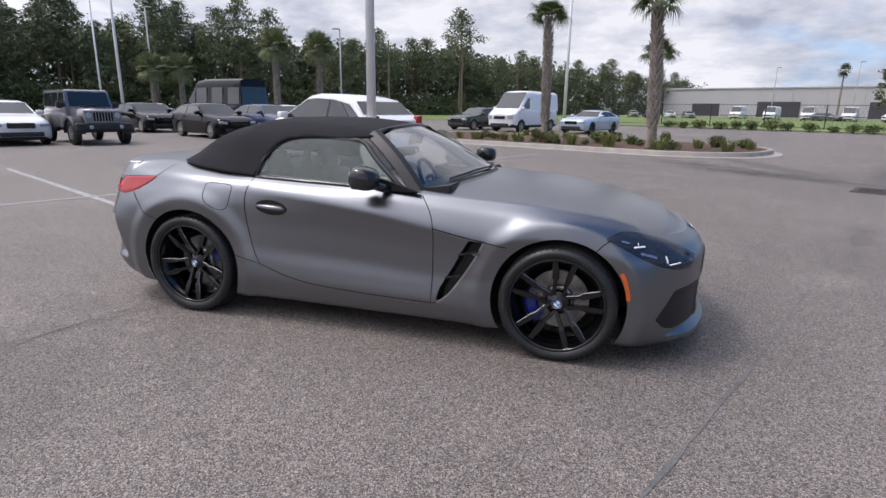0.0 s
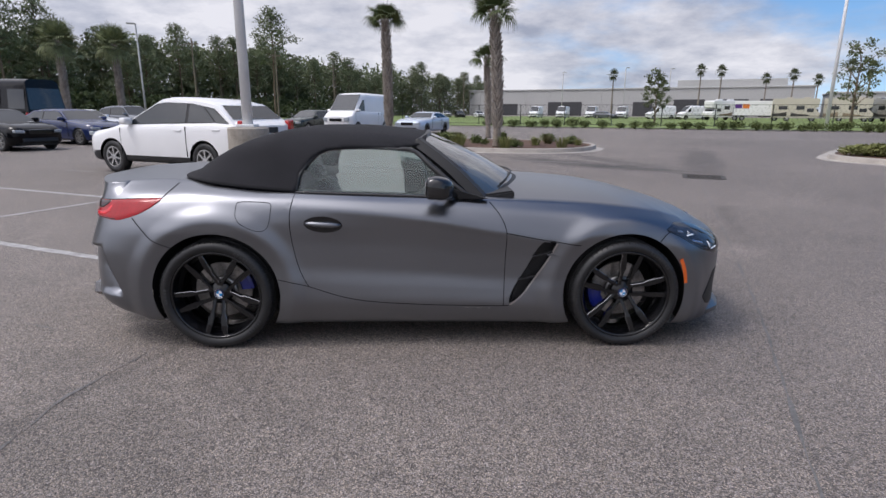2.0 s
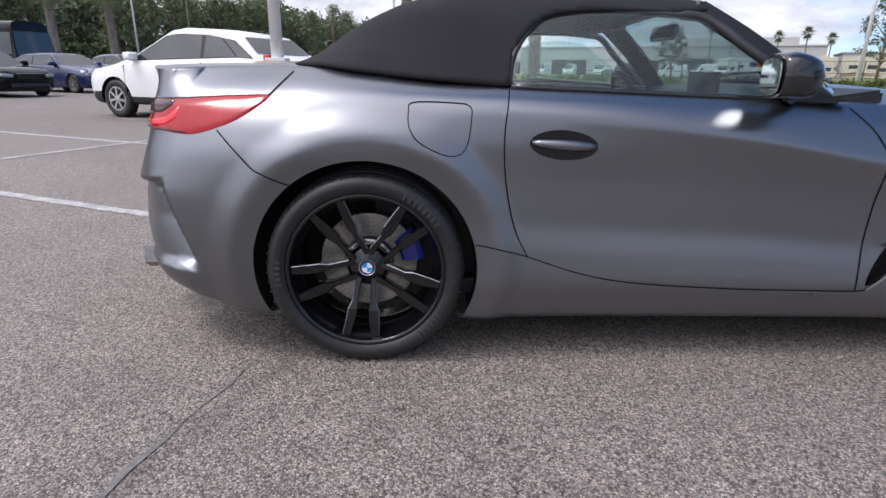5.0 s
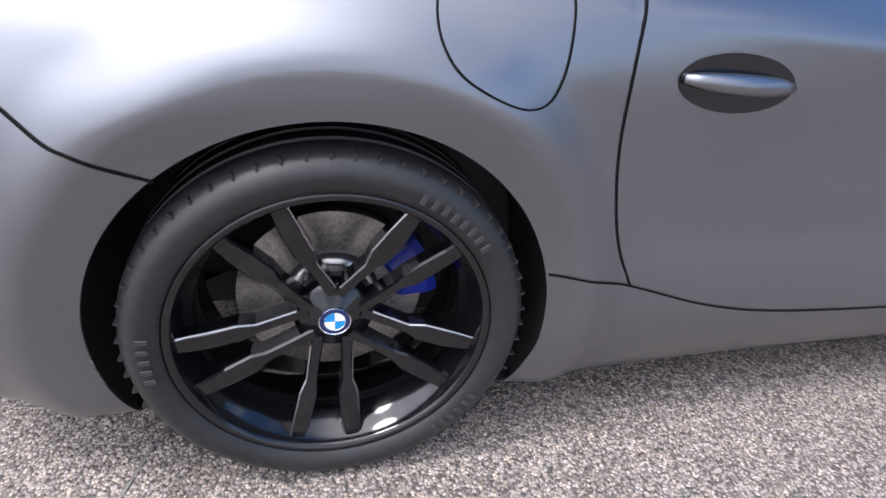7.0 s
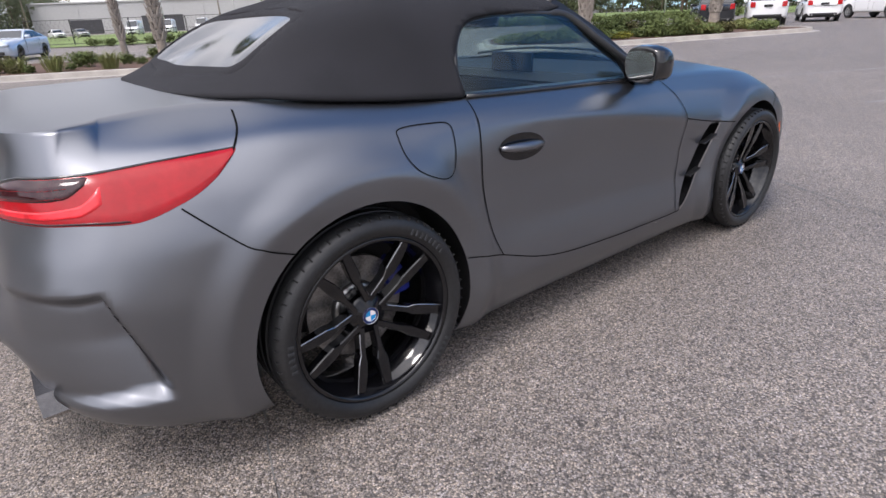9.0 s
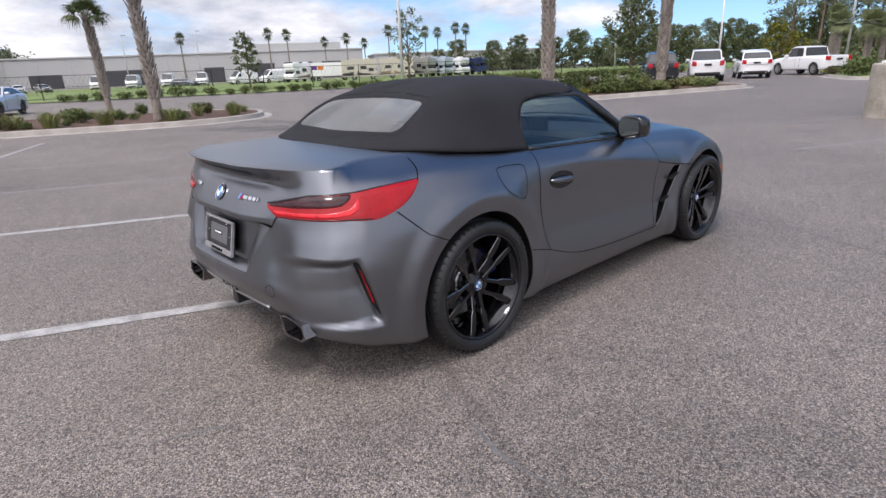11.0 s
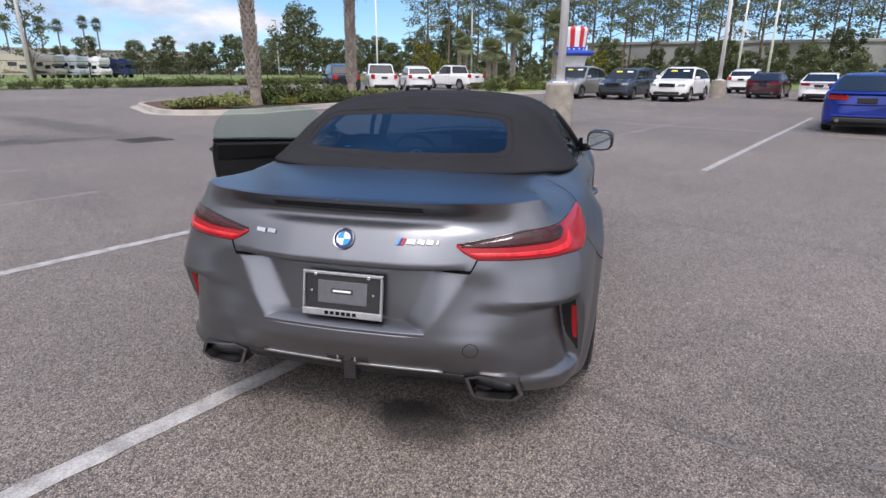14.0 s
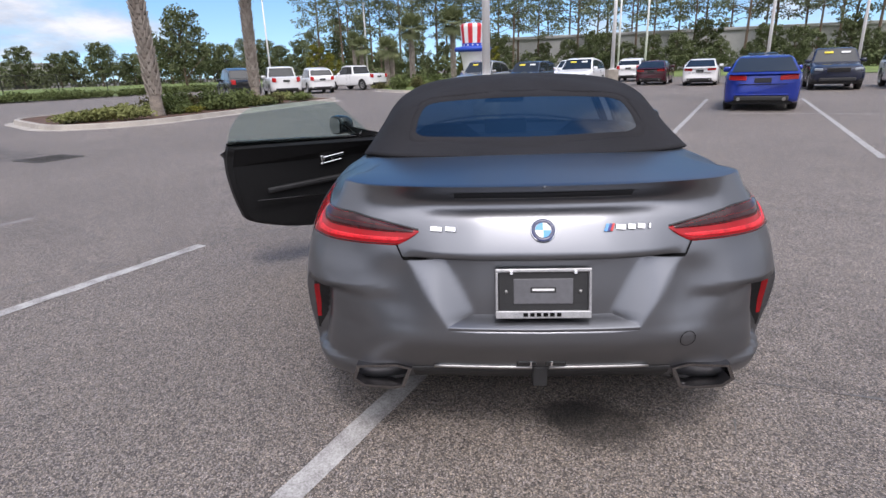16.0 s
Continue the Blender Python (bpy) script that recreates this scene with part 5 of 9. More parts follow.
    for p in range(5):
        a = radians(turn + 36 + 72 * p)
        bm = bmesh.new()
        add_lathe(bm, [(0.001, 0.006), (0.009, 0.006), (0.010, 0.02)], n=12, centre=(0.054 * math.cos(a), 0, 0.054 * math.sin(a)))
        part("wheel_bolt", clean(bm), BLACK_GLOSS, rim)
    roundel(rim, Matrix.Translation((0, -0.0045, 0)) @ Matrix.Rotation(radians(90), 4, "X"), 0.029)
    bm = bmesh.new()
    add_lathe(bm, [(0.075, 0.095), (0.090, 0.085), (0.155, 0.085), (0.172, 0.085), (0.172, 0.105), (0.09, 0.105)], n=64)
    part("brake_disc", clean(bm), DISC_STEEL, rim, "worn steel brake disc", smooth=False)
    bm = bmesh.new()
    add_lathe(bm, [(0.001, 0.066), (0.074, 0.066), (0.086, 0.072), (0.090, 0.088)], n=40)
    part("disc_hat", clean(bm), STEEL, rim, "bright disc hub", smooth=True)
    bm = bmesh.new()
    a0, a1, n = (-14, 22, 14) if hub == "rear" else (150, 212, 14)
    if side > 0:
        a0, a1 = 180 - a1, 180 - a0
    prev = None
    for i in range(n + 1):
        a = radians(a0 + (a1 - a0) * i / n + 18 * (1 if side < 0 else -1))
        ring = [bm.verts.new((r * math.cos(a), y, r * math.sin(a))) for r, y in ((0.118, 0.055), (0.128, 0.047), (0.178, 0.047), (0.196, 0.055), (0.196, 0.13), (0.118, 0.13))]
        if prev:
            for k in range(6):
                bm.faces.new((prev[k], ring[k], ring[(k + 1) % 6], prev[(k + 1) % 6]))
        else:
            bm.faces.new(ring)
        prev = ring
    bm.faces.new(prev[::-1])
    part("brake_caliper", clean(bm), CALIPER, rim, "blue brake caliper")
    return rim


def roundel(parent, m, r):
    """A round badge in blue and white quarters; built flat, facing +z."""
    bm = bmesh.new()
    add_lathe(bm, [(r * 0.66, 0.0012), (r * 0.70, 0.002), (r * 0.96, 0.002), (r, 0.0), (r, -0.002)], "z", n=40)
    bmesh.ops.transform(bm, matrix=m, verts=bm.verts)
    ring = part("round_badge", clean(bm), BADGE_NAVY, parent, "round badge with blue and white quarters", smooth=True)
    for rr, w in ((0.98, 0.05), (0.665, 0.035)):
        bm = bmesh.new()
        add_lathe(bm, [(r * (rr - w), 0.002), (r * rr, 0.0028), (r * (rr + w * .5), 0.0005)], "z", n=40)
        bmesh.ops.transform(bm, matrix=m, verts=bm.verts)
        part("badge_rim", clean(bm), CHROME, parent)
    for q in range(4):
        bm = bmesh.new()
        pts = [(0, 0)] + [(r * 0.65 * math.cos(radians(90 * q + 90 * k / 8)), r * 0.65 * math.sin(radians(90 * q + 90 * k / 8))) for k in range(9)]
        add_prism(bm, pts, 0.0, 0.0015, "z")
        bmesh.ops.transform(bm, matrix=m, verts=bm.verts)
        part("badge_quarter", clean(bm), BADGE_WHITE if q % 2 == 0 else BADGE_BLUE, parent)


for sd in (-1, 1):
    wheel(0.0, sd, 0.3375, 0.262, -96, "rear")
    wheel(2.47, sd, 0.3335, 0.245, -62, "front")


# ---------------------------------------------------------------- canvas top
TOP = []                                    # base point, then the point over it on the middle line


def top_columns():
    base = [(-0.345, 0.0, 1.000), (-0.335, 0.20, 1.000), (-0.305, 0.40, 1.000), (-0.250, 0.555, 1.000), (-0.165, 0.660, .998), (-0.05, 0.722, .985), (0.10, 0.755, .968), (0.30, 0.780, .952), (0.50, 0.792, .938),
            (0.75, 0.796, .930), (1.00, 0.790, .922), (1.25, 0.772, .912)]
    over = [(0.40, 1.288), (0.40, 1.288), (0.40, 1.288), (0.41, 1.290), (0.42, 1.292), (0.43, 1.294), (0.45, 1.296), (0.50, 1.302), (0.60, 1.306), (0.80, 1.306), (1.02, 1.292), (1.27, 1.262)]
    side = [0, 0, .05, .25, .5, .7, .85, 1, 1, 1, 1, 1]
    key = np.array([(*b, *o, s) for b, o, s in zip(base, over, side)])
    d = np.concatenate([[0], np.cumsum(np.linalg.norm(np.diff(key[:, :2], axis=0), axis=1))])
    return spline(list(zip(d, key)), np.linspace(0, d[-1], 130))


def top_grid():
    cols = top_columns()
    vv = np.linspace(0, 1, 44)
    rear_f = spline([(0, 0), (.12, .085), (.30, .30), (.60, .655), (.77, .835), (.90, .94), (1, 1)], vv)
    side_f = spline([(0, 0), (.097, .31), (.226, .715), (.30, .825), (.406, .915), (.6, .97), (.806, .995), (1, 1)], vv)
    # spread the side rows evenly along the section
    g = np.zeros((len(cols), len(vv), 3))
    for i, (bx, by, bz, ox, oz, s) in enumerate(cols):
        d = np.concatenate([[0], np.cumsum(np.hypot(np.diff(vv) * (0.78 + .0 * s), np.diff(rear_f * (1 - s) + side_f * s) * 0.36))])
        v = np.interp(np.linspace(0, d[-1], len(vv)), d, vv)
        f = np.interp(v, vv, rear_f) * (1 - s) + np.interp(v, vv, side_f) * s
        g[i, :, 0] = bx + (ox - bx) * v
        g[i, :, 1] = by * (1 - v)
        g[i, :, 2] = bz + (oz - bz) * f
    return g


TG = top_grid()
SIDE_WIN = [(0.478, 0.90), (0.480, 0.945), (0.490, 1.020), (0.522, 1.082), (0.570, 1.135), (0.635, 1.172), (0.760, 1.188), (0.930, 1.190), (1.060, 1.184), (1.185, 1.172), (1.30, 1.080), (1.54, 0.90)]
REAR_WIN = [(-0.482, 1.105), (-0.464, 1.165), (-0.425, 1.195), (-0.31, 1.206), (0.0, 1.212), (0.31, 1.206), (0.425, 1.195), (0.464, 1.165), (0.482, 1.105), (0.470, 1.076), (0.38, 1.064), (0.0, 1.058), (-0.38, 1.064), (-0.470, 1.076)]


REAR_CUT = [(p[0] * (1 + 0.020 / 0.48), 1.135 + (p[1] - 1.135) * (1 + 0.018 / 0.08)) for p in curve_round(REAR_WIN, 6, True)[:-1]]


def build_top():
    """The canvas skin with its side and rear openings, and the rear pane out of the same skin."""
    V = TG.copy()
    nc, nr = V.shape[:2]
    cen = (V[:-1, :-1] + V[1:, :-1] + V[1:, 1:] + V[:-1, 1:]) / 4
    own = np.zeros(cen.shape[:2], int)
    for i in range(nc - 1):
        for j in range(nr - 1):
            x, y, z = cen[i, j]
            if x > 0.4 and y > 0.4 and (inside(SIDE_WIN, x, z) or (x > 1.05 and z < 1.184 + (x - 1.05) * 0.10)):
                own[i, j] = 1
            elif x < 0.4 and inside(REAR_CUT, y, z):
                own[i, j] = 2
    lines = {1: [tuple(p) for p in curve_round(SIDE_WIN, 8, True)], 2: [tuple(p) for p in curve_round(REAR_CUT, 8, True)]}
    for i in range(1, nc - 1):
        for j in range(1, nr - 1):
            o = own[i - 1:i + 1, j - 1:j + 1]
            if o.any() and not (o == o[0, 0]).all():
                which = int(o.max())
                x, y, z = TG[i, j]
                if which == 1 and x < 1.07:
                    px, pz = min(lines[1], key=lambda p: (p[0] - x) ** 2 + (p[1] - z) ** 2)
                    V[i, j] = (px, y + (z - pz) * 0.6, pz)
                elif which == 1:
                    for _ in range(3):
                        pz = 1.184 + (x - 1.05) * 0.10
                        x = float(np.interp(pz, TG[i, :, 2], TG[i, :, 0]))
                    V[i, j] = (x, float(np.interp(pz, TG[i, :, 2], TG[i, :, 1])), pz)
    return V, own


TV, TOWN = build_top()


def top_mesh(which, inward=0.0):
    vs, fs, seen = [], [], {}
    for s in (1, -1):
        for i in range(TOWN.shape[0]):
            for j in range(TOWN.shape[1]):
                if TOWN[i, j] != which:
                    continue
                f = []
                for a, b in ((i, j), (i + 1, j), (i + 1, j + 1), (i, j + 1)):
                    p = TV[a, b] * (1, s, 1) - np.array((0, 0, inward))
                    key = tuple(np.round(p, 4))
                    if key not in seen:
                        seen[key] = len(vs)
                        vs.append(p)
                    if seen[key] not in f:
                        f.append(seen[key])
                if len(f) > 2:
                    fs.append(f[::-1] if s < 0 else f)
    return mesh_from("canvas", vs, fs)


canvas_top = part("canvas_top", top_mesh(0), CANVAS, roadster, "closed black canvas folding top")
m = canvas_top.modifiers.new("thickness", "SOLIDIFY")
m.thickness, m.offset = 0.012, -1


def rear_x(y, z):
    """Place along the car of the canvas behind the cabin at (|y|, z)."""
    xs, ys = [], []
    for c in TG[:75]:
        xs.append(np.interp(z, c[:, 2], c[:, 0]))
        ys.append(np.interp(z, c[:, 2], c[:, 1]))
    o = np.argsort(ys)
    return float(np.interp(abs(y), np.array(ys)[o], np.array(xs)[o]))


PANE_FIT = [(y, z) for y in np.linspace(0, 0.53, 15) for z in np.linspace(1.04, 1.215, 12)]
PANE_BASIS = lambda y, z: (1, y * y, y ** 4, y ** 6, z - 1.12, (z - 1.12) ** 2, (z - 1.12) ** 3, y * y * (z - 1.12), y ** 4 * (z - 1.12), y * y * (z - 1.12) ** 2)
PANE_K = np.linalg.lstsq(np.array([PANE_BASIS(y, z) for y, z in PANE_FIT]), np.array([rear_x(y, z) for y, z in PANE_FIT]), rcond=None)[0]
REAR_LINE = curve_round(REAR_WIN, 8, True)[:-1]


def rear_ring(k, lift, even):
    fy, fz = (1 - k, 1 - k) if even else (1 - k / 0.48, 1 - k / 0.08)
    pts = [(p[0] * fy, 1.135 + (p[1] - 1.135) * fz) for p in REAR_LINE]
    return [(float(np.dot(PANE_K, PANE_BASIS(y, z))) - 0.55 * lift, y, z + 0.83 * lift) for y, z in pts]


def rear_rings(ks, lifts, fan=False):
    vs, fs, n = [], [], len(REAR_LINE)
    for k, l in zip(ks, lifts):
        vs += rear_ring(k, l, fan)
    for r in range(len(ks) - 1):
        for i in range(n):
            fs.append((r * n + i, r * n + (i + 1) % n, (r + 1) * n + (i + 1) % n, (r + 1) * n + i))
    if fan:
        vs.append((float(np.dot(PANE_K, PANE_BASIS(0, 1.135))) - 0.55 * lifts[0], 0, 1.135 + 0.83 * lifts[0]))
        for i in range(n):
            fs.append((i, len(vs) - 1, (i + 1) % n))
    bm = bmesh.new()
    bv = [bm.verts.new(v) for v in vs]
    for f in fs:
        bm.faces.new([bv[i] for i in f])
    return clean(bm)


part("rear_window", rear_rings([0.98, 0.9, 0.8, 0.7, 0.6, 0.5, 0.4, 0.3, 0.2, 0.1, 0.0], [0.008] * 11, True), GLASS_REAR, roadster, "dark rear window set into canvas", smooth=True).visible_shadow = False
part("window_border", rear_rings([0.002, -0.002, -0.014, -0.030, -0.040], [0.0085, 0.0125, 0.0130, 0.0100, -0.004]), CANVAS, roadster, "canvas hem round rear window", smooth=True)

# seam welts of the canvas: over the side opening, round the rear pane and over the rear corner
for sd in (-1, 1):
    bm = bmesh.new()
    pts = curve_round(SIDE_WIN[1:11] + [(1.41, 0.995), (1.52, 0.912)], 5)
    pp = []
    for x, z in pts:
        y = np.interp(z, (0.938, 1.05, 1.12, 1.19, 1.25), (0.790, 0.722, 0.672, 0.612, 0.54))
        pp.append((x, sd * y, z))
    add_tube(bm, pp, [0.010 if p[0] < 1.1 else 0.017 for p in pp], 6)
    part("window_seal", clean(bm), BLACK_PLASTIC, roadster, smooth=True)

# side panes: right one in the closed door, left one raised in the open door
PANE = [(0.482, 0.915), (0.482, 0.945), (0.492, 1.018), (0.524, 1.080), (0.572, 1.132), (0.637, 1.169), (0.760, 1.186), (0.930, 1.188), (1.060, 1.182), (1.185, 1.168), (1.30, 1.076), (1.40, 0.996), (1.505, 0.912)]


def pane_mesh(side, m=None):
    bm = bmesh.new()
    a = [bm.verts.new((x, side * (0.792 - 0.62 * (z - 0.92)), z)) for x, z in PANE]
    b = [bm.verts.new((x, side * (0.788 - 0.62 * (z - 0.92)), z)) for x, z in PANE]
    bm.faces.new(a)
    bm.faces.new(b[::-1])
    for i in range(len(PANE)):
        bm.faces.new((a[i], b[i], b[(i + 1) % len(PANE)], a[(i + 1) % len(PANE)]))
    if m is not None:
        bmesh.ops.transform(bm, matrix=m, verts=bm.verts)
    return clean(bm)


for sd in (-1, 1):
    ob = part("window_pane", pane_mesh(sd, OPEN if sd > 0 else None), GLASS_GREEN, panels["door", sd], "green-tinted side glass")
    ob.visible_shadow = False
    bm = bmesh.new()
    add_tube(bm, [(x, sd * (skin_y(x, np.interp(x, (0.5, 1.3, 1.6), (0.935, 0.908, 0.896))) - 0.008), np.interp(x, (0.45, 0.9, 1.3, 1.6), (0.943, 0.928, 0.914, 0.902))) for x in np.linspace(0.485, 1.60, 20)], 0.010, 8)
    if sd > 0:
        bmesh.ops.transform(bm, matrix=OPEN, verts=bm.verts)
    part("waist_seal", clean(bm), BLACK_GLOSS, panels["door", sd], smooth=True)

# windscreen with its frame
def screen_point(u, v, lift=0.0):
    """u from -1 to 1 across, v from the scuttle to the header."""
    k = 1 - u * u
    lo = Vector((1.600 + 0.30 * k ** 0.8, 0.748 * u, 0.905 + 0.055 * k))
    hi = Vector((1.222 + 0.075 * k, 0.530 * u, 1.222 + 0.040 * k))
    p = lo.lerp(hi, v)
    return p + Vector((0.35, 0, 0.9)) * (0.030 * math.sin(math.pi * v) * 0.6 + lift)


bm = bmesh.new()
nu, nv = 28, 14
g = [[bm.verts.new(screen_point(-1 + 2 * i / nu, j / nv)) for j in range(nv + 1)] for i in range(nu + 1)]
for i in range(nu):
    for j in range(nv):
        bm.faces.new((g[i][j], g[i + 1][j], g[i + 1][j + 1], g[i][j + 1]))
ob = part("windscreen", clean(bm), GLASS_CLEAR, roadster, "raked clear windscreen", smooth=True)
ob.visible_shadow = False
for sd in (-1, 1):
    bm = bmesh.new()
    rows = []
    for v in np.linspace(-0.03, 1.03, 16):
        p = screen_point(sd, v)
        q = Vector((p.x - 0.045, p.y + sd * 0.022, p.z - 0.020))
        rows.append([bm.verts.new(x) for x in (p + Vector((0.028, -sd * 0.030, 0.014)), p + Vector((0.006, sd * 0.006, 0.012)), q + Vector((0, sd * 0.004, 0.004)), q + Vector((-0.012, -sd * 0.03, -0.01)))])
    for a, b in zip(rows, rows[1:]):
        for k in range(4):
            bm.faces.new((a[k], a[(k + 1) % 4], b[(k + 1) % 4], b[k]))
    part("windscreen_pillar", clean(bm), SATIN_BLACK, roadster, smooth=False)
    bm = bmesh.new()
    y = 0.80 * sd
    add_prism(bm, [(1.40, 0.905), (1.30, 1.00), (1.335, 0.985), (1.63, 0.905)], y - 0.02, y + 0.006, "y")
    if sd > 0:
        bmesh.ops.transform(bm, matrix=OPEN, verts=bm.verts)
    part("mirror_triangle", clean(bm), SATIN_BLACK, panels["door", sd])
bm = bmesh.new()
add_tube(bm, [screen_point(u, 1.0) + Vector((-0.02, 0, -0.002)) for u in np.linspace(-1, 1, 17)], 0.022, 8)
part("windscreen_header", clean(bm), SATIN_BLACK, roadster, smooth=True)
bm = bmesh.new()
rows = []
for u in np.linspace(-0.80, 0.80, 25):
    p = screen_point(u, 0.04)
    rows.append([bm.verts.new(p), bm.verts.new(p + Vector((0.075, 0, -0.030))), bm.verts.new(p + Vector((0.075, 0, -0.10)))])
for a, b in zip(rows, rows[1:]):
    for k in range(2):
        bm.faces.new((a[k], a[k + 1], b[k + 1], b[k]))
part("scuttle_grille", clean(bm), BLACK_PLASTIC, roadster, smooth=True)
for u0, u1 in ((-0.75, 0.05), (-0.05, 0.72)):
    bm = bmesh.new()
    add_tube(bm, [screen_point(u0 + (u1 - u0) * k / 8, 0.055 + 0.02 * math.sin(k / 8 * 3.1), 0.016) for k in range(9)], 0.007, 6)
    part("wiper", clean(bm), BLACK_PLASTIC, roadster)


# door mirrors
def door_mirror(side, m=None):
    bm = bmesh.new()
    bmesh.ops.create_uvsphere(bm, u_segments=24, v_segments=16, radius=1)
    for v in bm.verts:
        x, y, z = v.co
        x = math.copysign(abs(x) ** 0.8, x)
        z = math.copysign(abs(z) ** 0.62, z)
        y = math.copysign(abs(y) ** 0.66, y)
        v.co = Vector((max(x, -0.42) * 0.105 * (1 - 0.22 * abs(y)), y * 0.088, z * 0.068 + 0.012 * (1 - abs(x))))
    place = Matrix.Translation((1.315, 0.936 * side, 0.978)) @ Matrix.Rotation(radians(10 * side), 4, "Z")
    if m is not None:
        place = m @ place
    bmesh.ops.transform(bm, matrix=place, verts=bm.verts)
    shell = part("mirror_housing", clean(bm), BLACK_GLOSS, panels["door", side], "gloss black door mirror", smooth=True)
    bm = bmesh.new()
    pts = []
    for i in range(28):
        a = 2 * math.pi * i / 28
        pts.append((0.073 * math.copysign(abs(math.cos(a)) ** 0.6, math.cos(a)), 0.054 * math.copysign(abs(math.sin(a)) ** 0.6, math.sin(a)) + 0.006))
    add_prism(bm, pts, -0.0480, -0.0455, "x")
    bmesh.ops.transform(bm, matrix=place, verts=bm.verts)
    part("mirror_glass", clean(bm), MIRROR, shell, "mirror glass")
    bm = bmesh.new()
    add_tube(bm, [(1.345, 0.92 * side, 0.955), (1.39, 0.86 * side, 0.928), (1.43, 0.79 * side, 0.915)], [0.022, 0.026, 0.034], 10)
    if m is not None:
        bmesh.ops.transform(bm, matrix=m, verts=bm.verts)
    part("mirror_arm", clean(bm), BLACK_GLOSS, shell, smooth=True)


door_mirror(-1)
door_mirror(1, OPEN)

# inside of the open door: trim panel, edge, pull, release, speaker
inner = bmesh.new()
outline = [(x, z) for x, z in curve_round(DOOR[:-1], 4)]
n = len(outline)
cx, cz = 1.1, 0.62
rings = []
for depth, k in ((0.004, 1.0), (0.060, 0.99), (0.085, 0.94), (0.085, 0.0)):
    if k:
        rings.append([inner.verts.new((cx + (x - cx) * k, skin_y(x, min(z, 0.90)) - depth, cz + (min(z, 0.915) - cz) * k)) for x, z in outline])
for a, b in zip(rings, rings[1:]):
    for i in range(n):
        inner.faces.new((a[i], a[(i + 1) % n], b[(i + 1) % n], b[i]))
inner.faces.new(rings[-1])
bmesh.ops.transform(inner, matrix=OPEN, verts=inner.verts)
door_trim = part("door_trim", clean(inner), TRIM_BLACK, panels["door", 1], "black inner door panel")


def on_trim(lo, hi, bevel, name, mat, tilt=0.0, label=""):
    bm = bmesh.new()
    c = Vector(((lo[0] + hi[0]) / 2, (lo[1] + hi[1]) / 2, (lo[2] + hi[2]) / 2))
    add_box(bm, tuple(Vector(lo) - c), tuple(Vector(hi) - c), bevel, OPEN @ Matrix.Translation(c) @ Matrix.Rotation(radians(tilt), 4, "Y"))
    return part(name, clean(bm), mat, door_trim, label)


on_trim((0.70, 0.778, 0.60), (1.50, 0.81, 0.64), 0.012, "armrest", LEATHER, -4)
on_trim((1.11, 0.770, 0.775), (1.27, 0.80, 0.80), 0.006, "door_pull", CHROME, -8, "bright door release")
on_trim((1.09, 0.772, 0.745), (1.25, 0.795, 0.757), 0.005, "door_pull", CHROME, -8)
on_trim((1.095, 0.771, 0.745), (1.115, 0.795, 0.80), 0.005, "door_pull", CHROME, -8)
on_trim((1.17, 0.774, 0.750), (1.19, 0.795, 0.795), 0.005, "door_pull", CHROME, -8)
on_trim((0.62, 0.772, 0.522), (1.20, 0.79, 0.530), 0.003, "trim_line", BLACK_GLOSS, 2)
on_trim((1.30, 0.775, 0.36), (1.62, 0.80, 0.56), 0.03, "door_pocket", BLACK_PLASTIC)
for x, z in ((0.52, 0.74), (0.555, 0.50)):
    bm = bmesh.new()
    add_lathe(bm, [(0.001, 0.0), (0.012, 0.0), (0.014, -0.006)], n=12, centre=(0, 0, 0))
    bmesh.ops.transform(bm, matrix=OPEN @ Matrix.Translation((x - 0.03, 0.86, z)) @ Matrix.Rotation(radians(-90), 4, "Z"), verts=bm.verts)
    part("door_latch", clean(bm), STEEL, door_trim)

# ---------------------------------------------------------------- tail: plate, badges, slot, exhausts, diffuser
PLATE_X = -0.902
plate_tilt = Matrix.Translation((PLATE_X, 0, 0.637)) @ Matrix.Rotation(radians(11), 4, "Y")


def on_plate(name, lo, hi, mat, parent, bevel=0.0, label=""):
    bm = bmesh.new()
    add_box(bm, lo, hi, bevel, plate_tilt)
    return part(name, clean(bm), mat, parent, label)


CLOUDY = material("plate_frame_white", (0.78, 0.78, 0.78), rough=0.3, vary=0.05)
ledge = bmesh.new()
rows = []
for y in np.linspace(-0.318, 0.318, 33):
    x = skin_x(y, 0.511)
    rows.append([ledge.verts.new(p) for p in ((x + 0.0005, y, 0.512), (x - 0.0015, y, 0.519), (x - 0.0005, y, 0.5235), (x + 0.004, y, 0.527), (x + 0.064, y, 0.552))])
for a, b in zip(rows, rows[1:]):
    for k in range(4):
        ledge.faces.new((a[k], a[k + 1], b[k + 1], b[k]))
shaded(part("plate_ledge", clean(ledge), PAINT, roadster, "flat ledge under number plate"), 35)
FRAME_METAL = material("worn_bright_frame", (0.46, 0.46, 0.47), rough=0.38, metal=0.7, vary=0.2, scale=30, fine=200)
GREY_PLATE = material("plate_grey", (0.11, 0.11, 0.12), rough=0.5)
holder = on_plate("plate_holder", (-0.002, -0.148, -0.078), (0.014, 0.148, 0.078), BLACK_PLASTIC, roadster, 0.004, "black number plate holder in a white frame")
for lo, hi in (((-0.010, -0.158, 0.072), (0.006, 0.158, 0.084)), ((-0.010, -0.158, -0.084), (0.006, 0.158, -0.058)), ((-0.010, -0.158, -0.0579), (0.006, -0.149, 0.0719)), ((-0.010, 0.149, -0.0579), (0.006, 0.158, 0.0719))):
    on_plate("plate_frame", lo, hi, FRAME_METAL, holder, 0.003)
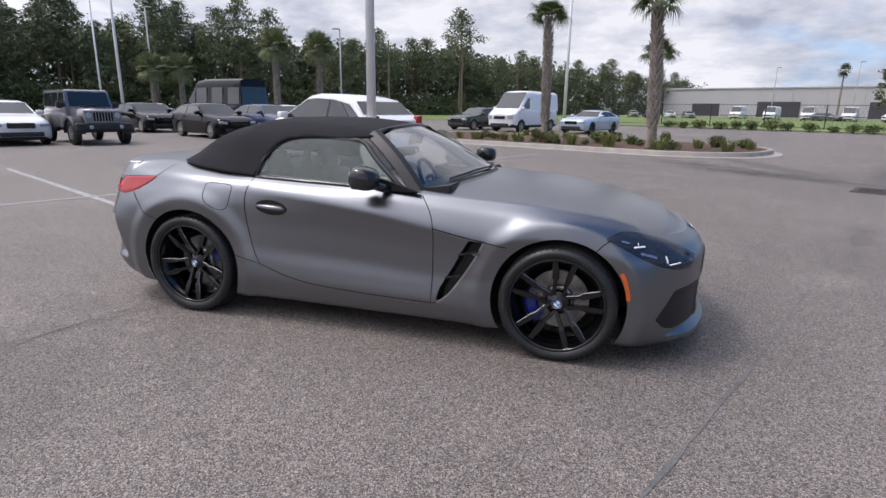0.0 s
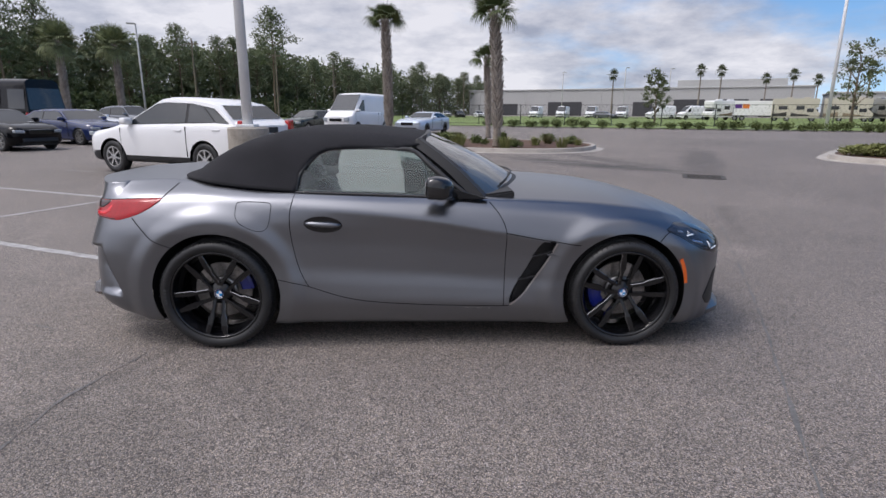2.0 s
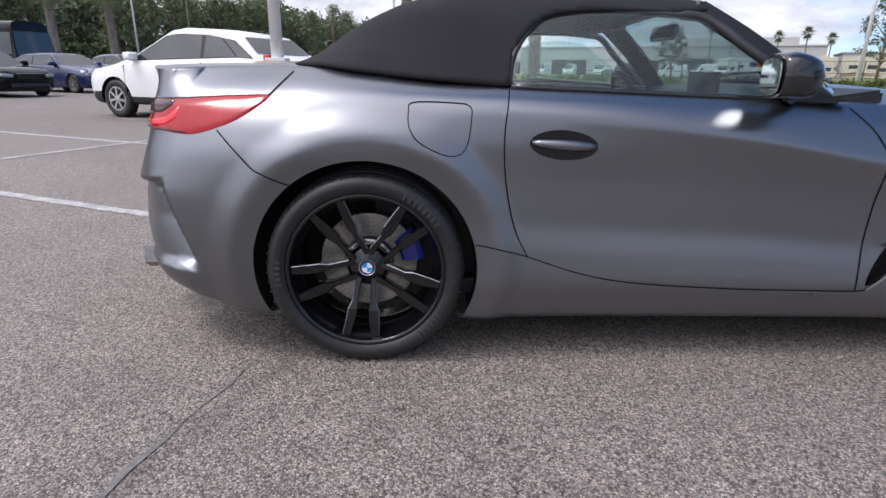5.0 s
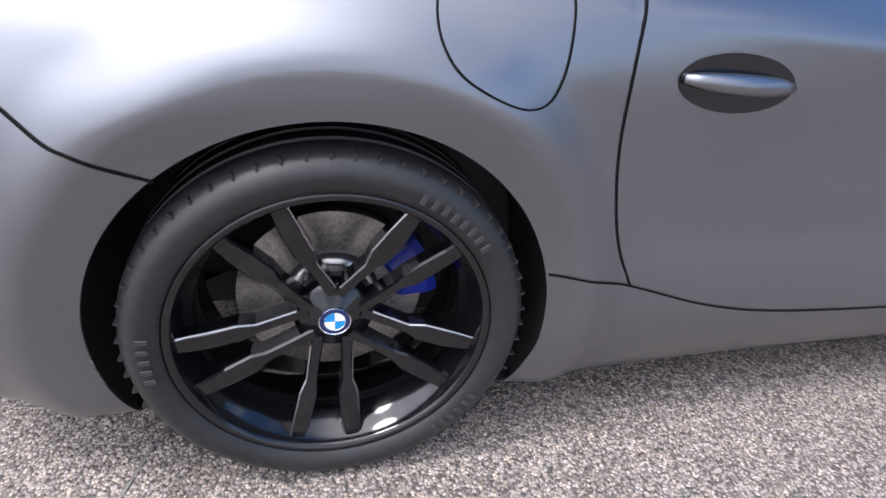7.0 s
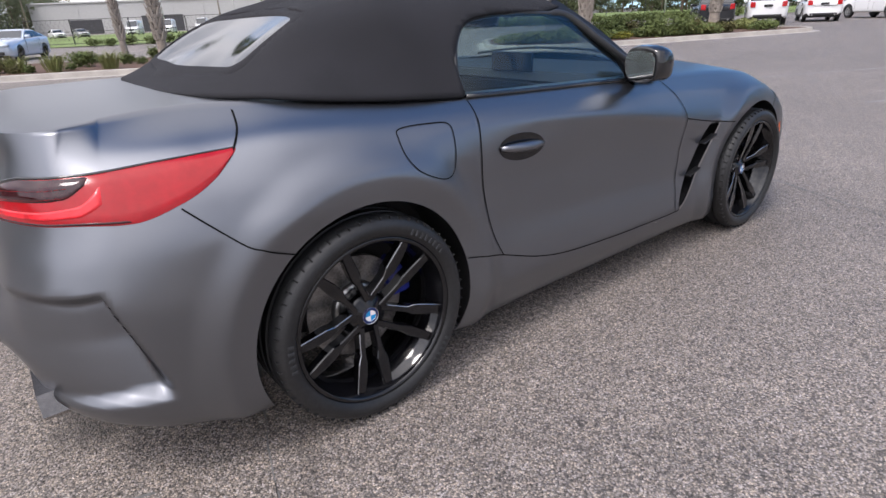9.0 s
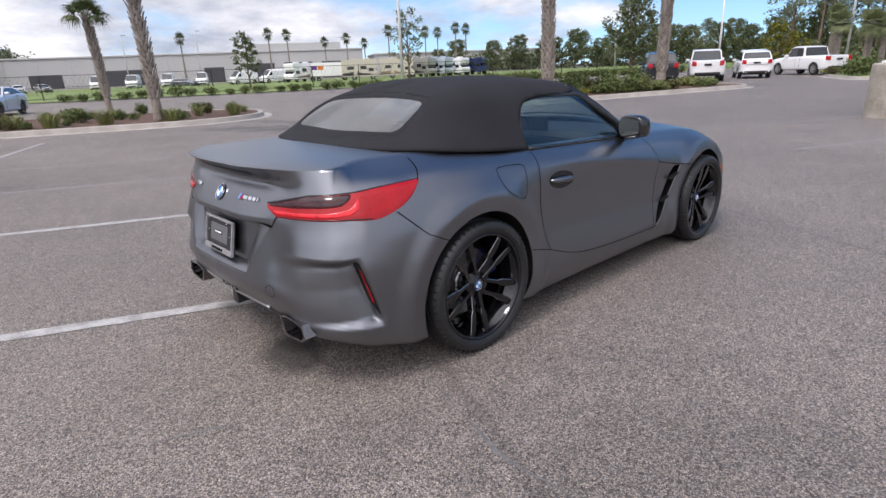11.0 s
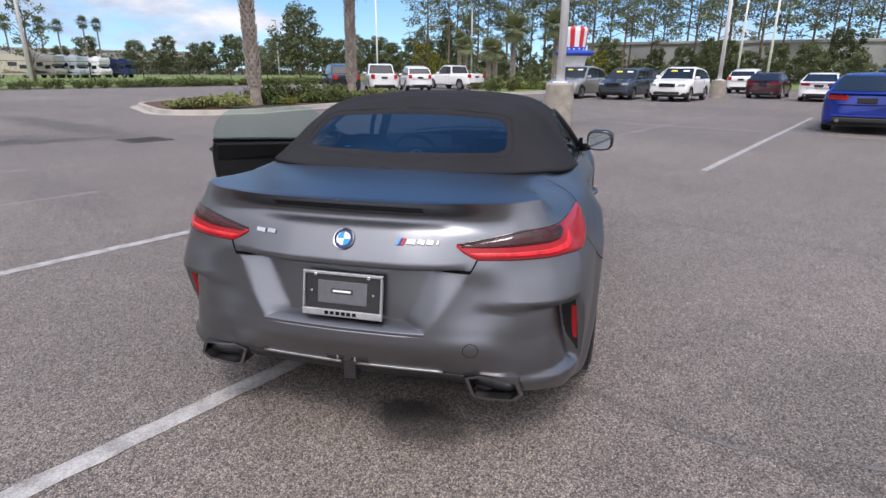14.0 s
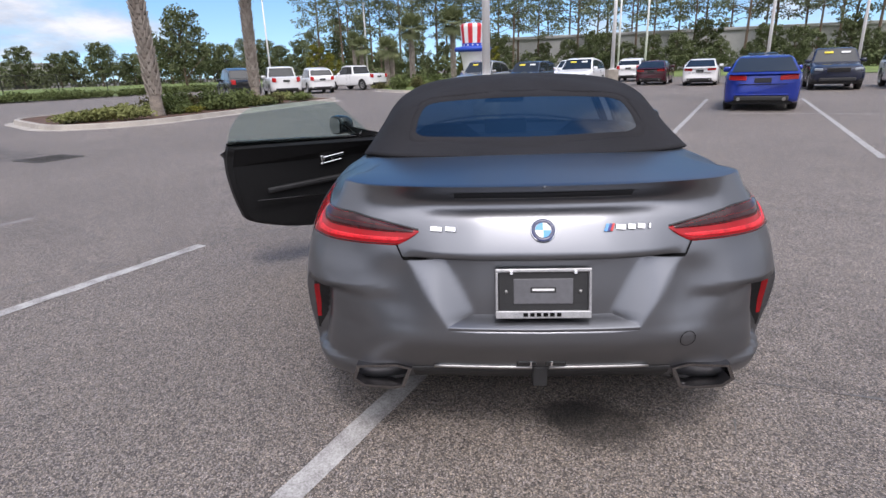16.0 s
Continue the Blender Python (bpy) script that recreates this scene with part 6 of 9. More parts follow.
on_plate("blank_plate", (-0.006, -0.098, -0.036), (0.0, 0.098, 0.05), GREY_PLATE, holder, 0.003)
on_plate("pressed_slot", (-0.009, -0.042, 0.004), (-0.005, 0.042, 0.022), BLACK_PLASTIC, holder, 0.002)
on_plate("pressed_slot", (-0.011, -0.036, 0.009), (-0.008, 0.036, 0.017), CLOUDY, holder, 0.002)
for k in range(6):
    y = 0.066 - 0.022 * k
    on_plate("frame_bar", (-0.0125, y - 0.015, -0.077), (-0.0095, y, -0.064), SEAM, holder, 0.001)
for y in (-0.105, 0.105):
    on_plate("frame_screw", (-0.0125, y - 0.006, 0.066), (-0.0095, y + 0.006, 0.078), CHROME, holder, 0.003)
for y in (-0.122, 0.122):
    on_plate("frame_screw", (-0.008, y - 0.005, 0.002), (-0.0015, y + 0.005, 0.012), STEEL, holder, 0.003)


def tail_frame(y, z):
    p = Vector((skin_x(y, z), y, z))
    q = Vector((skin_x(y, z + 0.03), y, z + 0.03))
    s = Vector((skin_x(y + 0.03, z), y + 0.03, z))
    up, right = (q - p).normalized(), (p - s).normalized()
    n = right.cross(up).normalized()
    return Matrix.Translation(p + n * 0.003) @ Matrix((right, up, n)).transposed().to_4x4()


roundel(roadster, tail_frame(0, 0.842), 0.041)


def badge_strokes(y0, z0, strokes, mat_of):
    """Plain bright bars standing in for a badge."""
    for k, (x, z, w, h, tilt) in enumerate(strokes):
        bm = bmesh.new()
        add_box(bm, (-w / 2, -h / 2, 0), (w / 2, h / 2, 0.003), 0.0008, tail_frame(y0 - x, z0 + z) @ Matrix.Rotation(radians(tilt), 4, "Z"), 1)
        part("badge_bar", clean(bm), mat_of(k), roadster)


badge_strokes(0.372, 0.845, [(0.020, 0, 0.040, 0.017, -4), (0.068, 0, 0.036, 0.017, -4)], lambda k: CHROME)
TRI = [material("stripe_light_blue", (0.10, 0.33, 0.7), rough=0.3), material("stripe_navy", (0.02, 0.03, 0.2), rough=0.3), material("stripe_red", (0.6, 0.02, 0.02), rough=0.3)]
badge_strokes(-0.198, 0.845, [(0.008, 0, 0.010, 0.028, -22), (0.018, 0, 0.008, 0.028, -22), (0.027, 0, 0.008, 0.028, -22), (0.054, 0, 0.032, 0.018, -6), (0.090, 0, 0.026, 0.018, -6), (0.122, 0, 0.026, 0.018, -6), (0.150, 0, 0.007, 0.018, -12)],
              lambda k: TRI[k] if k < 3 else CHROME)
vs, fs = [], []
for i, y in enumerate(np.linspace(-0.29, 0.29, 30)):
    for z in (0.944, 0.955, 0.966):
        vs.append((skin_x(y, z) - 0.003, y, z))
    if i:
        for k in range(2):
            fs.append((3 * i - 3 + k, 3 * i - 2 + k, 3 * i + 1 + k, 3 * i + k))
part("brake_light_slot", mesh_from("brake_light_slot", vs, fs), VENT_DARK, roadster, "dark high brake light slot")
vs, fs = ribbon([(-0.29, 0.9415), (0.29, 0.9415)], 0.003, mapper=tail_map)
part("slot_edge", mesh_from("slot_edge", vs, fs), STEEL, roadster)

DARK_CHROME = material("dark_chrome", (0.22, 0.21, 0.21), rough=0.2, metal=1.0)
for sd in (-1, 1):
    out = [(0.640, 0.352), (0.520, 0.356), (0.475, 0.340), (0.500, 0.272), (0.530, 0.266), (0.625, 0.274), (0.655, 0.300)]
    inn = [(0.630, 0.344), (0.524, 0.348), (0.487, 0.337), (0.508, 0.280), (0.534, 0.275), (0.620, 0.283), (0.644, 0.304)]
    out, inn = ([(0.568 + (y - 0.565) * 1.22, 0.312 + (z - 0.312) * 1.12) for y, z in loop] for loop in (out, inn))
    bm = bmesh.new()
    a = [bm.verts.new((-0.862, sd * y, z - 0.012)) for y, z in out]
    b = [bm.verts.new((-0.70, sd * y, z - 0.012)) for y, z in out]
    c = [bm.verts.new((-0.862, sd * y, z - 0.012)) for y, z in inn]
    d = [bm.verts.new((-0.78, sd * y, z - 0.012)) for y, z in inn]
    n = len(out)
    for i in range(n):
        j = (i + 1) % n
        for p, q in ((a, b), (a, c), (c, d)):
            bm.faces.new((p[i], p[j], q[j], q[i]))
    bm.faces.new(d)
    part("exhaust_tip", clean(bm), DARK_CHROME, roadster, "dark chrome trapezoid exhaust tip")
    bm = bmesh.new()
    add_prism(bm, [(y + (y - 0.565) * 0.12, z + (z - 0.31) * 0.10) for y, z in out], 0, 0.15, "x")
    for v in bm.verts:
        v.co = Vector((v.co.x - 0.795, v.co.y * sd, v.co.z))
    part("exhaust_surround", clean(bm), BLACK_GLOSS, roadster)
    bm = bmesh.new()
    pts = [(skin_x(y, 0.345) - 0.005, sd * y, 0.347) for y in np.linspace(0.03, 0.375, 12)]
    add_tube(bm, pts, 0.007, 8)
    part("diffuser_strip", clean(bm), STEEL, roadster, "bright lower bumper strip", smooth=True)
bm = bmesh.new()
rows = []
for y in np.linspace(-0.455, 0.455, 33):
    rows.append([bm.verts.new((skin_x(y, z) + dx, y, z)) for z, dx in ((0.338, -0.001), (0.335, -0.006), (0.300, -0.006), (0.262, -0.004), (0.228, 0.03), (0.222, 0.2))])
for a, b in zip(rows, rows[1:]):
    for k in range(5):
        bm.faces.new((a[k], a[k + 1], b[k + 1], b[k]))
part("diffuser", clean(bm), BLACK_PLASTIC, roadster, "black plastic rear diffuser", smooth=True)
bm = bmesh.new()
add_box(bm, (skin_x(0, 0.33) - 0.012, -0.026, 0.268), (skin_x(0, 0.33) + 0.10, 0.026, 0.345), 0.006)
part("diffuser_fin", clean(bm), BLACK_PLASTIC, roadster)
for y in (-0.05, 0.05):
    bm = bmesh.new()
    add_box(bm, (skin_x(y, 0.372) - 0.006, y - 0.035, 0.362), (skin_x(y, 0.372) + 0.02, y + 0.035, 0.380), 0.003)
    part("plate_lamp", clean(bm), BLACK_GLOSS, roadster)
    bm = bmesh.new()
    add_box(bm, (skin_x(y, 0.372) - 0.009, y * 0.72 - 0.003, 0.362), (skin_x(y, 0.372) + 0.01, y * 0.72 + 0.003, 0.382), 0.001)
    part("tow_mark", clean(bm), CHROME, roadster)
circle = [(-0.485 + 0.027 * math.cos(a), 0.468 + 0.027 * math.sin(a)) for a in np.linspace(0, 2 * math.pi, 25)]
vs, fs = ribbon(circle, 0.0022, lift=0.0015, mapper=tail_map)
part("tow_cover", mesh_from("tow_cover", vs, fs), SEAM, roadster)

# ---------------------------------------------------------------- nose
for sd in (-1, 1):
    vs, fs = skin_patch(nose_line((3.000, .815, .276), (3.049, .772, .226), (3.106, .711, .207), (3.172, .600, .212), (3.245, .430, .215)),
                        nose_line((3.000, .815, .280), (3.049, .772, .352), (3.101, .717, .432), (3.175, .600, .440), (3.245, .430, .440)), 0.004, 8, 40, sd)
    part("front_intake", mesh_from("front_intake", vs, fs), VENT_DARK, roadster, "black corner air intake")


def nose_patch(name, y0, y1, lo, hi, mat, label, lift=0.005):
    for sd in (-1, 1):
        vs, fs = [], []
        ys = np.linspace(y0, y1, 16)
        for i, y in enumerate(ys):
            for k in range(7):
                z = lo(y) + (hi(y) - lo(y)) * k / 6
                vs.append((skin_x(y, z, False) + lift, sd * y, z))
            if i:
                for k in range(6):
                    fs.append((7 * i - 7 + k, 7 * i - 6 + k, 7 * i + 1 + k, 7 * i + k))
        part(name, mesh_from(name, vs, fs), mat, roadster, label)


nose_patch("kidney_grille", 0.03, 0.40, lambda y: 0.44, lambda y: 0.585 - 0.05 * ((y - 0.2) / 0.2) ** 2, BLACK_GLOSS, "black mesh grille half")
nose_patch("lower_grille", 0.0, 0.42, lambda y: 0.20, lambda y: 0.36, BLACK_PLASTIC, "black lower air intake")
roundel(roadster, Matrix.Translation((skin_x(0, 0.655, False) + 0.002, 0, 0.655)) @ Matrix.Rotation(radians(50), 4, "Y") @ Matrix.Rotation(radians(90), 4, "Z"), 0.041)

# the thin lip under the nose
bm = bmesh.new()
rows = []
arcs = np.linspace(arc_x(3.07), COLS[-1], 40)
for sd, seq in ((-1, arcs), (1, arcs[::-1][1:])):
    for a in seq:
        k = min(1.0, (a - arcs[0]) / 0.16)
        rows.append([bm.verts.new((x, y * sd, z)) for x, y, z in (skin_at(a, 0.175 + 0.032 * k, 0.0), skin_at(a, 0.168, 0.002 + 0.034 * k), skin_at(a, 0.140, 0.002 + 0.038 * k), skin_at(a, 0.120, -0.02))])
for a, b in zip(rows, rows[1:]):
    for k in range(3):
        bm.faces.new((a[k], a[k + 1], b[k + 1], b[k]))
shaded(part("front_splitter", clean(bm), PAINT, roadster, "thin grey lip under nose"), 30)

# ---------------------------------------------------------------- cabin
bm = bmesh.new()
add_box(bm, (0.30, -0.78, 0.20), (1.95, 0.78, 0.26), 0.01)
part("cabin_floor", clean(bm), BLACK_PLASTIC, roadster)
bm = bmesh.new()
add_prism(bm, [(0.02, 0.22), (0.40, 0.22), (0.30, 0.93), (0.02, 0.95)], -0.70, 0.70, "y")
part("rear_bulkhead", clean(bm), LEATHER, roadster)
bm = bmesh.new()
add_prism(bm, [(1.50, 0.80), (1.46, 0.86), (1.52, 0.905), (1.80, 0.945), (1.80, 0.5), (1.60, 0.45), (1.52, 0.62)], -0.74, 0.74, "y")
bmesh.ops.bevel(bm, geom=bm.edges[:], offset=0.012, segments=2, affect="EDGES")
part("dashboard", clean(bm), LEATHER, roadster)
bm = bmesh.new()
add_prism(bm, [(0.40, 0.26), (1.60, 0.26), (1.60, 0.55), (0.40, 0.50)], -0.11, 0.11, "y")
part("centre_tunnel", clean(bm), LEATHER, roadster)
for y in (-0.37, 0.37):
    bm = bmesh.new()
    add_box(bm, (-0.27, -0.25, 0.0), (0.30, 0.25, 0.17), 0.05, Matrix.Translation((0.85, y, 0.30)) @ Matrix.Rotation(radians(-6), 4, "Y"), 3)
    seat = part("seat", clean(bm), LEATHER, roadster, "black leather sports seat", smooth=True)
    bm = bmesh.new()
    add_box(bm, (-0.07, -0.25, 0.0), (0.09, 0.25, 0.50), 0.055, Matrix.Translation((0.60, y, 0.42)) @ Matrix.Rotation(radians(-22), 4, "Y"), 3, (0.1, 0.30))
    part("backrest", clean(bm), LEATHER, seat, smooth=True)
    bm = bmesh.new()
    add_box(bm, (-0.05, -0.13, 0.0), (0.05, 0.13, 0.20), 0.045, Matrix.Translation((0.405, y, 0.89)) @ Matrix.Rotation(radians(-14), 4, "Y"), 3, (0.1, 0.15))
    part("headrest", clean(bm), LEATHER, seat, smooth=True)
    bm = bmesh.new()
    add_tube(bm, [(0.27, y - 0.17, 0.9), (0.27, y - 0.16, 1.01), (0.27, y - 0.10, 1.06), (0.27, y + 0.10, 1.06), (0.27, y + 0.16, 1.01), (0.27, y + 0.17, 0.9)], 0.028, 8)
    part("roll_hoop", clean(bm), CANVAS, roadster, smooth=True)
bm = bmesh.new()
m = Matrix.Translation((1.30, 0.37, 0.82)) @ Matrix.Rotation(radians(64), 4, "Y")
ring = [(0.185 * math.cos(a), 0.185 * math.sin(a), 0) for a in np.linspace(0, 2 * math.pi, 33)]
add_tube(bm, [m @ Vector(p) for p in ring], 0.016, 8, False)
wheel_ob = part("steering_wheel", clean(bm), LEATHER, roadster, smooth=True)
bm = bmesh.new()
for a in (0, 180, 270):
    add_box(bm, (0.0, -0.022, -0.008), (0.18, 0.022, 0.008), 0.004, m @ Matrix.Rotation(radians(a + 90), 4, "Z"))
add_lathe(bm, [(0.001, -0.03), (0.05, -0.028), (0.062, 0.0), (0.05, 0.03)], "z", n=20)
for v in bm.verts[-80:]:
    v.co = m @ v.co
part("steering_boss", clean(bm), STEEL, wheel_ob)
bm = bmesh.new()
add_box(bm, (-0.012, -0.13, -0.035), (0.012, 0.13, 0.035), 0.012, Matrix.Translation((1.30, 0.02, 1.165)) @ Matrix.Rotation(radians(12), 4, "Y"), 3)
part("rear_view_mirror", clean(bm), BLACK_GLOSS, roadster, smooth=True)
bm = bmesh.new()
add_box(bm, (1.50, -0.15, 0.90), (1.515, 0.15, 1.0), 0.006)
part("display_screen", clean(bm), BLACK_GLOSS, roadster)

# ---------------------------------------------------------------- parked vehicles
PAINTS = {}


def car_paint(name, col, metal=0.0, rough=0.22, coat=0.3, spec=0.5):
    if name not in PAINTS:
        PAINTS[name] = material(name, col, rough=rough, metal=metal, vary=0.04, scale=1, fine=300, coat=coat, spec=spec)
    return PAINTS[name]


WHITE = car_paint("white_car_paint", (0.78, 0.78, 0.78))
BLACKP = car_paint("black_car_paint", (0.004, 0.004, 0.005), rough=0.1, coat=0.0, spec=0.2)
GREYP = car_paint("grey_car_paint", (0.16, 0.17, 0.19), 0.5)
SILVERP = car_paint("silver_car_paint", (0.48, 0.47, 0.44), 0.6)
NAVYP = car_paint("navy_car_paint", (0.014, 0.025, 0.09))
BLUEP = car_paint("bright_blue_car_paint", (0.014, 0.035, 0.27), 0.3, 0.15)
MAROONP = car_paint("maroon_car_paint", (0.055, 0.012, 0.018))
SKYP = car_paint("pale_silver_blue_paint", (0.52, 0.58, 0.66), 0.4)
BEIGEP = car_paint("beige_camper_paint", (0.52, 0.48, 0.40))
HEAD = material("clear_lamp", (0.30, 0.33, 0.36), rough=0.1, vary=0.15, scale=20, coat=0.8)
TAILR = material("tail_lamp_red", (0.45, 0.01, 0.012), rough=0.15, vary=0.1, coat=0.6)
ALLOY = material("silver_alloy", (0.55, 0.55, 0.55), rough=0.3, metal=0.9, vary=0.08)
STICKER = material("yellow_sticker", (0.75, 0.6, 0.05), rough=0.6)
PAPER = material("white_sticker", (0.8, 0.8, 0.78), rough=0.6)


def rim_mesh(r, spokes=7):
    bm = bmesh.new()
    add_lathe(bm, [(r, 0.0), (r * 0.9, 0.0), (r * 0.86, 0.05), (r * 0.86, 0.12)], n=24)
    for k in range(spokes):
        m = Matrix.Rotation(2 * math.pi * k / spokes, 4, "Y")
        add_box(bm, (-r * 0.09, 0.0, r * 0.1), (r * 0.09, 0.03, r * 0.92), 0, m)
    add_lathe(bm, [(0.005, -0.006), (r * 0.22, 0.0), (r * 0.24, 0.04)], n=12)
    clean(bm)
    me = bpy.data.meshes.new("rim")
    bm.to_mesh(me)
    bm.free()
    return me


def tyre_mesh(R, r, w):
    bm = bmesh.new()
    add_lathe(bm, [(r, 0.02), (r + 0.01, 0.0), (R - 0.03, -0.004), (R, 0.025), (R, w - 0.025), (R - 0.03, w), (r, w - 0.02), (0.02, w - 0.03), (0.02, 0.09), (r, 0.09)], n=28)
    clean(bm)
    me = bpy.data.meshes.new("tyre")
    bm.to_mesh(me)
    bm.free()
    me.polygons.foreach_set("use_smooth", [True] * len(me.polygons))
    return me


WHEELS = {}


def add_wheels(car, axles, half, R, r, alloy):
    key = (R, r)
    if key not in WHEELS:
        WHEELS[key] = (rim_mesh(r), tyre_mesh(R, r, 0.22))
    for ax in axles:
        for s in (-1, 1):
            t = part("wheel", WHEELS[key][1].copy(), RUBBER, car)
            t.matrix_basis = Matrix.Translation((ax, s * half, R)) @ (Matrix.Rotation(math.pi, 4, "Z") if s > 0 else Matrix())
            rm = WHEELS[key][0].copy()
            o = part("rim", rm, alloy, t)


def vehicle(name, label, paint, m, L=4.7, W=1.82, H=1.45, wb=2.8, front=0.9, R=0.33, r=0.23, hood=0.98, cowl=1.02, deck=1.08, nose=0.72, tail=0.95, screen=(0.62, 1.30), back=(3.05, 3.95),
            roof_k=0.72, belt=None, sill=0.22, trim=None, alloy=None, kind="sedan", lamp_z=0.66, tail_z=0.86, category="car", grille=BLACK_GLOSS, stickers=False, panes=False, group="parked vehicles"):
    """A parked car, nose to +x, built about its middle. screen: where the windscreen begins and ends behind the front axle; back: where the rear window begins and ends."""
    car = thing(name, m, label, category, group)
    x0 = L / 2 - front                      # front axle
    axles = (x0, x0 - wb)
    half = W / 2
    xs = np.linspace(-L / 2, L / 2, 72)
    X = lambda d: x0 - d
    sx, sx2, bx, bx2 = X(screen[0]), X(screen[1]), X(back[0]), X(back[1])
    zt = spline([(-L / 2, tail), (-L / 2 + 0.10, deck - 0.04), (max(min(bx2, -L / 2 + 0.5), -L / 2 + 0.22), deck), (sx, cowl), (sx + 0.3, hood), (L / 2 - 0.45, hood - 0.08), (L / 2 - 0.12, nose + 0.08), (L / 2, nose)] if kind != "box" else
                [(-L / 2, deck), (sx, cowl), (L / 2 - 0.2, hood), (L / 2, nose)], xs)
    belt_z = lambda x: np.interp(x, (-L / 2, bx, sx, L / 2), (deck - 0.10, deck - 0.06, cowl - 0.07, nose - 0.06))
    rows = 16
    grid = np.zeros((len(xs), rows, 3))
    for i, x in enumerate(xs):
        e = abs(x) / (L / 2)
        w = half * (1 - 0.20 * max(0, (e - 0.80) / 0.20) ** 2.2)
        z0 = sill + (0.10 * max(0, (e - 0.86) / 0.14))
        bz = min(belt_z(x), zt[i] - 0.03)
        prof = spline([(0, (w * 0.86, z0 - 0.03)), (1, (w * 0.955, z0)), (2, (w * 0.985, z0 + 0.12)), (3, (w, (z0 + bz) * 0.5)), (4, (w * 0.99, bz - 0.10)), (5, (w * 0.945, bz)), (6, (w * 0.78, zt[i] - 0.012)), (7, (0, zt[i]))], np.concatenate([np.linspace(0, 6, rows - 3), [6.3, 6.65, 7]]))
        bow = -0.10 * max(0, (e - 0.9) / 0.1)
        for j, (y, z) in enumerate(prof):
            px = x
            if e > 0.93:
                px = math.copysign(L / 2 * 0.93 + (abs(x) - L / 2 * 0.93) * (1 - 0.55 * (y / half) ** 2), x)
            grid[i, j] = (px, y, z)
    aR = R + 0.055
    gone = {}
    cen = (grid[:-1, :-1] + grid[1:, :-1] + grid[1:, 1:] + grid[:-1, 1:]) / 4
    dead = np.zeros(cen.shape[:2], bool)
    for ax in axles:
        dead |= (np.hypot(cen[..., 0] - ax, cen[..., 2] - R) < aR) & (cen[..., 1] > half * 0.7)
    for i in range(1, len(xs) - 1):
        for j in range(0, rows - 1):
            d = dead[i - 1:i + 1, max(j - 1, 0):j + 1]
            if d.any() and not d.all():
                x, y, z = grid[i, j]
                ax = min(axles, key=lambda a: abs(x - a))
                rr = math.hypot(x - ax, z - R)
                if rr > 0.05:
                    grid[i, j, 0], grid[i, j, 2] = ax + (x - ax) * aR / rr, R + (z - R) * aR / rr
    vs, fs, low = [], [], []
    for s in (1, -1):
        o = len(vs)
        vs += [tuple(p * (1, s, 1)) for p in grid.reshape(-1, 3)]
        for i in range(len(xs) - 1):
            for j in range(rows - 1):
                if dead[i, j]:
                    continue
                q = (o + i * rows + j, o + (i + 1) * rows + j, o + (i + 1) * rows + j + 1, o + i * rows + j + 1)
                q = q if s < 0 else q[::-1]
                fs.append(q)
                low.append(trim is not None and cen[i, j, 2] < sill + 0.17)
    # nose and tail faces
    for end in (0, len(xs) - 1):
        a = [end * rows + j for j in range(rows)]
        b = [len(xs) * rows + end * rows + j for j in range(rows)]
        fs.append(tuple(a + b[::-1]) if end else tuple((a + b[::-1])[::-1]))
        low.append(False)
    me = mesh_from("body", vs, fs)
    me.materials.append(paint)
    if trim is not None:
        me.materials.append(trim)
        me.polygons.foreach_set("material_index", [int(k) for k in low])
    body = shaded(part("body", me, None, car), 50)
    bm = bmesh.new()
    add_box(bm, (-L / 2 + 0.25, -half * 0.8, sill - 0.04), (L / 2 - 0.25, half * 0.8, sill + 0.55))
    part("underbody", clean(bm), BLACK_PLASTIC, car)
    # cabin
    wb_, wr = half * 0.93, half * roof_k
    bz0, bz1 = belt_z(bx2) - 0.02, belt_z(sx) - 0.02
    drop = 0.10 if kind == "suv" else 0.0
    st = [(bx2, bz0, 0.0), (bx, H - 0.05 - drop, 0.88), (bx * 0.8 + sx2 * 0.2, H - 0.02 - drop * 0.6, 1.0), (bx * 0.6 + sx2 * 0.4, H - 0.008 - drop * 0.25, 1.0), (sx2 * 0.8 + bx * 0.2, H, 1.0), (sx2, H - 0.045, 0.90), (sx, bz1, 0.0)]
    bm = bmesh.new()
    prev = None
    for x, z, k in st:
        zb = belt_z(x) - 0.02
        yr = wb_ + (wr - wb_) * min(1.0, (z - zb) / max(0.05, H - zb))
        ring = [bm.verts.new((x, -wb_, zb)), bm.verts.new((x, -yr - 0.0, z - 0.05 * k)), bm.verts.new((x, -yr + 0.10 * k, z)), bm.verts.new((x, 0, z + 0.012 * k)), bm.verts.new((x, yr - 0.10 * k, z)), bm.verts.new((x, yr, z - 0.05 * k)), bm.verts.new((x, wb_, zb))]
        if kind == "van":
            for v in ring:
                bm.verts.remove(v)
            half_ring = [(wb_, zb), (yr, z - 0.36 * k), (yr - 0.03 * k, z - 0.20 * k), (yr - 0.10 * k, z - 0.09 * k), (yr - 0.22 * k, z - 0.025 * k), (yr - 0.40 * k, z), (0, z + 0.012 * k)]
            ring = [bm.verts.new((x, -y, h)) for y, h in half_ring] + [bm.verts.new((x, y, h)) for y, h in half_ring[-2::-1]]
        if prev:
            for q in range(len(ring) - 1):
                bm.faces.new((prev[q], ring[q], ring[q + 1], prev[q + 1]))
        prev = ring
    bmesh.ops.remove_doubles(bm, verts=bm.verts, dist=0.002)
    cab = part("cabin", clean(bm), paint, car)
    shaded(cab, 45 if kind == "van" else 28)

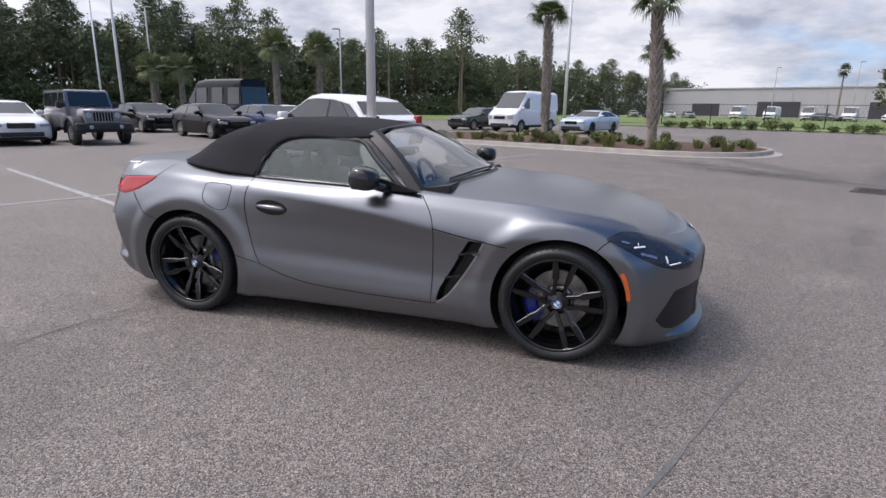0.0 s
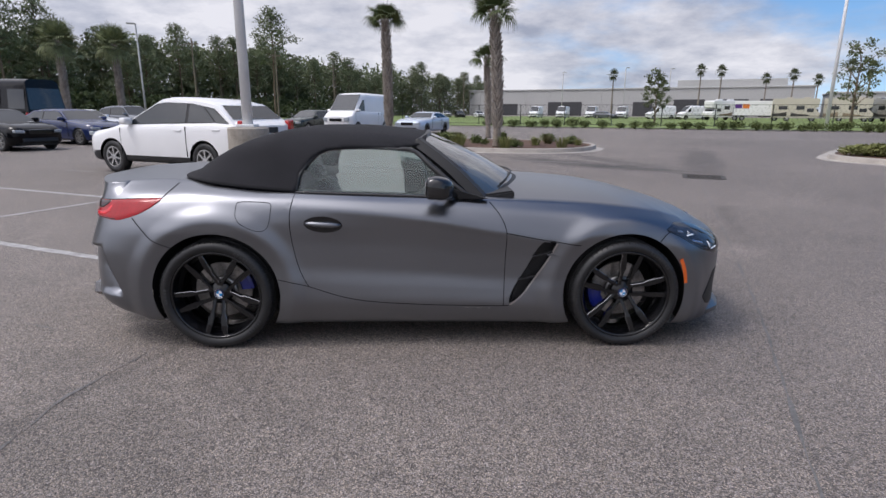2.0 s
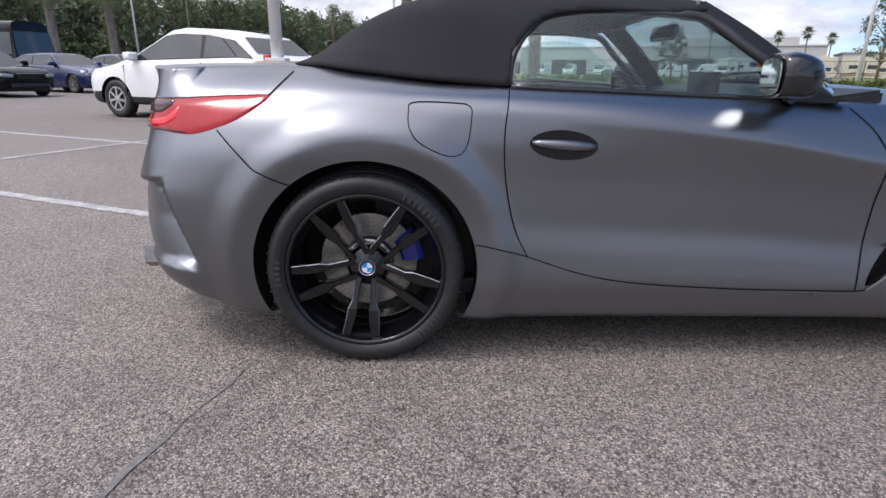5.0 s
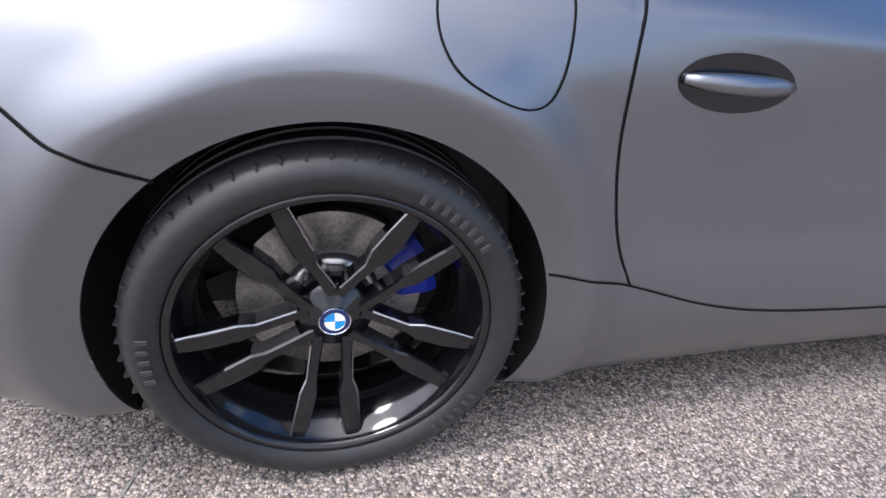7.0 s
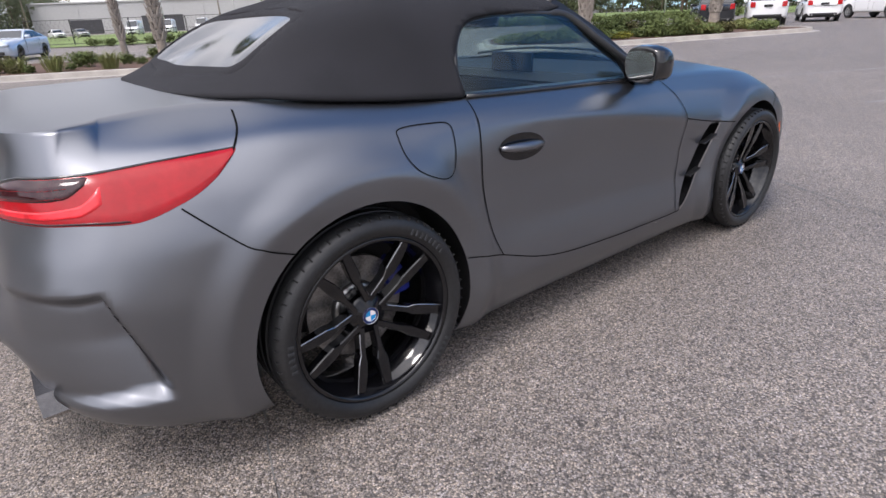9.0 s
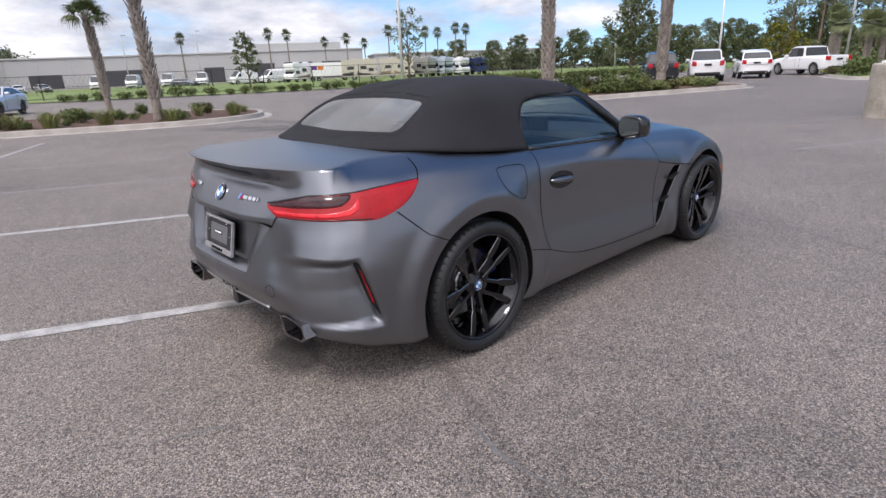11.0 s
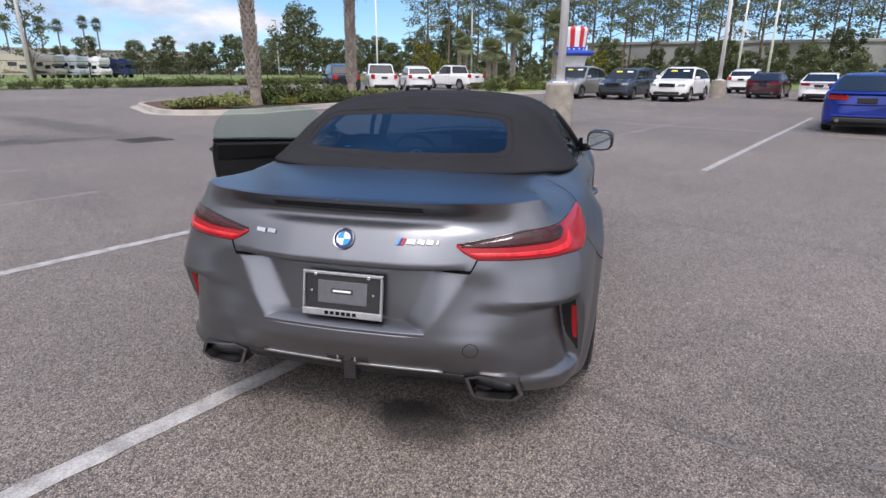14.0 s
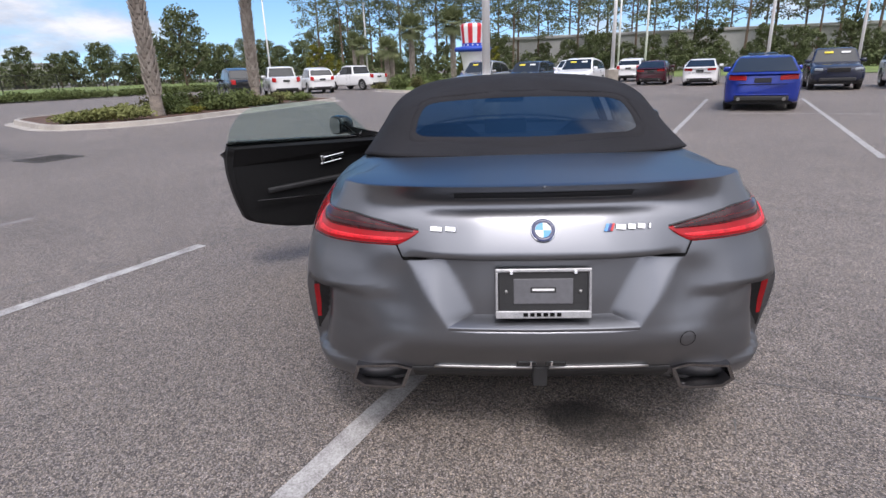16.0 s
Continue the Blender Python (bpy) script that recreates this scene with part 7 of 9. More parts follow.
    def side_point(x, f, s, lift=0.006):
        """A point on the cabin's side: f from the belt to the roof edge."""
        zb = belt_z(x)
        top = np.interp(x, (bx2, bx, bx * 0.8 + sx2 * 0.2, bx * 0.6 + sx2 * 0.4, sx2 * 0.8 + bx * 0.2, sx2, sx), (bz0, H - 0.095 - drop * 1.35, H - 0.072 - drop, H - 0.06 - drop * 0.5, H - 0.05 - drop * 0.3, H - 0.09, bz1))
        z = zb + 0.02 + (top - zb - 0.03) * f
        y = wb_ + (wr - wb_) * (z - zb) / max(0.05, H - zb)
        return (x, s * (y + lift + 0.004), z)

    def glass_panel(xa0, xa1, xb0, xb1, s, name="side_window", lift=0.006, f0=0.03, f1=0.93, mat=GLASS_DARK):
        bm = bmesh.new()
        n = 8
        lo = [bm.verts.new(side_point(xa0 + (xb0 - xa0) * k / n, f0, s, lift)) for k in range(n + 1)]
        hi = [bm.verts.new(side_point(xa1 + (xb1 - xa1) * k / n, f1, s, lift)) for k in range(n + 1)]
        for k in range(n):
            bm.faces.new((lo[k], lo[k + 1], hi[k + 1], hi[k]))
        part(name, clean(bm), mat, car)

    mid = (sx2 + bx) / 2 - 0.05
    for s in (-1, 1):
        if kind in ("sedan", "suv", "pickup", "jeep"):
            glass_panel(sx - 0.13, sx2 + 0.04, bx2 + (0.42 if kind == "sedan" else 0.16), bx + (0.13 if kind == "sedan" else 0.08), s, "window_surround", 0.001, 0.01, 0.955, BLACK_PLASTIC)
            glass_panel(sx - 0.16, sx2 + 0.02, mid + 0.04, mid + 0.04, s)
            if back[1] - screen[0] > 2.2:
                glass_panel(mid - 0.04, mid - 0.04, bx2 + (0.45 if kind == "sedan" else 0.55), bx + (0.16 if kind == "sedan" else 0.40), s)
            if kind == "suv":
                glass_panel(bx2 + 0.50, bx + 0.34, bx2 + 0.18, bx + 0.10, s)
        else:
            glass_panel(sx - 0.30, sx2 + 0.02, sx - 1.2, sx - 1.2, s, f0=0.06, f1=0.66)
            if panes:
                for xa in np.linspace(sx - 1.35, bx2 + 1.35, 3):
                    glass_panel(xa, xa, xa - 1.15, xa - 1.15, s, f0=0.06, f1=0.70)
    for name_, xa, za, xb, zb, rng in (("windscreen", sx, bz1, sx2, H - 0.045, (0.10, 0.94)), ("rear_window", bx2, bz0, bx, H - 0.05 - drop, (0.12 if kind != "suv" else 0.30, 0.92))):
        if kind == "van" and name_ == "rear_window":
            if not panes:
                continue
            rng = (0.08, 0.72)
        bm = bmesh.new()
        out = 1 if xa > xb else -1
        rws = []
        for f in np.linspace(*rng, 5):
            z = za + (zb - za) * f
            y = (wb_ + (wr - wb_) * (z - min(za, zb)) / max(0.05, H - min(za, zb))) - 0.07
            x = xa + (xb - xa) * f + out * 0.010
            rws.append([bm.verts.new((x + out * 0.0, y * k, z + 0.008)) for k in (-1, -0.5, 0, 0.5, 1)])
        for a, b in zip(rws, rws[1:]):
            for k in range(4):
                bm.faces.new((a[k], a[k + 1], b[k + 1], b[k]))
        part(name_, clean(bm), GLASS_DARK, car)
    # lamps, grille, mirrors, handles, plates
    f, t = L / 2, -L / 2
    for s in (-1, 1):
        for nm, x, z, w, h, d, mat in (("headlamp", f, lamp_z, 0.30, 0.10 if kind != "van" else 0.24, 0.16, HEAD), ("tail_lamp", t, tail_z, 0.42 if kind == "sedan" else 0.24, 0.13 if kind == "sedan" else 0.27, 0.14, TAILR)):
            bm = bmesh.new()
            yo = half * 0.86
            sg = 1 if x > 0 else -1
            add_box(bm, (-d, -w, -h / 2), (0.0, 0.0, h / 2), 0.025)
            for v in bm.verts:
                v.co.x += -abs(v.co.y + w) * 0.0
                v.co = Vector(((x + sg * 0.010) + sg * v.co.x * 1.0 - sg * 0.065 * max(0, (v.co.y + w) / w) ** 2, s * (yo + v.co.y + 0.02), z + v.co.z + 0.02 * (v.co.y + w) / w))
            part(nm, clean(bm), mat, car)
        bm = bmesh.new()
        add_box(bm, (-0.10, 0.0, -0.06), (0.10, 0.22, 0.09), 0.04, Matrix.Translation((sx - 0.30, half * 0.92, belt_z(sx) + 0.09)))
        for v in bm.verts:
            v.co.y *= s
        part("door_mirror", clean(bm), paint, car, smooth=True)
        for xd in (mid + 0.22, mid - 0.85):
            bm = bmesh.new()
            add_box(bm, (xd - 0.11, half * 0.985, belt_z(xd) - 0.14), (xd + 0.11, half * 1.012, belt_z(xd) - 0.11), 0.008)
            for v in bm.verts:
                v.co.y *= s
            part("door_handle", clean(bm), paint if kind != "jeep" else BLACK_PLASTIC, car)
        for xd in (sx - 0.02, mid, max(bx2 + 0.35, axles[1] + R + 0.1)):
            bm = bmesh.new()
            add_box(bm, (xd - 0.004, half * 0.90, sill + 0.14), (xd + 0.004, half * 1.0015, belt_z(xd) - 0.05))
            for v in bm.verts:
                v.co.y *= s
            part("shut_line", clean(bm), SEAM, car)
    bm = bmesh.new()
    add_box(bm, (f - 0.10, -half * 0.42, lamp_z - 0.10), (f + 0.012, half * 0.42, lamp_z + 0.08), 0.03)
    part("grille", clean(bm), grille, car)
    bm = bmesh.new()
    add_box(bm, (f - 0.12, -half * 0.66, sill + 0.08), (f + 0.008, half * 0.66, sill + 0.22), 0.03)
    part("lower_intake", clean(bm), BLACK_PLASTIC, car)
    bm = bmesh.new()
    add_box(bm, (t - 0.010, -half * 0.70, sill + 0.06), (t + 0.12, half * 0.70, sill + 0.18), 0.03)
    part("rear_valance", clean(bm), BLACK_PLASTIC, car)
    if kind in ("sedan", "suv"):
        for s in (-1, 1):
            bm = bmesh.new()
            add_tube(bm, [(t + 0.06, s * half * 0.58, sill + 0.10), (t - 0.03, s * half * 0.58, sill + 0.10)], 0.045, 12)
            part("exhaust_tip", clean(bm), STEEL, car)
        bm = bmesh.new()
        add_box(bm, (t - 0.004, -half * 0.62, tail_z - 0.17), (t + 0.03, half * 0.62, tail_z - 0.155), 0.002)
        part("boot_line", clean(bm), SEAM, car)
        bm = bmesh.new()
        add_box(bm, (t - 0.014, -half * 0.72, sill + 0.20), (t + 0.10, half * 0.72, sill + 0.225), 0.008)
        part("bumper_crease", clean(bm), paint, car)
    bm = bmesh.new()
    add_box(bm, (t - 0.012, -0.20, tail_z - 0.12), (t + 0.03, 0.20, tail_z + 0.0), 0.01)
    part("plate_recess", clean(bm), BLACK_PLASTIC if paint is not BLACKP else GREYP, car)
    if stickers:
        for y, mat in ((-0.25, STICKER), (0.35, PAPER)):
            bm = bmesh.new()
            x = sx + (sx2 - sx) * 0.72
            z = bz1 + (H - 0.045 - bz1) * 0.72
            add_box(bm, (-0.004, -0.16, -0.05), (0.004, 0.16, 0.05), 0, Matrix.Translation((x + 0.03, y, z + 0.02)) @ Matrix.Rotation(math.atan2(sx - sx2, H - bz1) * -1, 4, "Y"))
            part("window_sticker", clean(bm), mat, car)
    add_wheels(car, axles, half * 0.985, R, r, alloy or ALLOY)
    return car


def at_lot(u, v, turn):
    return lot_pose(u, v, 0, turn)


def at_xy(x, y, az):
    return pose(x, y, 0, 0, 0, az)


SEDAN = dict(L=4.65, W=1.82, H=1.44, wb=2.81, front=0.80)
SUV = dict(L=4.70, W=1.90, H=1.69, wb=2.78, front=0.92, R=0.36, r=0.235, hood=1.08, cowl=1.12, deck=1.15, nose=0.82, tail=1.05, screen=(0.45, 1.15), back=(3.15, 3.68), roof_k=0.76, sill=0.28, kind="suv", lamp_z=0.82, tail_z=1.02, trim=BLACK_PLASTIC)
PICK = dict(L=5.6, W=1.95, H=1.88, wb=3.6, front=0.95, R=0.40, r=0.25, hood=1.20, cowl=1.24, deck=1.25, nose=0.98, tail=1.18, screen=(0.55, 1.15), back=(2.35, 2.55), roof_k=0.80, sill=0.38, kind="pickup", lamp_z=0.98, tail_z=1.05, category="pickup truck")
VAN = dict(L=5.4, W=2.05, H=2.50, wb=3.45, front=0.95, R=0.36, r=0.22, hood=1.22, cowl=1.40, deck=1.40, nose=1.06, tail=1.38, screen=(-0.25, 0.75), back=(4.28, 4.36), roof_k=0.88, sill=0.30, kind="van", lamp_z=0.88, tail_z=1.15, trim=BLACK_PLASTIC, category="van")
DARKWHEEL = RIM_BLACK

# the row by the pine wood, noses towards the aisle
vehicle("sedan", "white sedan parked nose-out beside a jeep", WHITE, at_lot(-20.6, 2.25, 0), alloy=DARKWHEEL, **SEDAN)
vehicle("sedan", "pale blue-grey sedan parked behind white sedan", SKYP, at_lot(-27.5, 2.6, 0), **SEDAN)
vehicle("sedan", "black sedan parked nose-out with silver wheels", BLACKP, at_lot(-20.4, 9.7, 0), **SEDAN)
vehicle("sedan", "dark grey sedan parked further back", BLACKP, at_lot(-27.4, 9.6, 0), **SEDAN)
vehicle("sedan", "navy sedan parked nose-out beside black sedan", NAVYP, at_lot(-21.4, 13.2, 0), **SEDAN)
vehicle("sedan", "silver sedan parked far back in shade", SILVERP, at_lot(-34, 17.4, 0), **SEDAN)
vehicle("sedan", "white sedan parked far back by the palms", WHITE, at_lot(-31, 20.5, 0), **SEDAN)
vehicle("suv", "grey off-roader parked far back by palms", GREYP, at_lot(-31, 23.6, 0), **SUV)
vehicle("suv", "dark grey hatchback parked at far edge", GREYP, at_lot(-30, 28.0, 0), **SUV)
vehicle("sedan", "silver sedan parked at far edge of row", SILVERP, at_lot(-34, 12.6, 0), **SEDAN)
vehicle("suv", "white three-row SUV parked beside light pole", WHITE, at_xy(-4.31, 9.30, U_TURN + 180), L=4.76, W=1.89, H=1.69, wb=2.78, front=0.93, R=0.37, r=0.235, hood=1.06, cowl=1.14, deck=1.20, nose=0.86, tail=1.10, screen=(0.30, 1.40), back=(3.10, 3.64),
        roof_k=0.74, sill=0.30, kind="suv", lamp_z=0.86, tail_z=1.06, trim=BLACK_PLASTIC)
vehicle("black_van", "tall black passenger van seen from behind", BLACKP, at_xy(-20.9, 26.0, U_TURN + 184), **{**VAN, "L": 6.7, "H": 2.9, "wb": 4.3, "back": (5.70, 5.88), "W": 2.1, "roof_k": 0.80, "screen": (-0.25, 1.1), "trim": None, "panes": True})
vehicle("cargo_van", "white cargo van parked nose towards the lot", WHITE, at_xy(-3.3, 33.0, U_TURN - 90), **VAN)
vehicle("coupe", "silver-blue coupe parked beside white van", SKYP, at_xy(0.9, 32.6, U_TURN - 90), L=4.84, W=1.90, H=1.36, wb=2.85, front=0.95, screen=(0.75, 1.55), back=(2.75, 3.75), alloy=DARKWHEEL, hood=0.98, cowl=1.0, deck=1.05)
vehicle("sedan", "dark green sedan parked beside white van", car_paint("dark_green_paint", (0.02, 0.028, 0.022)), at_xy(-6.6, 34.0, U_TURN - 90), **SEDAN)

# the rows ahead of the roadster
vehicle("sedan", "bright blue sedan seen from behind", BLUEP, at_lot(17.3, -1.3, 0), alloy=DARKWHEEL, L=4.71, W=1.83, H=1.44, wb=2.85, front=0.82)
vehicle("suv", "dark navy SUV parked nose towards us", car_paint("dark_navy_paint", (0.012, 0.016, 0.035)), at_lot(28.2, -4.2, 180), stickers=True, **SUV)
vehicle("suv", "white SUV parked nose towards us with star grille", WHITE, at_lot(28.0, -7.1, 180), stickers=True, **{**SUV, "trim": None})
vehicle("sedan", "dark maroon sedan parked at end of row", MAROONP, at_lot(41.5, -11.0, 0), **SEDAN)
vehicle("suv", "black SUV parked behind blue sedan", BLACKP, at_lot(36.0, -1.6, 0), **SUV)
vehicle("sedan", "white sedan seen from behind in far row", WHITE, at_lot(35.0, 1.4, 0), **SEDAN)
vehicle("sedan", "dark maroon sedan seen from behind", MAROONP, at_lot(37.2, 4.3, 0), **SEDAN)
vehicle("suv", "white SUV seen from behind beside maroon sedan", WHITE, at_lot(45.0, 7.0, 0), **SUV)
vehicle("suv", "white compact SUV parked nose towards us", WHITE, at_lot(29.8, 7.3, 180), stickers=True, **SUV)
vehicle("suv", "dark blue-grey boxy hatchback with window stickers", car_paint("slate_paint", (0.06, 0.075, 0.10), 0.4), at_lot(29.8, 10.2, 180), stickers=True, L=4.15, W=1.80, H=1.62, wb=2.57, front=0.80, R=0.33, r=0.22, hood=1.05, cowl=1.10, deck=1.10, nose=0.85, tail=1.0, screen=(0.30, 0.85),
        back=(2.95, 3.25), roof_k=0.80, sill=0.26, kind="suv", lamp_z=0.80, tail_z=1.05)
vehicle("suv", "silver champagne SUV parked nose towards us", SILVERP, at_lot(29.4, 12.9, 180), stickers=True, **{**SUV, "H": 1.75, "L": 5.1, "trim": None})
vehicle("suv", "white SUV parked in row behind", WHITE, at_lot(38.0, 10.0, 180), **SUV)
vehicle("suv", "dark blue SUV parked in row behind", NAVYP, at_lot(38.0, 12.6, 180), **SUV)
vehicle("suv", "dark grey SUV seen from behind by trees", car_paint("charcoal_paint", (0.03, 0.032, 0.036), 0.3), at_xy(33.3, 15.2, 34), **{**SUV, "H": 1.85, "L": 5.0})
vehicle("pickup_truck", "white crew cab pickup seen from behind", WHITE, at_xy(35.3, 13.1, 26), **PICK)
vehicle("suv", "white SUV seen from behind beside pickup", WHITE, at_xy(39.9, 12.0, 27), **{**SUV, "H": 1.78})
vehicle("pickup_truck", "white pickup parked at an angle", WHITE, at_xy(44.5, 9.9, 52), **PICK)

# vans and campers far across the field
for u, v, t, kind_ in ((-21, 118, -90, 0), (-15, 118, -90, 0), (-9, 118, -90, 0), (-1.5, 112, -150, 0), (4.0, 111, -150, 0), (-27, 119, -90, 0)):
    vehicle("cargo_van", "white delivery van parked across the field", WHITE, at_lot(u, v, t), **{**VAN, "trim": None})
for u, v, t, paint in ((-34, 112, -60, SILVERP), (-38, 113, -60, WHITE), (-42, 112, -60, BLACKP), (-46, 114, -60, SILVERP), (-12, 115, -20, GREYP), (0, 116, -20, BLACKP)):
    vehicle("sedan", "small parked car across the field", paint, at_lot(u, v, t), **SEDAN)


def camper(label, m, L, H, paint, stripe):
    ob = thing("camper", m, label, "motorhome", "campers across the field")
    bm = bmesh.new()
    add_prism(bm, [(-L / 2, 0.55), (L / 2 - 0.9, 0.55), (L / 2 - 0.1, 0.62), (L / 2, 1.25), (L / 2 - 0.35, 1.55), (L / 2 - 0.9, 1.95), (L / 2 - 0.3, 2.15), (L / 2 - 0.2, H - 0.15), (L / 2 - 0.5, H), (-L / 2, H)], -1.2, 1.2, "y")
    bmesh.ops.bevel(bm, geom=bm.edges[:], offset=0.07, segments=2, affect="EDGES")
    part("body", clean(bm), paint, ob)
    for s in (-1, 1):
        for x, z, w, h in ((L / 2 - 1.35, 1.72, 0.9, 0.55), (0.6, 2.1, 1.1, 0.6), (-L / 2 + 1.6, 2.1, 1.3, 0.55), (-0.9, 1.55, 0.62, 1.7)):
            bm = bmesh.new()
            add_box(bm, (x - w / 2, s * 1.195 - 0.02, z - h / 2), (x + w / 2, s * 1.195 + 0.02, z + h / 2), 0.02)
            part("window", clean(bm), GLASS_DARK if h < 1 else paint, ob)
        bm = bmesh.new()
        add_prism(bm, [(-L / 2 + 0.1, 0.75), (L / 2 - 1.2, 0.8), (L / 2 - 1.6, 1.05), (0.3, 1.15), (-1.0, 1.5), (-2.2, 1.25), (-L / 2 + 0.1, 1.2)], s * 1.207 - 0.006, s * 1.207 + 0.006, "y")
        part("stripe", clean(bm), stripe, ob)
    bm = bmesh.new()
    add_box(bm, (L / 2 - 0.86, -0.95, 1.36), (L / 2 - 0.30, 0.95, 1.85), 0.05)
    part("windscreen", clean(bm), GLASS_DARK, ob)
    for x in (-1.0, 1.4):
        bm = bmesh.new()
        add_box(bm, (x - 0.45, -0.4, H), (x + 0.45, 0.4, H + 0.22), 0.05)
        part("roof_unit", clean(bm), paint, ob)
    add_wheels(ob, (L / 2 - 1.0, -L / 2 + 2.2), 1.15, 0.42, 0.24, ALLOY)
    return ob


STRIPE_DARK = material("dark_swoosh", (0.035, 0.03, 0.03), rough=0.3)
STRIPE_TAN = material("tan_swoosh", (0.24, 0.18, 0.12), rough=0.3)
camper("white camper van with overcab bunk", at_lot(9.0, 107, -140), 7.2, 3.3, WHITE, STRIPE_TAN)
camper("dark and cream motorhome with swoosh stripes", at_lot(19.0, 103, -8), 6.6, 3.5, BEIGEP, STRIPE_DARK)
camper("cream motorhome with tan stripes", at_lot(26.0, 103, -12), 6.4, 3.5, BEIGEP, STRIPE_TAN)
camper("silver motorhome with grey stripes", at_lot(30.9, 104, -58), 6.4, 3.4, SILVERP, STRIPE_DARK)
camper("pale blue motorhome parked in row", at_lot(34.4, 104, -62), 6.4, 3.4, SKYP, STRIPE_DARK)
camper("white camper parked at end of row", at_lot(37.8, 104, -62), 6.0, 3.2, WHITE, STRIPE_TAN)
camper("dark navy camper at end of row", at_lot(41.6, 104, -50), 5.8, 3.0, NAVYP, STRIPE_DARK)

# white box trailer with a two-coloured mark of plain bars
trailer = thing("box_trailer", at_lot(13.4, 105, -5), "white box trailer with bar logo", "trailer")
bm = bmesh.new()
add_box(bm, (-3.0, -1.25, 0.8), (3.0, 1.25, 3.2), 0.05)
part("box", clean(bm), WHITE, trailer)
for x, mat in ((-2.4, material("mark_purple", (0.09, 0.02, 0.2))), (-1.3, material("mark_orange", (0.7, 0.18, 0.02)))):
    bm = bmesh.new()
    add_box(bm, (x - 0.5, -1.27, 2.0), (x + 0.5, -1.25, 2.7), 0.01)
    part("mark_bar", clean(bm), mat, trailer)
add_wheels(trailer, (-2.8, -1.7, 3.0), 1.2, 0.42, 0.22, ALLOY)


# ---------------------------------------------------------------- grey off-roader
def off_roader(m):
    car = thing("off_roader", m, "grey boxy off-roader with slotted grille", "car", "parked vehicles")
    p = car_paint("steel_grey_paint", (0.20, 0.20, 0.22), 0.45)
    bm = bmesh.new()
    add_prism(bm, [(-2.0, 0.62), (-1.98, 1.18), (0.74, 1.24), (0.78, 0.56), (-0.85, 0.52)], -0.76, 0.76, "y")
    bmesh.ops.bevel(bm, geom=bm.edges[:], offset=0.045, segments=2, affect="EDGES")
    part("tub", clean(bm), p, car)
    bm = bmesh.new()
    add_box(bm, (0.70, -0.66, 0.70), (1.84, 0.66, 1.27), 0)
    for v in bm.verts:
        if v.co.x > 1.5:
            v.co.y *= 0.84
            if v.co.z > 1.0:
                v.co.z = 1.15
    bmesh.ops.bevel(bm, geom=bm.edges[:], offset=0.05, segments=3, affect="EDGES")
    part("bonnet", clean(bm), p, car, smooth=True)
    bm = bmesh.new()
    add_prism(bm, [(-1.98, 1.17), (0.72, 1.22), (0.50, 1.79), (0.38, 1.84), (-1.96, 1.83)], -0.74, 0.74, "y")
    for v in bm.verts:
        if v.co.z > 1.5:
            v.co.y *= 0.92
    bmesh.ops.bevel(bm, geom=bm.edges[:], offset=0.035, segments=2, affect="EDGES")
    part("hard_top", clean(bm), p, car)
    bm = bmesh.new()
    add_prism(bm, [(-0.64, 1.27), (0.64, 1.27), (0.60, 1.76), (-0.60, 1.76)], 0, 0.012, "x")
    for v in bm.verts:
        v.co.x += 0.722 - (v.co.z - 1.22) * 0.386
    part("windscreen", clean(bm), GLASS_DARK, car)
    for k, y in enumerate((-0.28, 0.22)):
        bm = bmesh.new()
        add_tube(bm, [(0.725, y, 1.285), (0.71, y + 0.42, 1.33)], 0.012, 6)
        part("wiper", clean(bm), BLACK_PLASTIC, car)
    for s in (-1, 1):
        for a, b in ((-0.18, 0.46), (-0.98, -0.28), (-1.84, -1.08)):
            bm = bmesh.new()
            add_prism(bm, [(a, 1.27), (b, 1.27), (min(b, 0.36), 1.74), (a, 1.74)], -0.006, 0.006, "y")
            for v in bm.verts:
                v.co.y += s * (0.742 - 0.06 * (v.co.z - 1.27) / 0.47)
            part("side_window", clean(bm), GLASS_DARK, car)
        for xd in (0.66, -0.23, -1.03):
            bm = bmesh.new()
            add_box(bm, (xd - 0.006, s * 0.756 - 0.006, 0.66), (xd + 0.006, s * 0.756 + 0.006, 1.20))
            part("shut_line", clean(bm), SEAM, car)
        for ax in (1.35, -1.45):
            bm = bmesh.new()
            prev = None
            for a in np.linspace(-4, 184, 17):
                c, h = math.cos(radians(a)), math.sin(radians(a))
                ring = [bm.verts.new((ax + r * c * 1.06, s * y, 0.42 + r * h)) for r, y in ((0.45, 0.60), (0.55, 0.60), (0.55, 0.88), (0.52, 0.94), (0.45, 0.94))]
                if prev:
                    for k in range(5):
                        bm.faces.new((prev[k], ring[k], ring[(k + 1) % 5], prev[(k + 1) % 5]))
                else:
                    bm.faces.new(ring)
                prev = ring
            bm.faces.new(prev[::-1])
            part("wheel_flare", clean(bm), BLACK_PLASTIC, car)
        bm = bmesh.new()
        add_lathe(bm, [(0.005, 0.02), (0.085, 0.015), (0.10, 0.0)], "z", n=20)
        bmesh.ops.transform(bm, matrix=Matrix.Translation((1.88, s * 0.44, 0.99)) @ Matrix.Rotation(radians(90), 4, "Y"), verts=bm.verts)
        part("headlamp", clean(bm), HEAD, car)
        bm = bmesh.new()
        add_lathe(bm, [(0.005, 0.02), (0.055, 0.015), (0.065, 0.0)], "z", n=16)
        bmesh.ops.transform(bm, matrix=Matrix.Translation((2.115, s * 0.46, 0.61)) @ Matrix.Rotation(radians(90), 4, "Y"), verts=bm.verts)
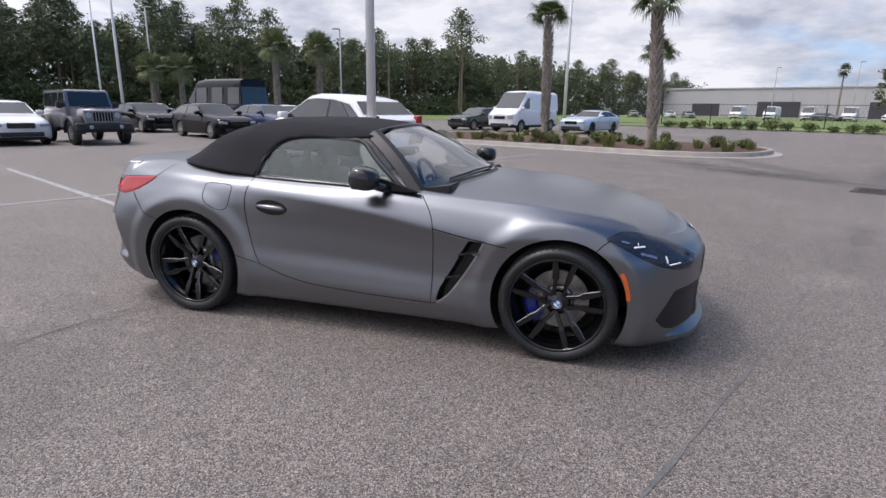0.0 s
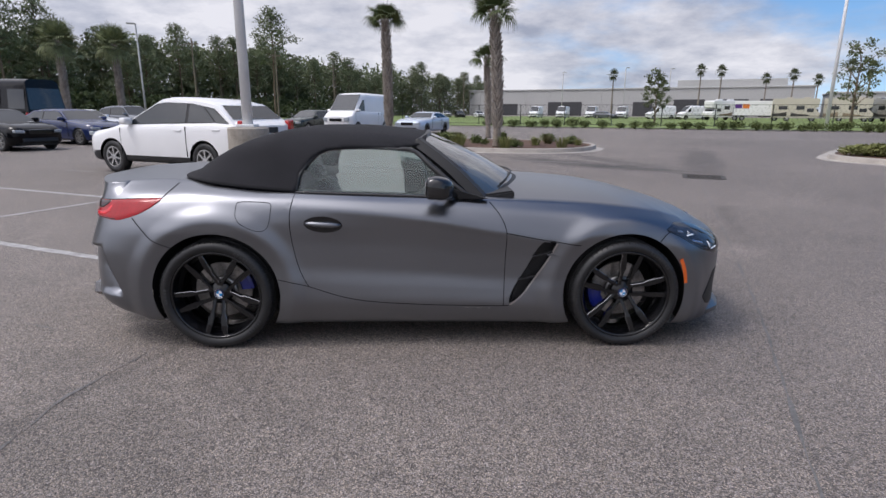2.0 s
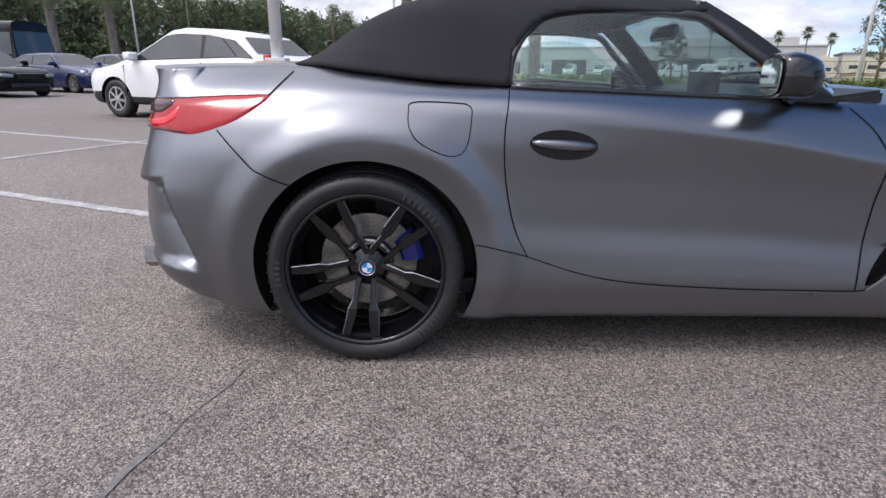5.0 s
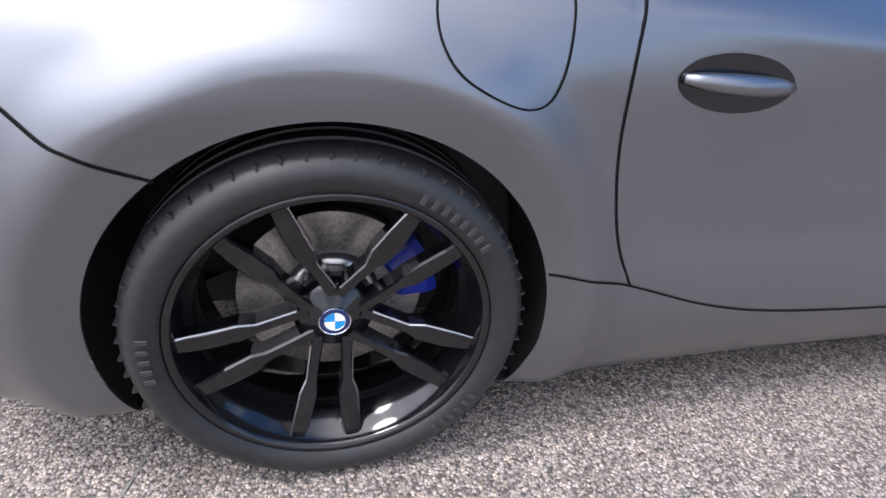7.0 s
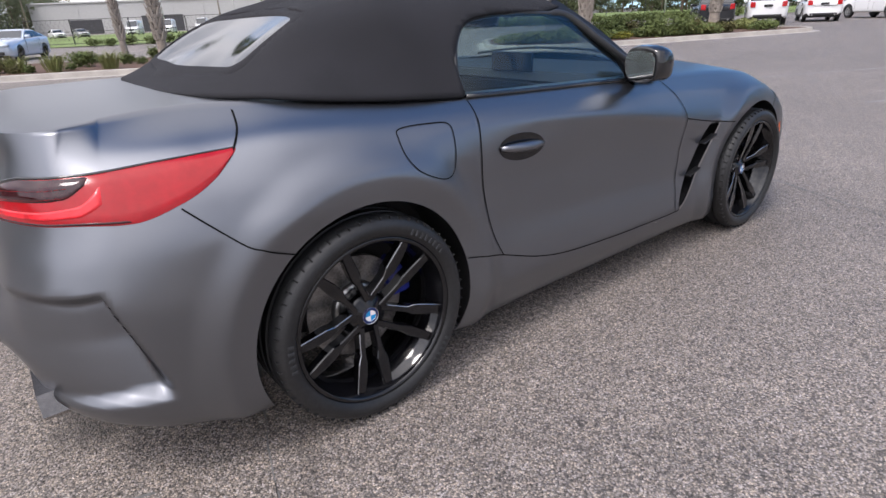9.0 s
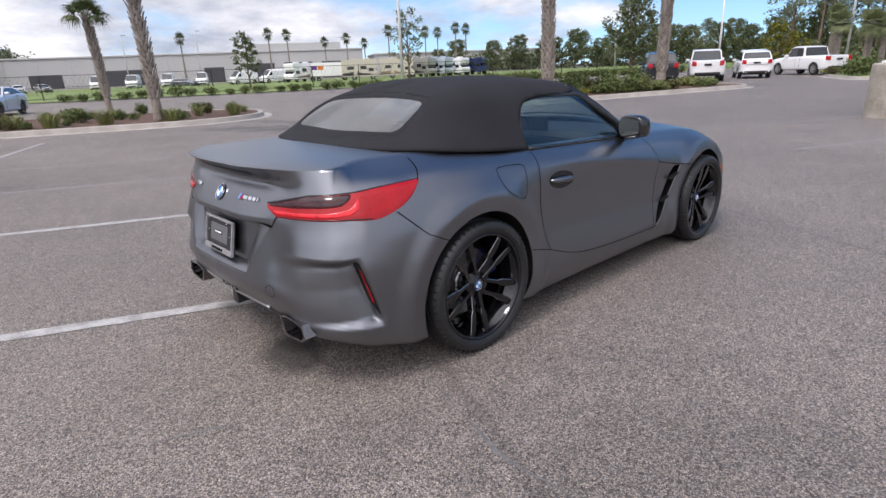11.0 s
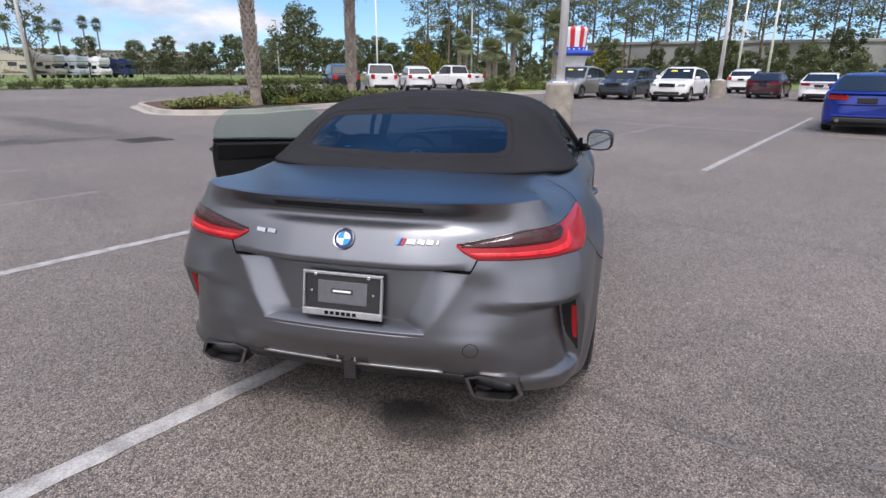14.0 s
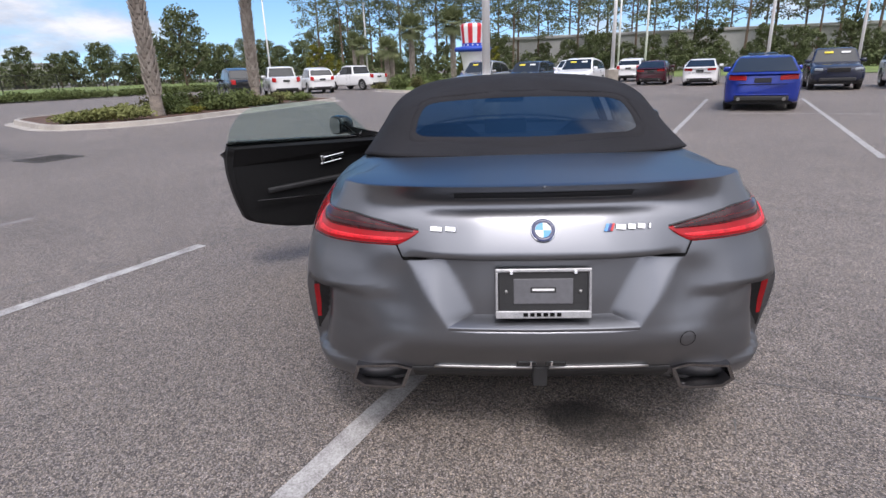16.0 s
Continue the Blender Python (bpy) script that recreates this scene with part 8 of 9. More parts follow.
        part("fog_lamp", clean(bm), HEAD, car)
        bm = bmesh.new()
        add_box(bm, (0.42, s * 0.86 - 0.12, 1.22), (0.56, s * 0.86 + 0.12, 1.42), 0.035)
        part("door_mirror", clean(bm), BLACK_PLASTIC, car)
    bm = bmesh.new()
    add_box(bm, (1.80, -0.58, 0.70), (1.885, 0.58, 1.15), 0.035)
    part("grille_panel", clean(bm), p, car)
    for k in range(7):
        bm = bmesh.new()
        add_box(bm, (1.875, -0.27 + 0.09 * k - 0.028, 0.80), (1.892, -0.27 + 0.09 * k + 0.028, 1.09), 0.01)
        part("grille_slot", clean(bm), SEAM, car)
    bm = bmesh.new()
    add_box(bm, (1.86, -0.88, 0.48), (2.12, 0.88, 0.74), 0.06)
    for v in bm.verts:
        v.co.x -= 0.14 * max(0, abs(v.co.y) - 0.5) / 0.38
    part("bumper", clean(bm), BLACK_PLASTIC, car)
    bm = bmesh.new()
    add_box(bm, (-1.9, -0.6, 0.42), (1.7, 0.6, 0.60))
    part("underbody", clean(bm), BLACK_PLASTIC, car)
    add_wheels(car, (1.35, -1.45), 0.88, 0.41, 0.24, ALLOY)


off_roader(at_lot(-19.3, 4.4, 0))

# ---------------------------------------------------------------- striped top hat balloon
RED_CLOTH = material("red_balloon_cloth", (0.55, 0.02, 0.03), rough=0.6, vary=0.1)
WHITE_CLOTH = material("white_balloon_cloth", (0.75, 0.75, 0.74), rough=0.6, vary=0.06)
BLUE_CLOTH = material("blue_balloon_cloth", (0.015, 0.06, 0.40), rough=0.6, vary=0.1)
hat = thing("hat_balloon", pose(44.0, 0.35, 0) @ Matrix.Scale(0.60, 4), "giant red white and blue striped hat balloon", "inflatable")
bm = bmesh.new()
add_lathe(bm, [(0.01, 0), (2.1, 0), (2.2, 0.5), (1.9, 1.4), (1.5, 1.8)], "z", n=28)
part("blue_foot", clean(bm), BLUE_CLOTH, hat, smooth=True)
bm = bmesh.new()
add_lathe(bm, [(1.25, 1.7), (1.35, 2.6), (1.5, 3.6), (1.75, 4.4)], "z", n=28)
part("white_column", clean(bm), WHITE_CLOTH, hat, smooth=True)
bm = bmesh.new()
add_lathe(bm, [(1.7, 4.3), (2.35, 4.4), (2.45, 4.65), (2.3, 4.9), (1.5, 5.0)], "z", n=32)
part("brim", clean(bm), BLUE_CLOTH, hat, smooth=True)
n = 16
for k in range(n):
    bm = bmesh.new()
    rows = []
    for r, z in ((1.42, 5.35), (1.50, 6.2), (1.60, 7.2), (1.62, 7.55), (1.35, 7.75), (0.02, 7.8)):
        rows.append([bm.verts.new((r * math.cos(2 * math.pi * (k + q / 3) / n), r * math.sin(2 * math.pi * (k + q / 3) / n), z)) for q in range(4)])
    for a, b in zip(rows, rows[1:]):
        for q in range(3):
            bm.faces.new((a[q], a[q + 1], b[q + 1], b[q]))
    part("crown_stripe", clean(bm), RED_CLOTH if k % 2 else WHITE_CLOTH, hat, smooth=True)
bm = bmesh.new()
add_lathe(bm, [(1.44, 4.9), (1.44, 5.36)], "z", n=32)
part("hat_band", clean(bm), BLUE_CLOTH, hat, smooth=True)
for k in range(14):
    a = 2 * math.pi * k / 14
    bm = bmesh.new()
    pts = [((0.15 if i % 2 == 0 else 0.06) * math.sin(math.pi * i / 5), (0.15 if i % 2 == 0 else 0.06) * math.cos(math.pi * i / 5)) for i in range(10)]
    add_prism(bm, pts, 1.44, 1.47, "x")
    bmesh.ops.transform(bm, matrix=Matrix.Rotation(a, 4, "Z") @ Matrix.Translation((0, 0, 5.13)), verts=bm.verts)
    part("star", clean(bm), WHITE_CLOTH, hat)

# ---------------------------------------------------------------- plants
# distance haze is held in these two greens, lifted and greyed
LEAF_HAZY_PINE = material("hazy_pine_needles", (0.21, 0.232, 0.138), rough=0.9, vary=0.5, scale=0.4, fine=3, second=(0.098, 0.120, 0.072), island=True, spec=0.15)
LEAF_HAZY_OAK = material("hazy_broad_leaves", (0.150, 0.172, 0.082), rough=0.8, vary=0.5, scale=0.5, fine=4, second=(0.066, 0.083, 0.040), island=True, spec=0.2)
LEAF_YELLOW = material("yellow_green_leaves", (0.22, 0.20, 0.03), rough=0.8, vary=0.4, scale=0.6, fine=5, second=(0.08, 0.10, 0.02), island=True, spec=0.2)
LEAF_HEDGE = material("hedge_leaves", (0.15, 0.185, 0.06), rough=0.75, vary=0.5, scale=2, fine=12, second=(0.05, 0.068, 0.024), island=True, spec=0.25)
LEAF_DRY = material("olive_brown_leaves", (0.15, 0.13, 0.055), rough=0.85, vary=0.5, scale=2, fine=12, second=(0.05, 0.055, 0.022), island=True, spec=0.2)
LEAF_TUFT = material("grass_tuft_blades", (0.26, 0.265, 0.10), rough=0.85, vary=0.4, scale=2, fine=15, second=(0.11, 0.13, 0.045), island=True, spec=0.2)
LEAF_PALM = material("palm_fronds", (0.15, 0.185, 0.075), rough=0.65, vary=0.4, scale=2, fine=15, second=(0.035, 0.055, 0.02), thing=0.7, spec=0.3)
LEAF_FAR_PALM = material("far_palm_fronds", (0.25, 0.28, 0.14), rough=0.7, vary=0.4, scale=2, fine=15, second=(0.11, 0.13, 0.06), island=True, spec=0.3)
BARK = material("pine_bark", (0.15, 0.11, 0.08), rough=0.95, vary=0.35, scale=2, fine=20, bump=0.5, bump_scale=15)
PALM_BARK = material("palm_trunk_boots", (0.37, 0.33, 0.29), rough=0.95, vary=0.4, scale=3, fine=30, second=(0.19, 0.16, 0.135), bump=0.6, bump_scale=45, island=True)
PALM_CORE = material("palm_trunk_fibre", (0.23, 0.195, 0.165), rough=0.98, vary=0.4, scale=6, fine=50, bump=0.6, bump_scale=60)


def quads(name, Q, mat):
    """A mesh of separate four-cornered leaves, Q of shape (n, 4, 3)."""
    n = len(Q)
    me = bpy.data.meshes.new(name)
    me.vertices.add(n * 4)
    me.vertices.foreach_set("co", np.ascontiguousarray(Q, dtype=np.float32).ravel())
    me.loops.add(n * 4)
    me.loops.foreach_set("vertex_index", np.arange(n * 4, dtype=np.int32))
    me.polygons.add(n)
    me.polygons.foreach_set("loop_start", np.arange(n, dtype=np.int32) * 4)
    me.update(calc_edges=True)
    me.validate()
    me.materials.append(mat)
    return me


def leaf_quads(rng, centres, size, up=0.4, slim=0.5):
    """Pointed leaves round the centres, turned at random, most of them facing somewhat upwards."""
    n = len(centres)
    nrm = rng.normal(size=(n, 3))
    nrm[:, 2] += up * 2
    nrm /= np.linalg.norm(nrm, axis=1)[:, None]
    a = np.cross(nrm, rng.normal(size=(n, 3)))
    a /= np.linalg.norm(a, axis=1)[:, None]
    b = np.cross(nrm, a)
    s = (size * rng.uniform(0.6, 1.4, n))[:, None]
    sag = np.zeros((n, 3))
    sag[:, 2] = -0.15 * s[:, 0]
    return np.stack([centres - a * s * 0.5, centres - b * s * 0.5 * slim, centres + a * s * 0.5 + sag, centres + b * s * 0.5 * slim], 1)


def blob(rng, centre, radii, n, hollow=0.5):
    d = rng.normal(size=(n, 3))
    d /= np.linalg.norm(d, axis=1)[:, None]
    r = (hollow + (1 - hollow) * rng.uniform(0, 1, n)) * rng.uniform(0.82, 1.12, n)
    return np.asarray(centre) + d * r[:, None] * np.asarray(radii)


def limb_mesh(name, tubes, mat, n=6):
    bm = bmesh.new()
    for pts, rad in tubes:
        add_tube(bm, pts, rad, n)
    me = bpy.data.meshes.new(name)
    bm.to_mesh(me)
    bm.free()
    me.polygons.foreach_set("use_smooth", [True] * len(me.polygons))
    me.materials.append(mat)
    return me


def pine_meshes(seed, height, spread, bare, tufts):
    """A tall pine: crooked bare trunk, short limbs, flat tufts of needles with sky between them."""
    rng = np.random.default_rng(seed)
    bend = rng.uniform(-0.35, 0.35, 2)
    def axis(z):
        k = z / height
        return np.array([bend[0] * math.sin(3 * k) * k, bend[1] * math.sin(2.4 * k + 1) * k, z])
    tubes = [([axis(z) for z in np.linspace(0, height * 0.97, 8)], [0.19 * (1 - 0.85 * k) + 0.02 for k in np.linspace(0, 1, 8)])]
    leaves = []
    for i in range(tufts):
        k = i / (tufts - 1)
        z = height * (bare + (0.99 - bare) * k ** 0.85)
        reach = spread * (0.35 + 0.75 * math.sin(math.pi * min(1, 0.22 + 0.78 * k))) * rng.uniform(0.35, 1.05) * (1 - 0.55 * k * k)
        a = i * 2.399 + rng.uniform(-0.5, 0.5)
        tip = axis(z) + np.array([math.cos(a) * reach, math.sin(a) * reach, rng.uniform(0.0, 0.5)])
        tubes.append(([axis(z - 0.35), (axis(z) + tip) / 2 + np.array([0, 0, 0.1]), tip], [0.06, 0.04, 0.02]))
        r = rng.uniform(0.55, 1.05) * (spread / 2.4)
        leaves.append(leaf_quads(rng, blob(rng, tip + np.array([0, 0, 0.2]), (r * 1.25, r * 1.25, r * 0.62), int(72 * r), 0.35), 0.42, 0.5, 0.42))
    return limb_mesh("pine_trunk", tubes, BARK, 5), quads("pine_crown", np.concatenate(leaves), LEAF_HAZY_PINE)


def broad_meshes(seed, height, spread, bare, clumps, leaf, mat, per=110):
    rng = np.random.default_rng(seed)
    tubes = [([(0, 0, 0), (0.05, 0.02, height * bare * 0.6), (0.0, 0.08, height * bare), (0.1, 0.0, height * 0.8)], [0.05 + 0.016 * height, 0.04 + 0.012 * height, 0.03 + 0.010 * height, 0.03])]
    leaves = []
    for i in range(clumps):
        k = (i + 0.5) / clumps
        z = height * (bare + (1 - bare) * (0.08 + 0.86 * k))
        reach = spread * math.sqrt(max(0.03, math.sin(math.pi * (0.16 + 0.80 * k)))) * rng.uniform(0.25, 0.95)
        a = i * 2.399 + rng.uniform(-0.4, 0.4)
        tip = np.array([math.cos(a) * reach, math.sin(a) * reach, z])
        if i % 2 == 0:
            root = np.array([0, 0, max(height * bare * 0.75, z - reach * 0.9)])
            tubes.append(([root, (root * 0.4 + tip * 0.6) + np.array([0, 0, 0.12]), tip], [0.02 + height * 0.006, 0.03, 0.012]))
        r = spread * rng.uniform(0.20, 0.36)
        leaves.append(leaf_quads(rng, blob(rng, tip, (r, r, r * 0.72), per, 0.3), leaf, 0.45, 0.55))
    return limb_mesh("tree_trunk", tubes, BARK, 6), quads("tree_crown", np.concatenate(leaves), mat)


def plant_tree(name, meshes, x, y, label, category, group, scale=1.0, turn=0.0):
    ob = thing(name, pose(x, y, 0, 0, 0, turn) @ Matrix.Diagonal((scale, scale, scale, 1)), label, category, group)
    part("trunk", meshes[0], None, ob)
    part("crown", meshes[1], None, ob)
    return ob


PINES = [pine_meshes(11, 15.5, 3.9, 0.40, 40), pine_meshes(12, 13.5, 3.4, 0.34, 38), pine_meshes(13, 16.5, 3.3, 0.50, 34), pine_meshes(14, 12.0, 3.8, 0.26, 40), pine_meshes(15, 14.5, 3.0, 0.46, 32)]
OAKS = [broad_meshes(21, 11.0, 4.2, 0.16, 34, 0.50, LEAF_HAZY_OAK), broad_meshes(22, 9.0, 3.9, 0.14, 32, 0.46, LEAF_HAZY_OAK), broad_meshes(23, 7.0, 3.2, 0.12, 28, 0.42, LEAF_HAZY_OAK)]
rnd = random.Random(5)


def polar(az, d):
    return math.cos(radians(az)) * d, math.sin(radians(az)) * d


# pine wood: an edge of single trees, then a deep dark mass behind and undergrowth below
EDGE = [(168, 96), (150, 98), (138, 98), (124, 96), (112, 103), (103, 118), (95, 148), (89, 190), (83.5, 240)]
def edge_at(az, grow=0.0):
    ks = sorted(EDGE)
    d = float(np.interp(az, [k[0] for k in ks], [k[1] for k in ks]))
    return polar(az, d + grow)


az = 167.0
while az > 84:
    d = math.hypot(*edge_at(az))
    for row in range(2):
        x, y = edge_at(az + rnd.uniform(-0.5, 0.5), row * 7 + rnd.uniform(-2.5, 2.5))
        if rnd.random() < 0.86:
            plant_tree("pine_tree", PINES[rnd.randrange(5)], x, y, "tall dark green pine at edge of wood", "pine tree", "pine wood edge", rnd.uniform(0.72, 1.0) * (0.97 if az < 128 else 1.0), rnd.uniform(0, 360))
        elif row == 0:
            plant_tree("broadleaf_tree", OAKS[rnd.randrange(3)], x, y, "dark rounded broadleaf tree before pines", "tree", "wood edge", rnd.uniform(0.7, 1.0), rnd.uniform(0, 360))
    az -= 200.0 / d


def thicket(name, centres_fn, count, size, mat, seed, label, per=26, radii=(1.6, 1.6, 1.0)):
    rng = np.random.default_rng(seed)
    leaves = []
    for i in range(count):
        c, s = centres_fn(rng)
        leaves.append(leaf_quads(rng, blob(rng, c, tuple(r * s for r in radii), per, 0.2), size, 0.3, 0.6))
    return tagged(part(name, quads(name, np.concatenate(leaves), mat), None, None), label, "wood", kind="stuff")


def deep_wood(rng):
    a = rng.uniform(82.5, 168)
    x, y = edge_at(a, rng.uniform(4, 26))
    return (x, y, 0.4 + 12.2 * rng.uniform(0, 1)), 1.45


def undergrowth(rng):
    a = rng.uniform(82.5, 168)
    x, y = edge_at(a, rng.uniform(-5, 3))
    return (x, y, 0.2 + 3.6 * rng.uniform(0, 1) ** 1.5), 1.05


thicket("far_pine_wood", deep_wood, 3400, 0.9, LEAF_HAZY_PINE, 31, "deep dark mass of pine wood", 22, (2.0, 2.0, 1.3))
thicket("wood_undergrowth", undergrowth, 1900, 0.5, LEAF_HAZY_OAK, 32, "low dark undergrowth along pine wood", 24, (1.5, 1.5, 0.9))

# taller pines standing above the wood's edge
for az, d, s in ((141.5, 97, 1.12), (134.0, 94, 1.10), (131.8, 100, 1.02), (126.5, 92, 1.0), (123.8, 98, 0.98), (104.8, 96, 1.02), (146, 95, 1.1)):
    x, y = polar(az, d)
    plant_tree("pine_tree", PINES[0 if s > 1.05 else 2], x, y, "tall flat-topped pine above the wood", "pine tree", "pine wood edge", s, az * 7)

# trees on the far side of the field and behind the car rows
for az, d, kind, s in ((45.5, 176, 0, 1.2), (42.0, 168, 1, 1.3), (39.5, 172, 0, 1.25), (37.0, 180, 1, 1.3), (34.0, 165, 0, 1.3), (31.5, 170, 1, 1.2), (28.6, 160, 0, 1.35), (26.3, 150, 0, 1.2), (23.8, 156, 1, 1.4), (21.5, 148, 0, 1.15), (19.0, 140, 1, 1.2),
                       (17.0, 135, 0, 1.1), (15.2, 128, 1, 1.2), (47.5, 182, 1, 1.1), (36.0, 190, 0, 1.2), (30.0, 182, 0, 1.3), (25.0, 170, 0, 1.3), (20.2, 160, 0, 1.3)):
    x, y = polar(az, d)
    plant_tree("broadleaf_tree", OAKS[kind], x, y, "far rounded dark green tree beyond field", "tree", "far trees", s * 0.74, az * 11)
for az, d, k, s in ((30.6, 150, 3, 0.85), (27.2, 158, 0, 0.85), (22.4, 140, 1, 0.85), (33.2, 172, 3, 0.95), (16.0, 118, 1, 0.85), (13.2, 112, 4, 0.85), (11.5, 108, 2, 0.8)):
    x, y = polar(az, d)
    plant_tree("pine_tree", PINES[k], x, y, "far pine beyond the field", "pine tree", "far trees", s * 0.8, az * 13)


def far_belt(rng):
    a = rng.uniform(8, 49)
    d = np.interp(a, [8, 20, 35, 49], [120, 158, 186, 196]) + rng.uniform(0, 14)
    x, y = polar(a, d)
    return (x, y, 0.3 + 5.2 * rng.uniform(0, 1) ** 1.3), 1.1


thicket("far_tree_belt", far_belt, 900, 0.8, LEAF_HAZY_OAK, 33, "far belt of dark green trees", 22, (2.0, 2.0, 1.2))

# tall sparse pines past the car rows
SPARSE = [pine_meshes(16, 16.0, 3.9, 0.36, 27), pine_meshes(17, 15.0, 3.5, 0.42, 23), pine_meshes(18, 17.0, 3.7, 0.46, 24)]
for i in range(40):
    az = 15.0 - i * 1.4 + rnd.uniform(-0.5, 0.5)
    d = rnd.uniform(84, 108)
    x, y = polar(az, d)
    plant_tree("pine_tree", SPARSE[i % 3], x, y, "tall slender pine behind parked cars", "pine tree", "pines behind the rows", rnd.uniform(0.92, 1.2), rnd.uniform(0, 360))
for i in range(34):
    az = 13 - i * 1.65 + rnd.uniform(-0.7, 0.7)
    x, y = polar(az, rnd.uniform(80, 92))
    plant_tree("broadleaf_tree", OAKS[i % 3], x, y, "rounded green tree under tall pines", "tree", "trees behind the rows", rnd.uniform(0.40, 0.66), rnd.uniform(0, 360))


def row_bushes(rng):
    a = rng.uniform(-42, 14)
    x, y = polar(a, rng.uniform(82, 98))
    return (x, y, 0.2 + 2.6 * rng.uniform(0, 1) ** 1.5), 0.9


thicket("bank_of_bushes", row_bushes, 560, 0.42, LEAF_HAZY_OAK, 34, "dense bank of bushes under pines", 26, (1.5, 1.5, 0.9))

SMALL_TREE = broad_meshes(41, 6.2, 2.0, 0.26, 26, 0.26, LEAF_HAZY_OAK, 70)
plant_tree("broadleaf_tree", SMALL_TREE, 28.0, 63.0, "young leafy tree in grass field", "tree", "", 1.0, 20)
MID_TREE = broad_meshes(42, 8.4, 3.1, 0.20, 44, 0.30, LEAF_HAZY_OAK, 110)
plant_tree("broadleaf_tree", MID_TREE, 58.0, 31.0, "full green tree in grass beyond hedge", "tree", "", 1.0, 50)
OPEN_TREE = broad_meshes(43, 8.8, 2.6, 0.24, 26, 0.26, LEAF_HAZY_OAK, 55)
plant_tree("broadleaf_tree", OPEN_TREE, 45.0, 54.0, "sparse young tree in grass field", "tree", "", 1.0, 80)
YELLOW_BUSH = broad_meshes(44, 4.6, 1.7, 0.10, 24, 0.26, LEAF_YELLOW, 80)
for az, d, s in ((15.8, 66, 1.0), (14.6, 70, 0.8), (-1.6, 78, 0.9), (1.2, 82, 0.75)):
    x, y = polar(az, d)
    plant_tree("yellow_bush", YELLOW_BUSH, x, y, "yellow-green bushy young tree", "bush", "yellow-green bushes", s, az * 9)


# ---------------------------------------------------------------- palms
def frond_mesh(name, blades, petiole, length, droop, seed, mat, spread=2.1, width=0.05):
    """A fan leaf growing along +x: a bent stalk and a folded fan of narrow blades."""
    rng = random.Random(seed)
    v, f = [], []
    hub = Vector((petiole, 0, -droop * 0.12))
    side = Vector((0, 0.014, 0))
    mid = Vector((petiole * 0.5, 0, 0.02))
    for p in (Vector((0, 0, 0)), mid, hub):
        v += [p - side, p + side, p + Vector((0, 0, 0.02))]
    for k in range(2):
        o = k * 3
        f += [(o, o + 3, o + 4, o + 1), (o + 1, o + 4, o + 5, o + 2), (o + 2, o + 5, o + 3, o)]
    for i in range(blades):
        q = i / (blades - 1) * 2 - 1
        a = q * spread
        L = length * (1 - 0.30 * q * q) * rng.uniform(0.9, 1.05)
        d = Vector((math.cos(a), math.sin(a), 0.0))
        s = Vector((-d.y, d.x, 0))
        lift = 0.16 * (1 if i % 2 else 0.2)
        p1 = hub + d * L * 0.45 + Vector((0.10 * L * (1 - abs(q)), 0, -droop * 0.12 + lift * 0.10))
        p2 = hub + d * L * 0.80 + Vector((0, 0, -droop * 0.42 + lift * 0.05))
        p3 = hub + d * L + Vector((0, 0, -droop * (0.75 + 0.5 * rng.random())))
        w = width * (0.8 + 0.4 * rng.random())
        b = len(v)
        v += [hub - s * 0.008, hub + s * 0.008, p1 + s * w, p1 - s * w, p2 + s * w * 0.6, p2 - s * w * 0.6, p3]
        f += [(b, b + 1, b + 2, b + 3), (b + 3, b + 2, b + 4, b + 5), (b + 5, b + 4, b + 6)]
    me = mesh_from(name, v, f, False)
    me.materials.append(mat)
    return me


FROND = [frond_mesh("frond_young", 22, 0.40, 0.80, 0.10, 1, LEAF_PALM, 1.75, 0.034), frond_mesh("frond_mid", 24, 0.52, 0.86, 0.32, 2, LEAF_PALM, 1.95, 0.036), frond_mesh("frond_old", 22, 0.55, 0.80, 0.62, 3, LEAF_PALM, 2.0, 0.036)]


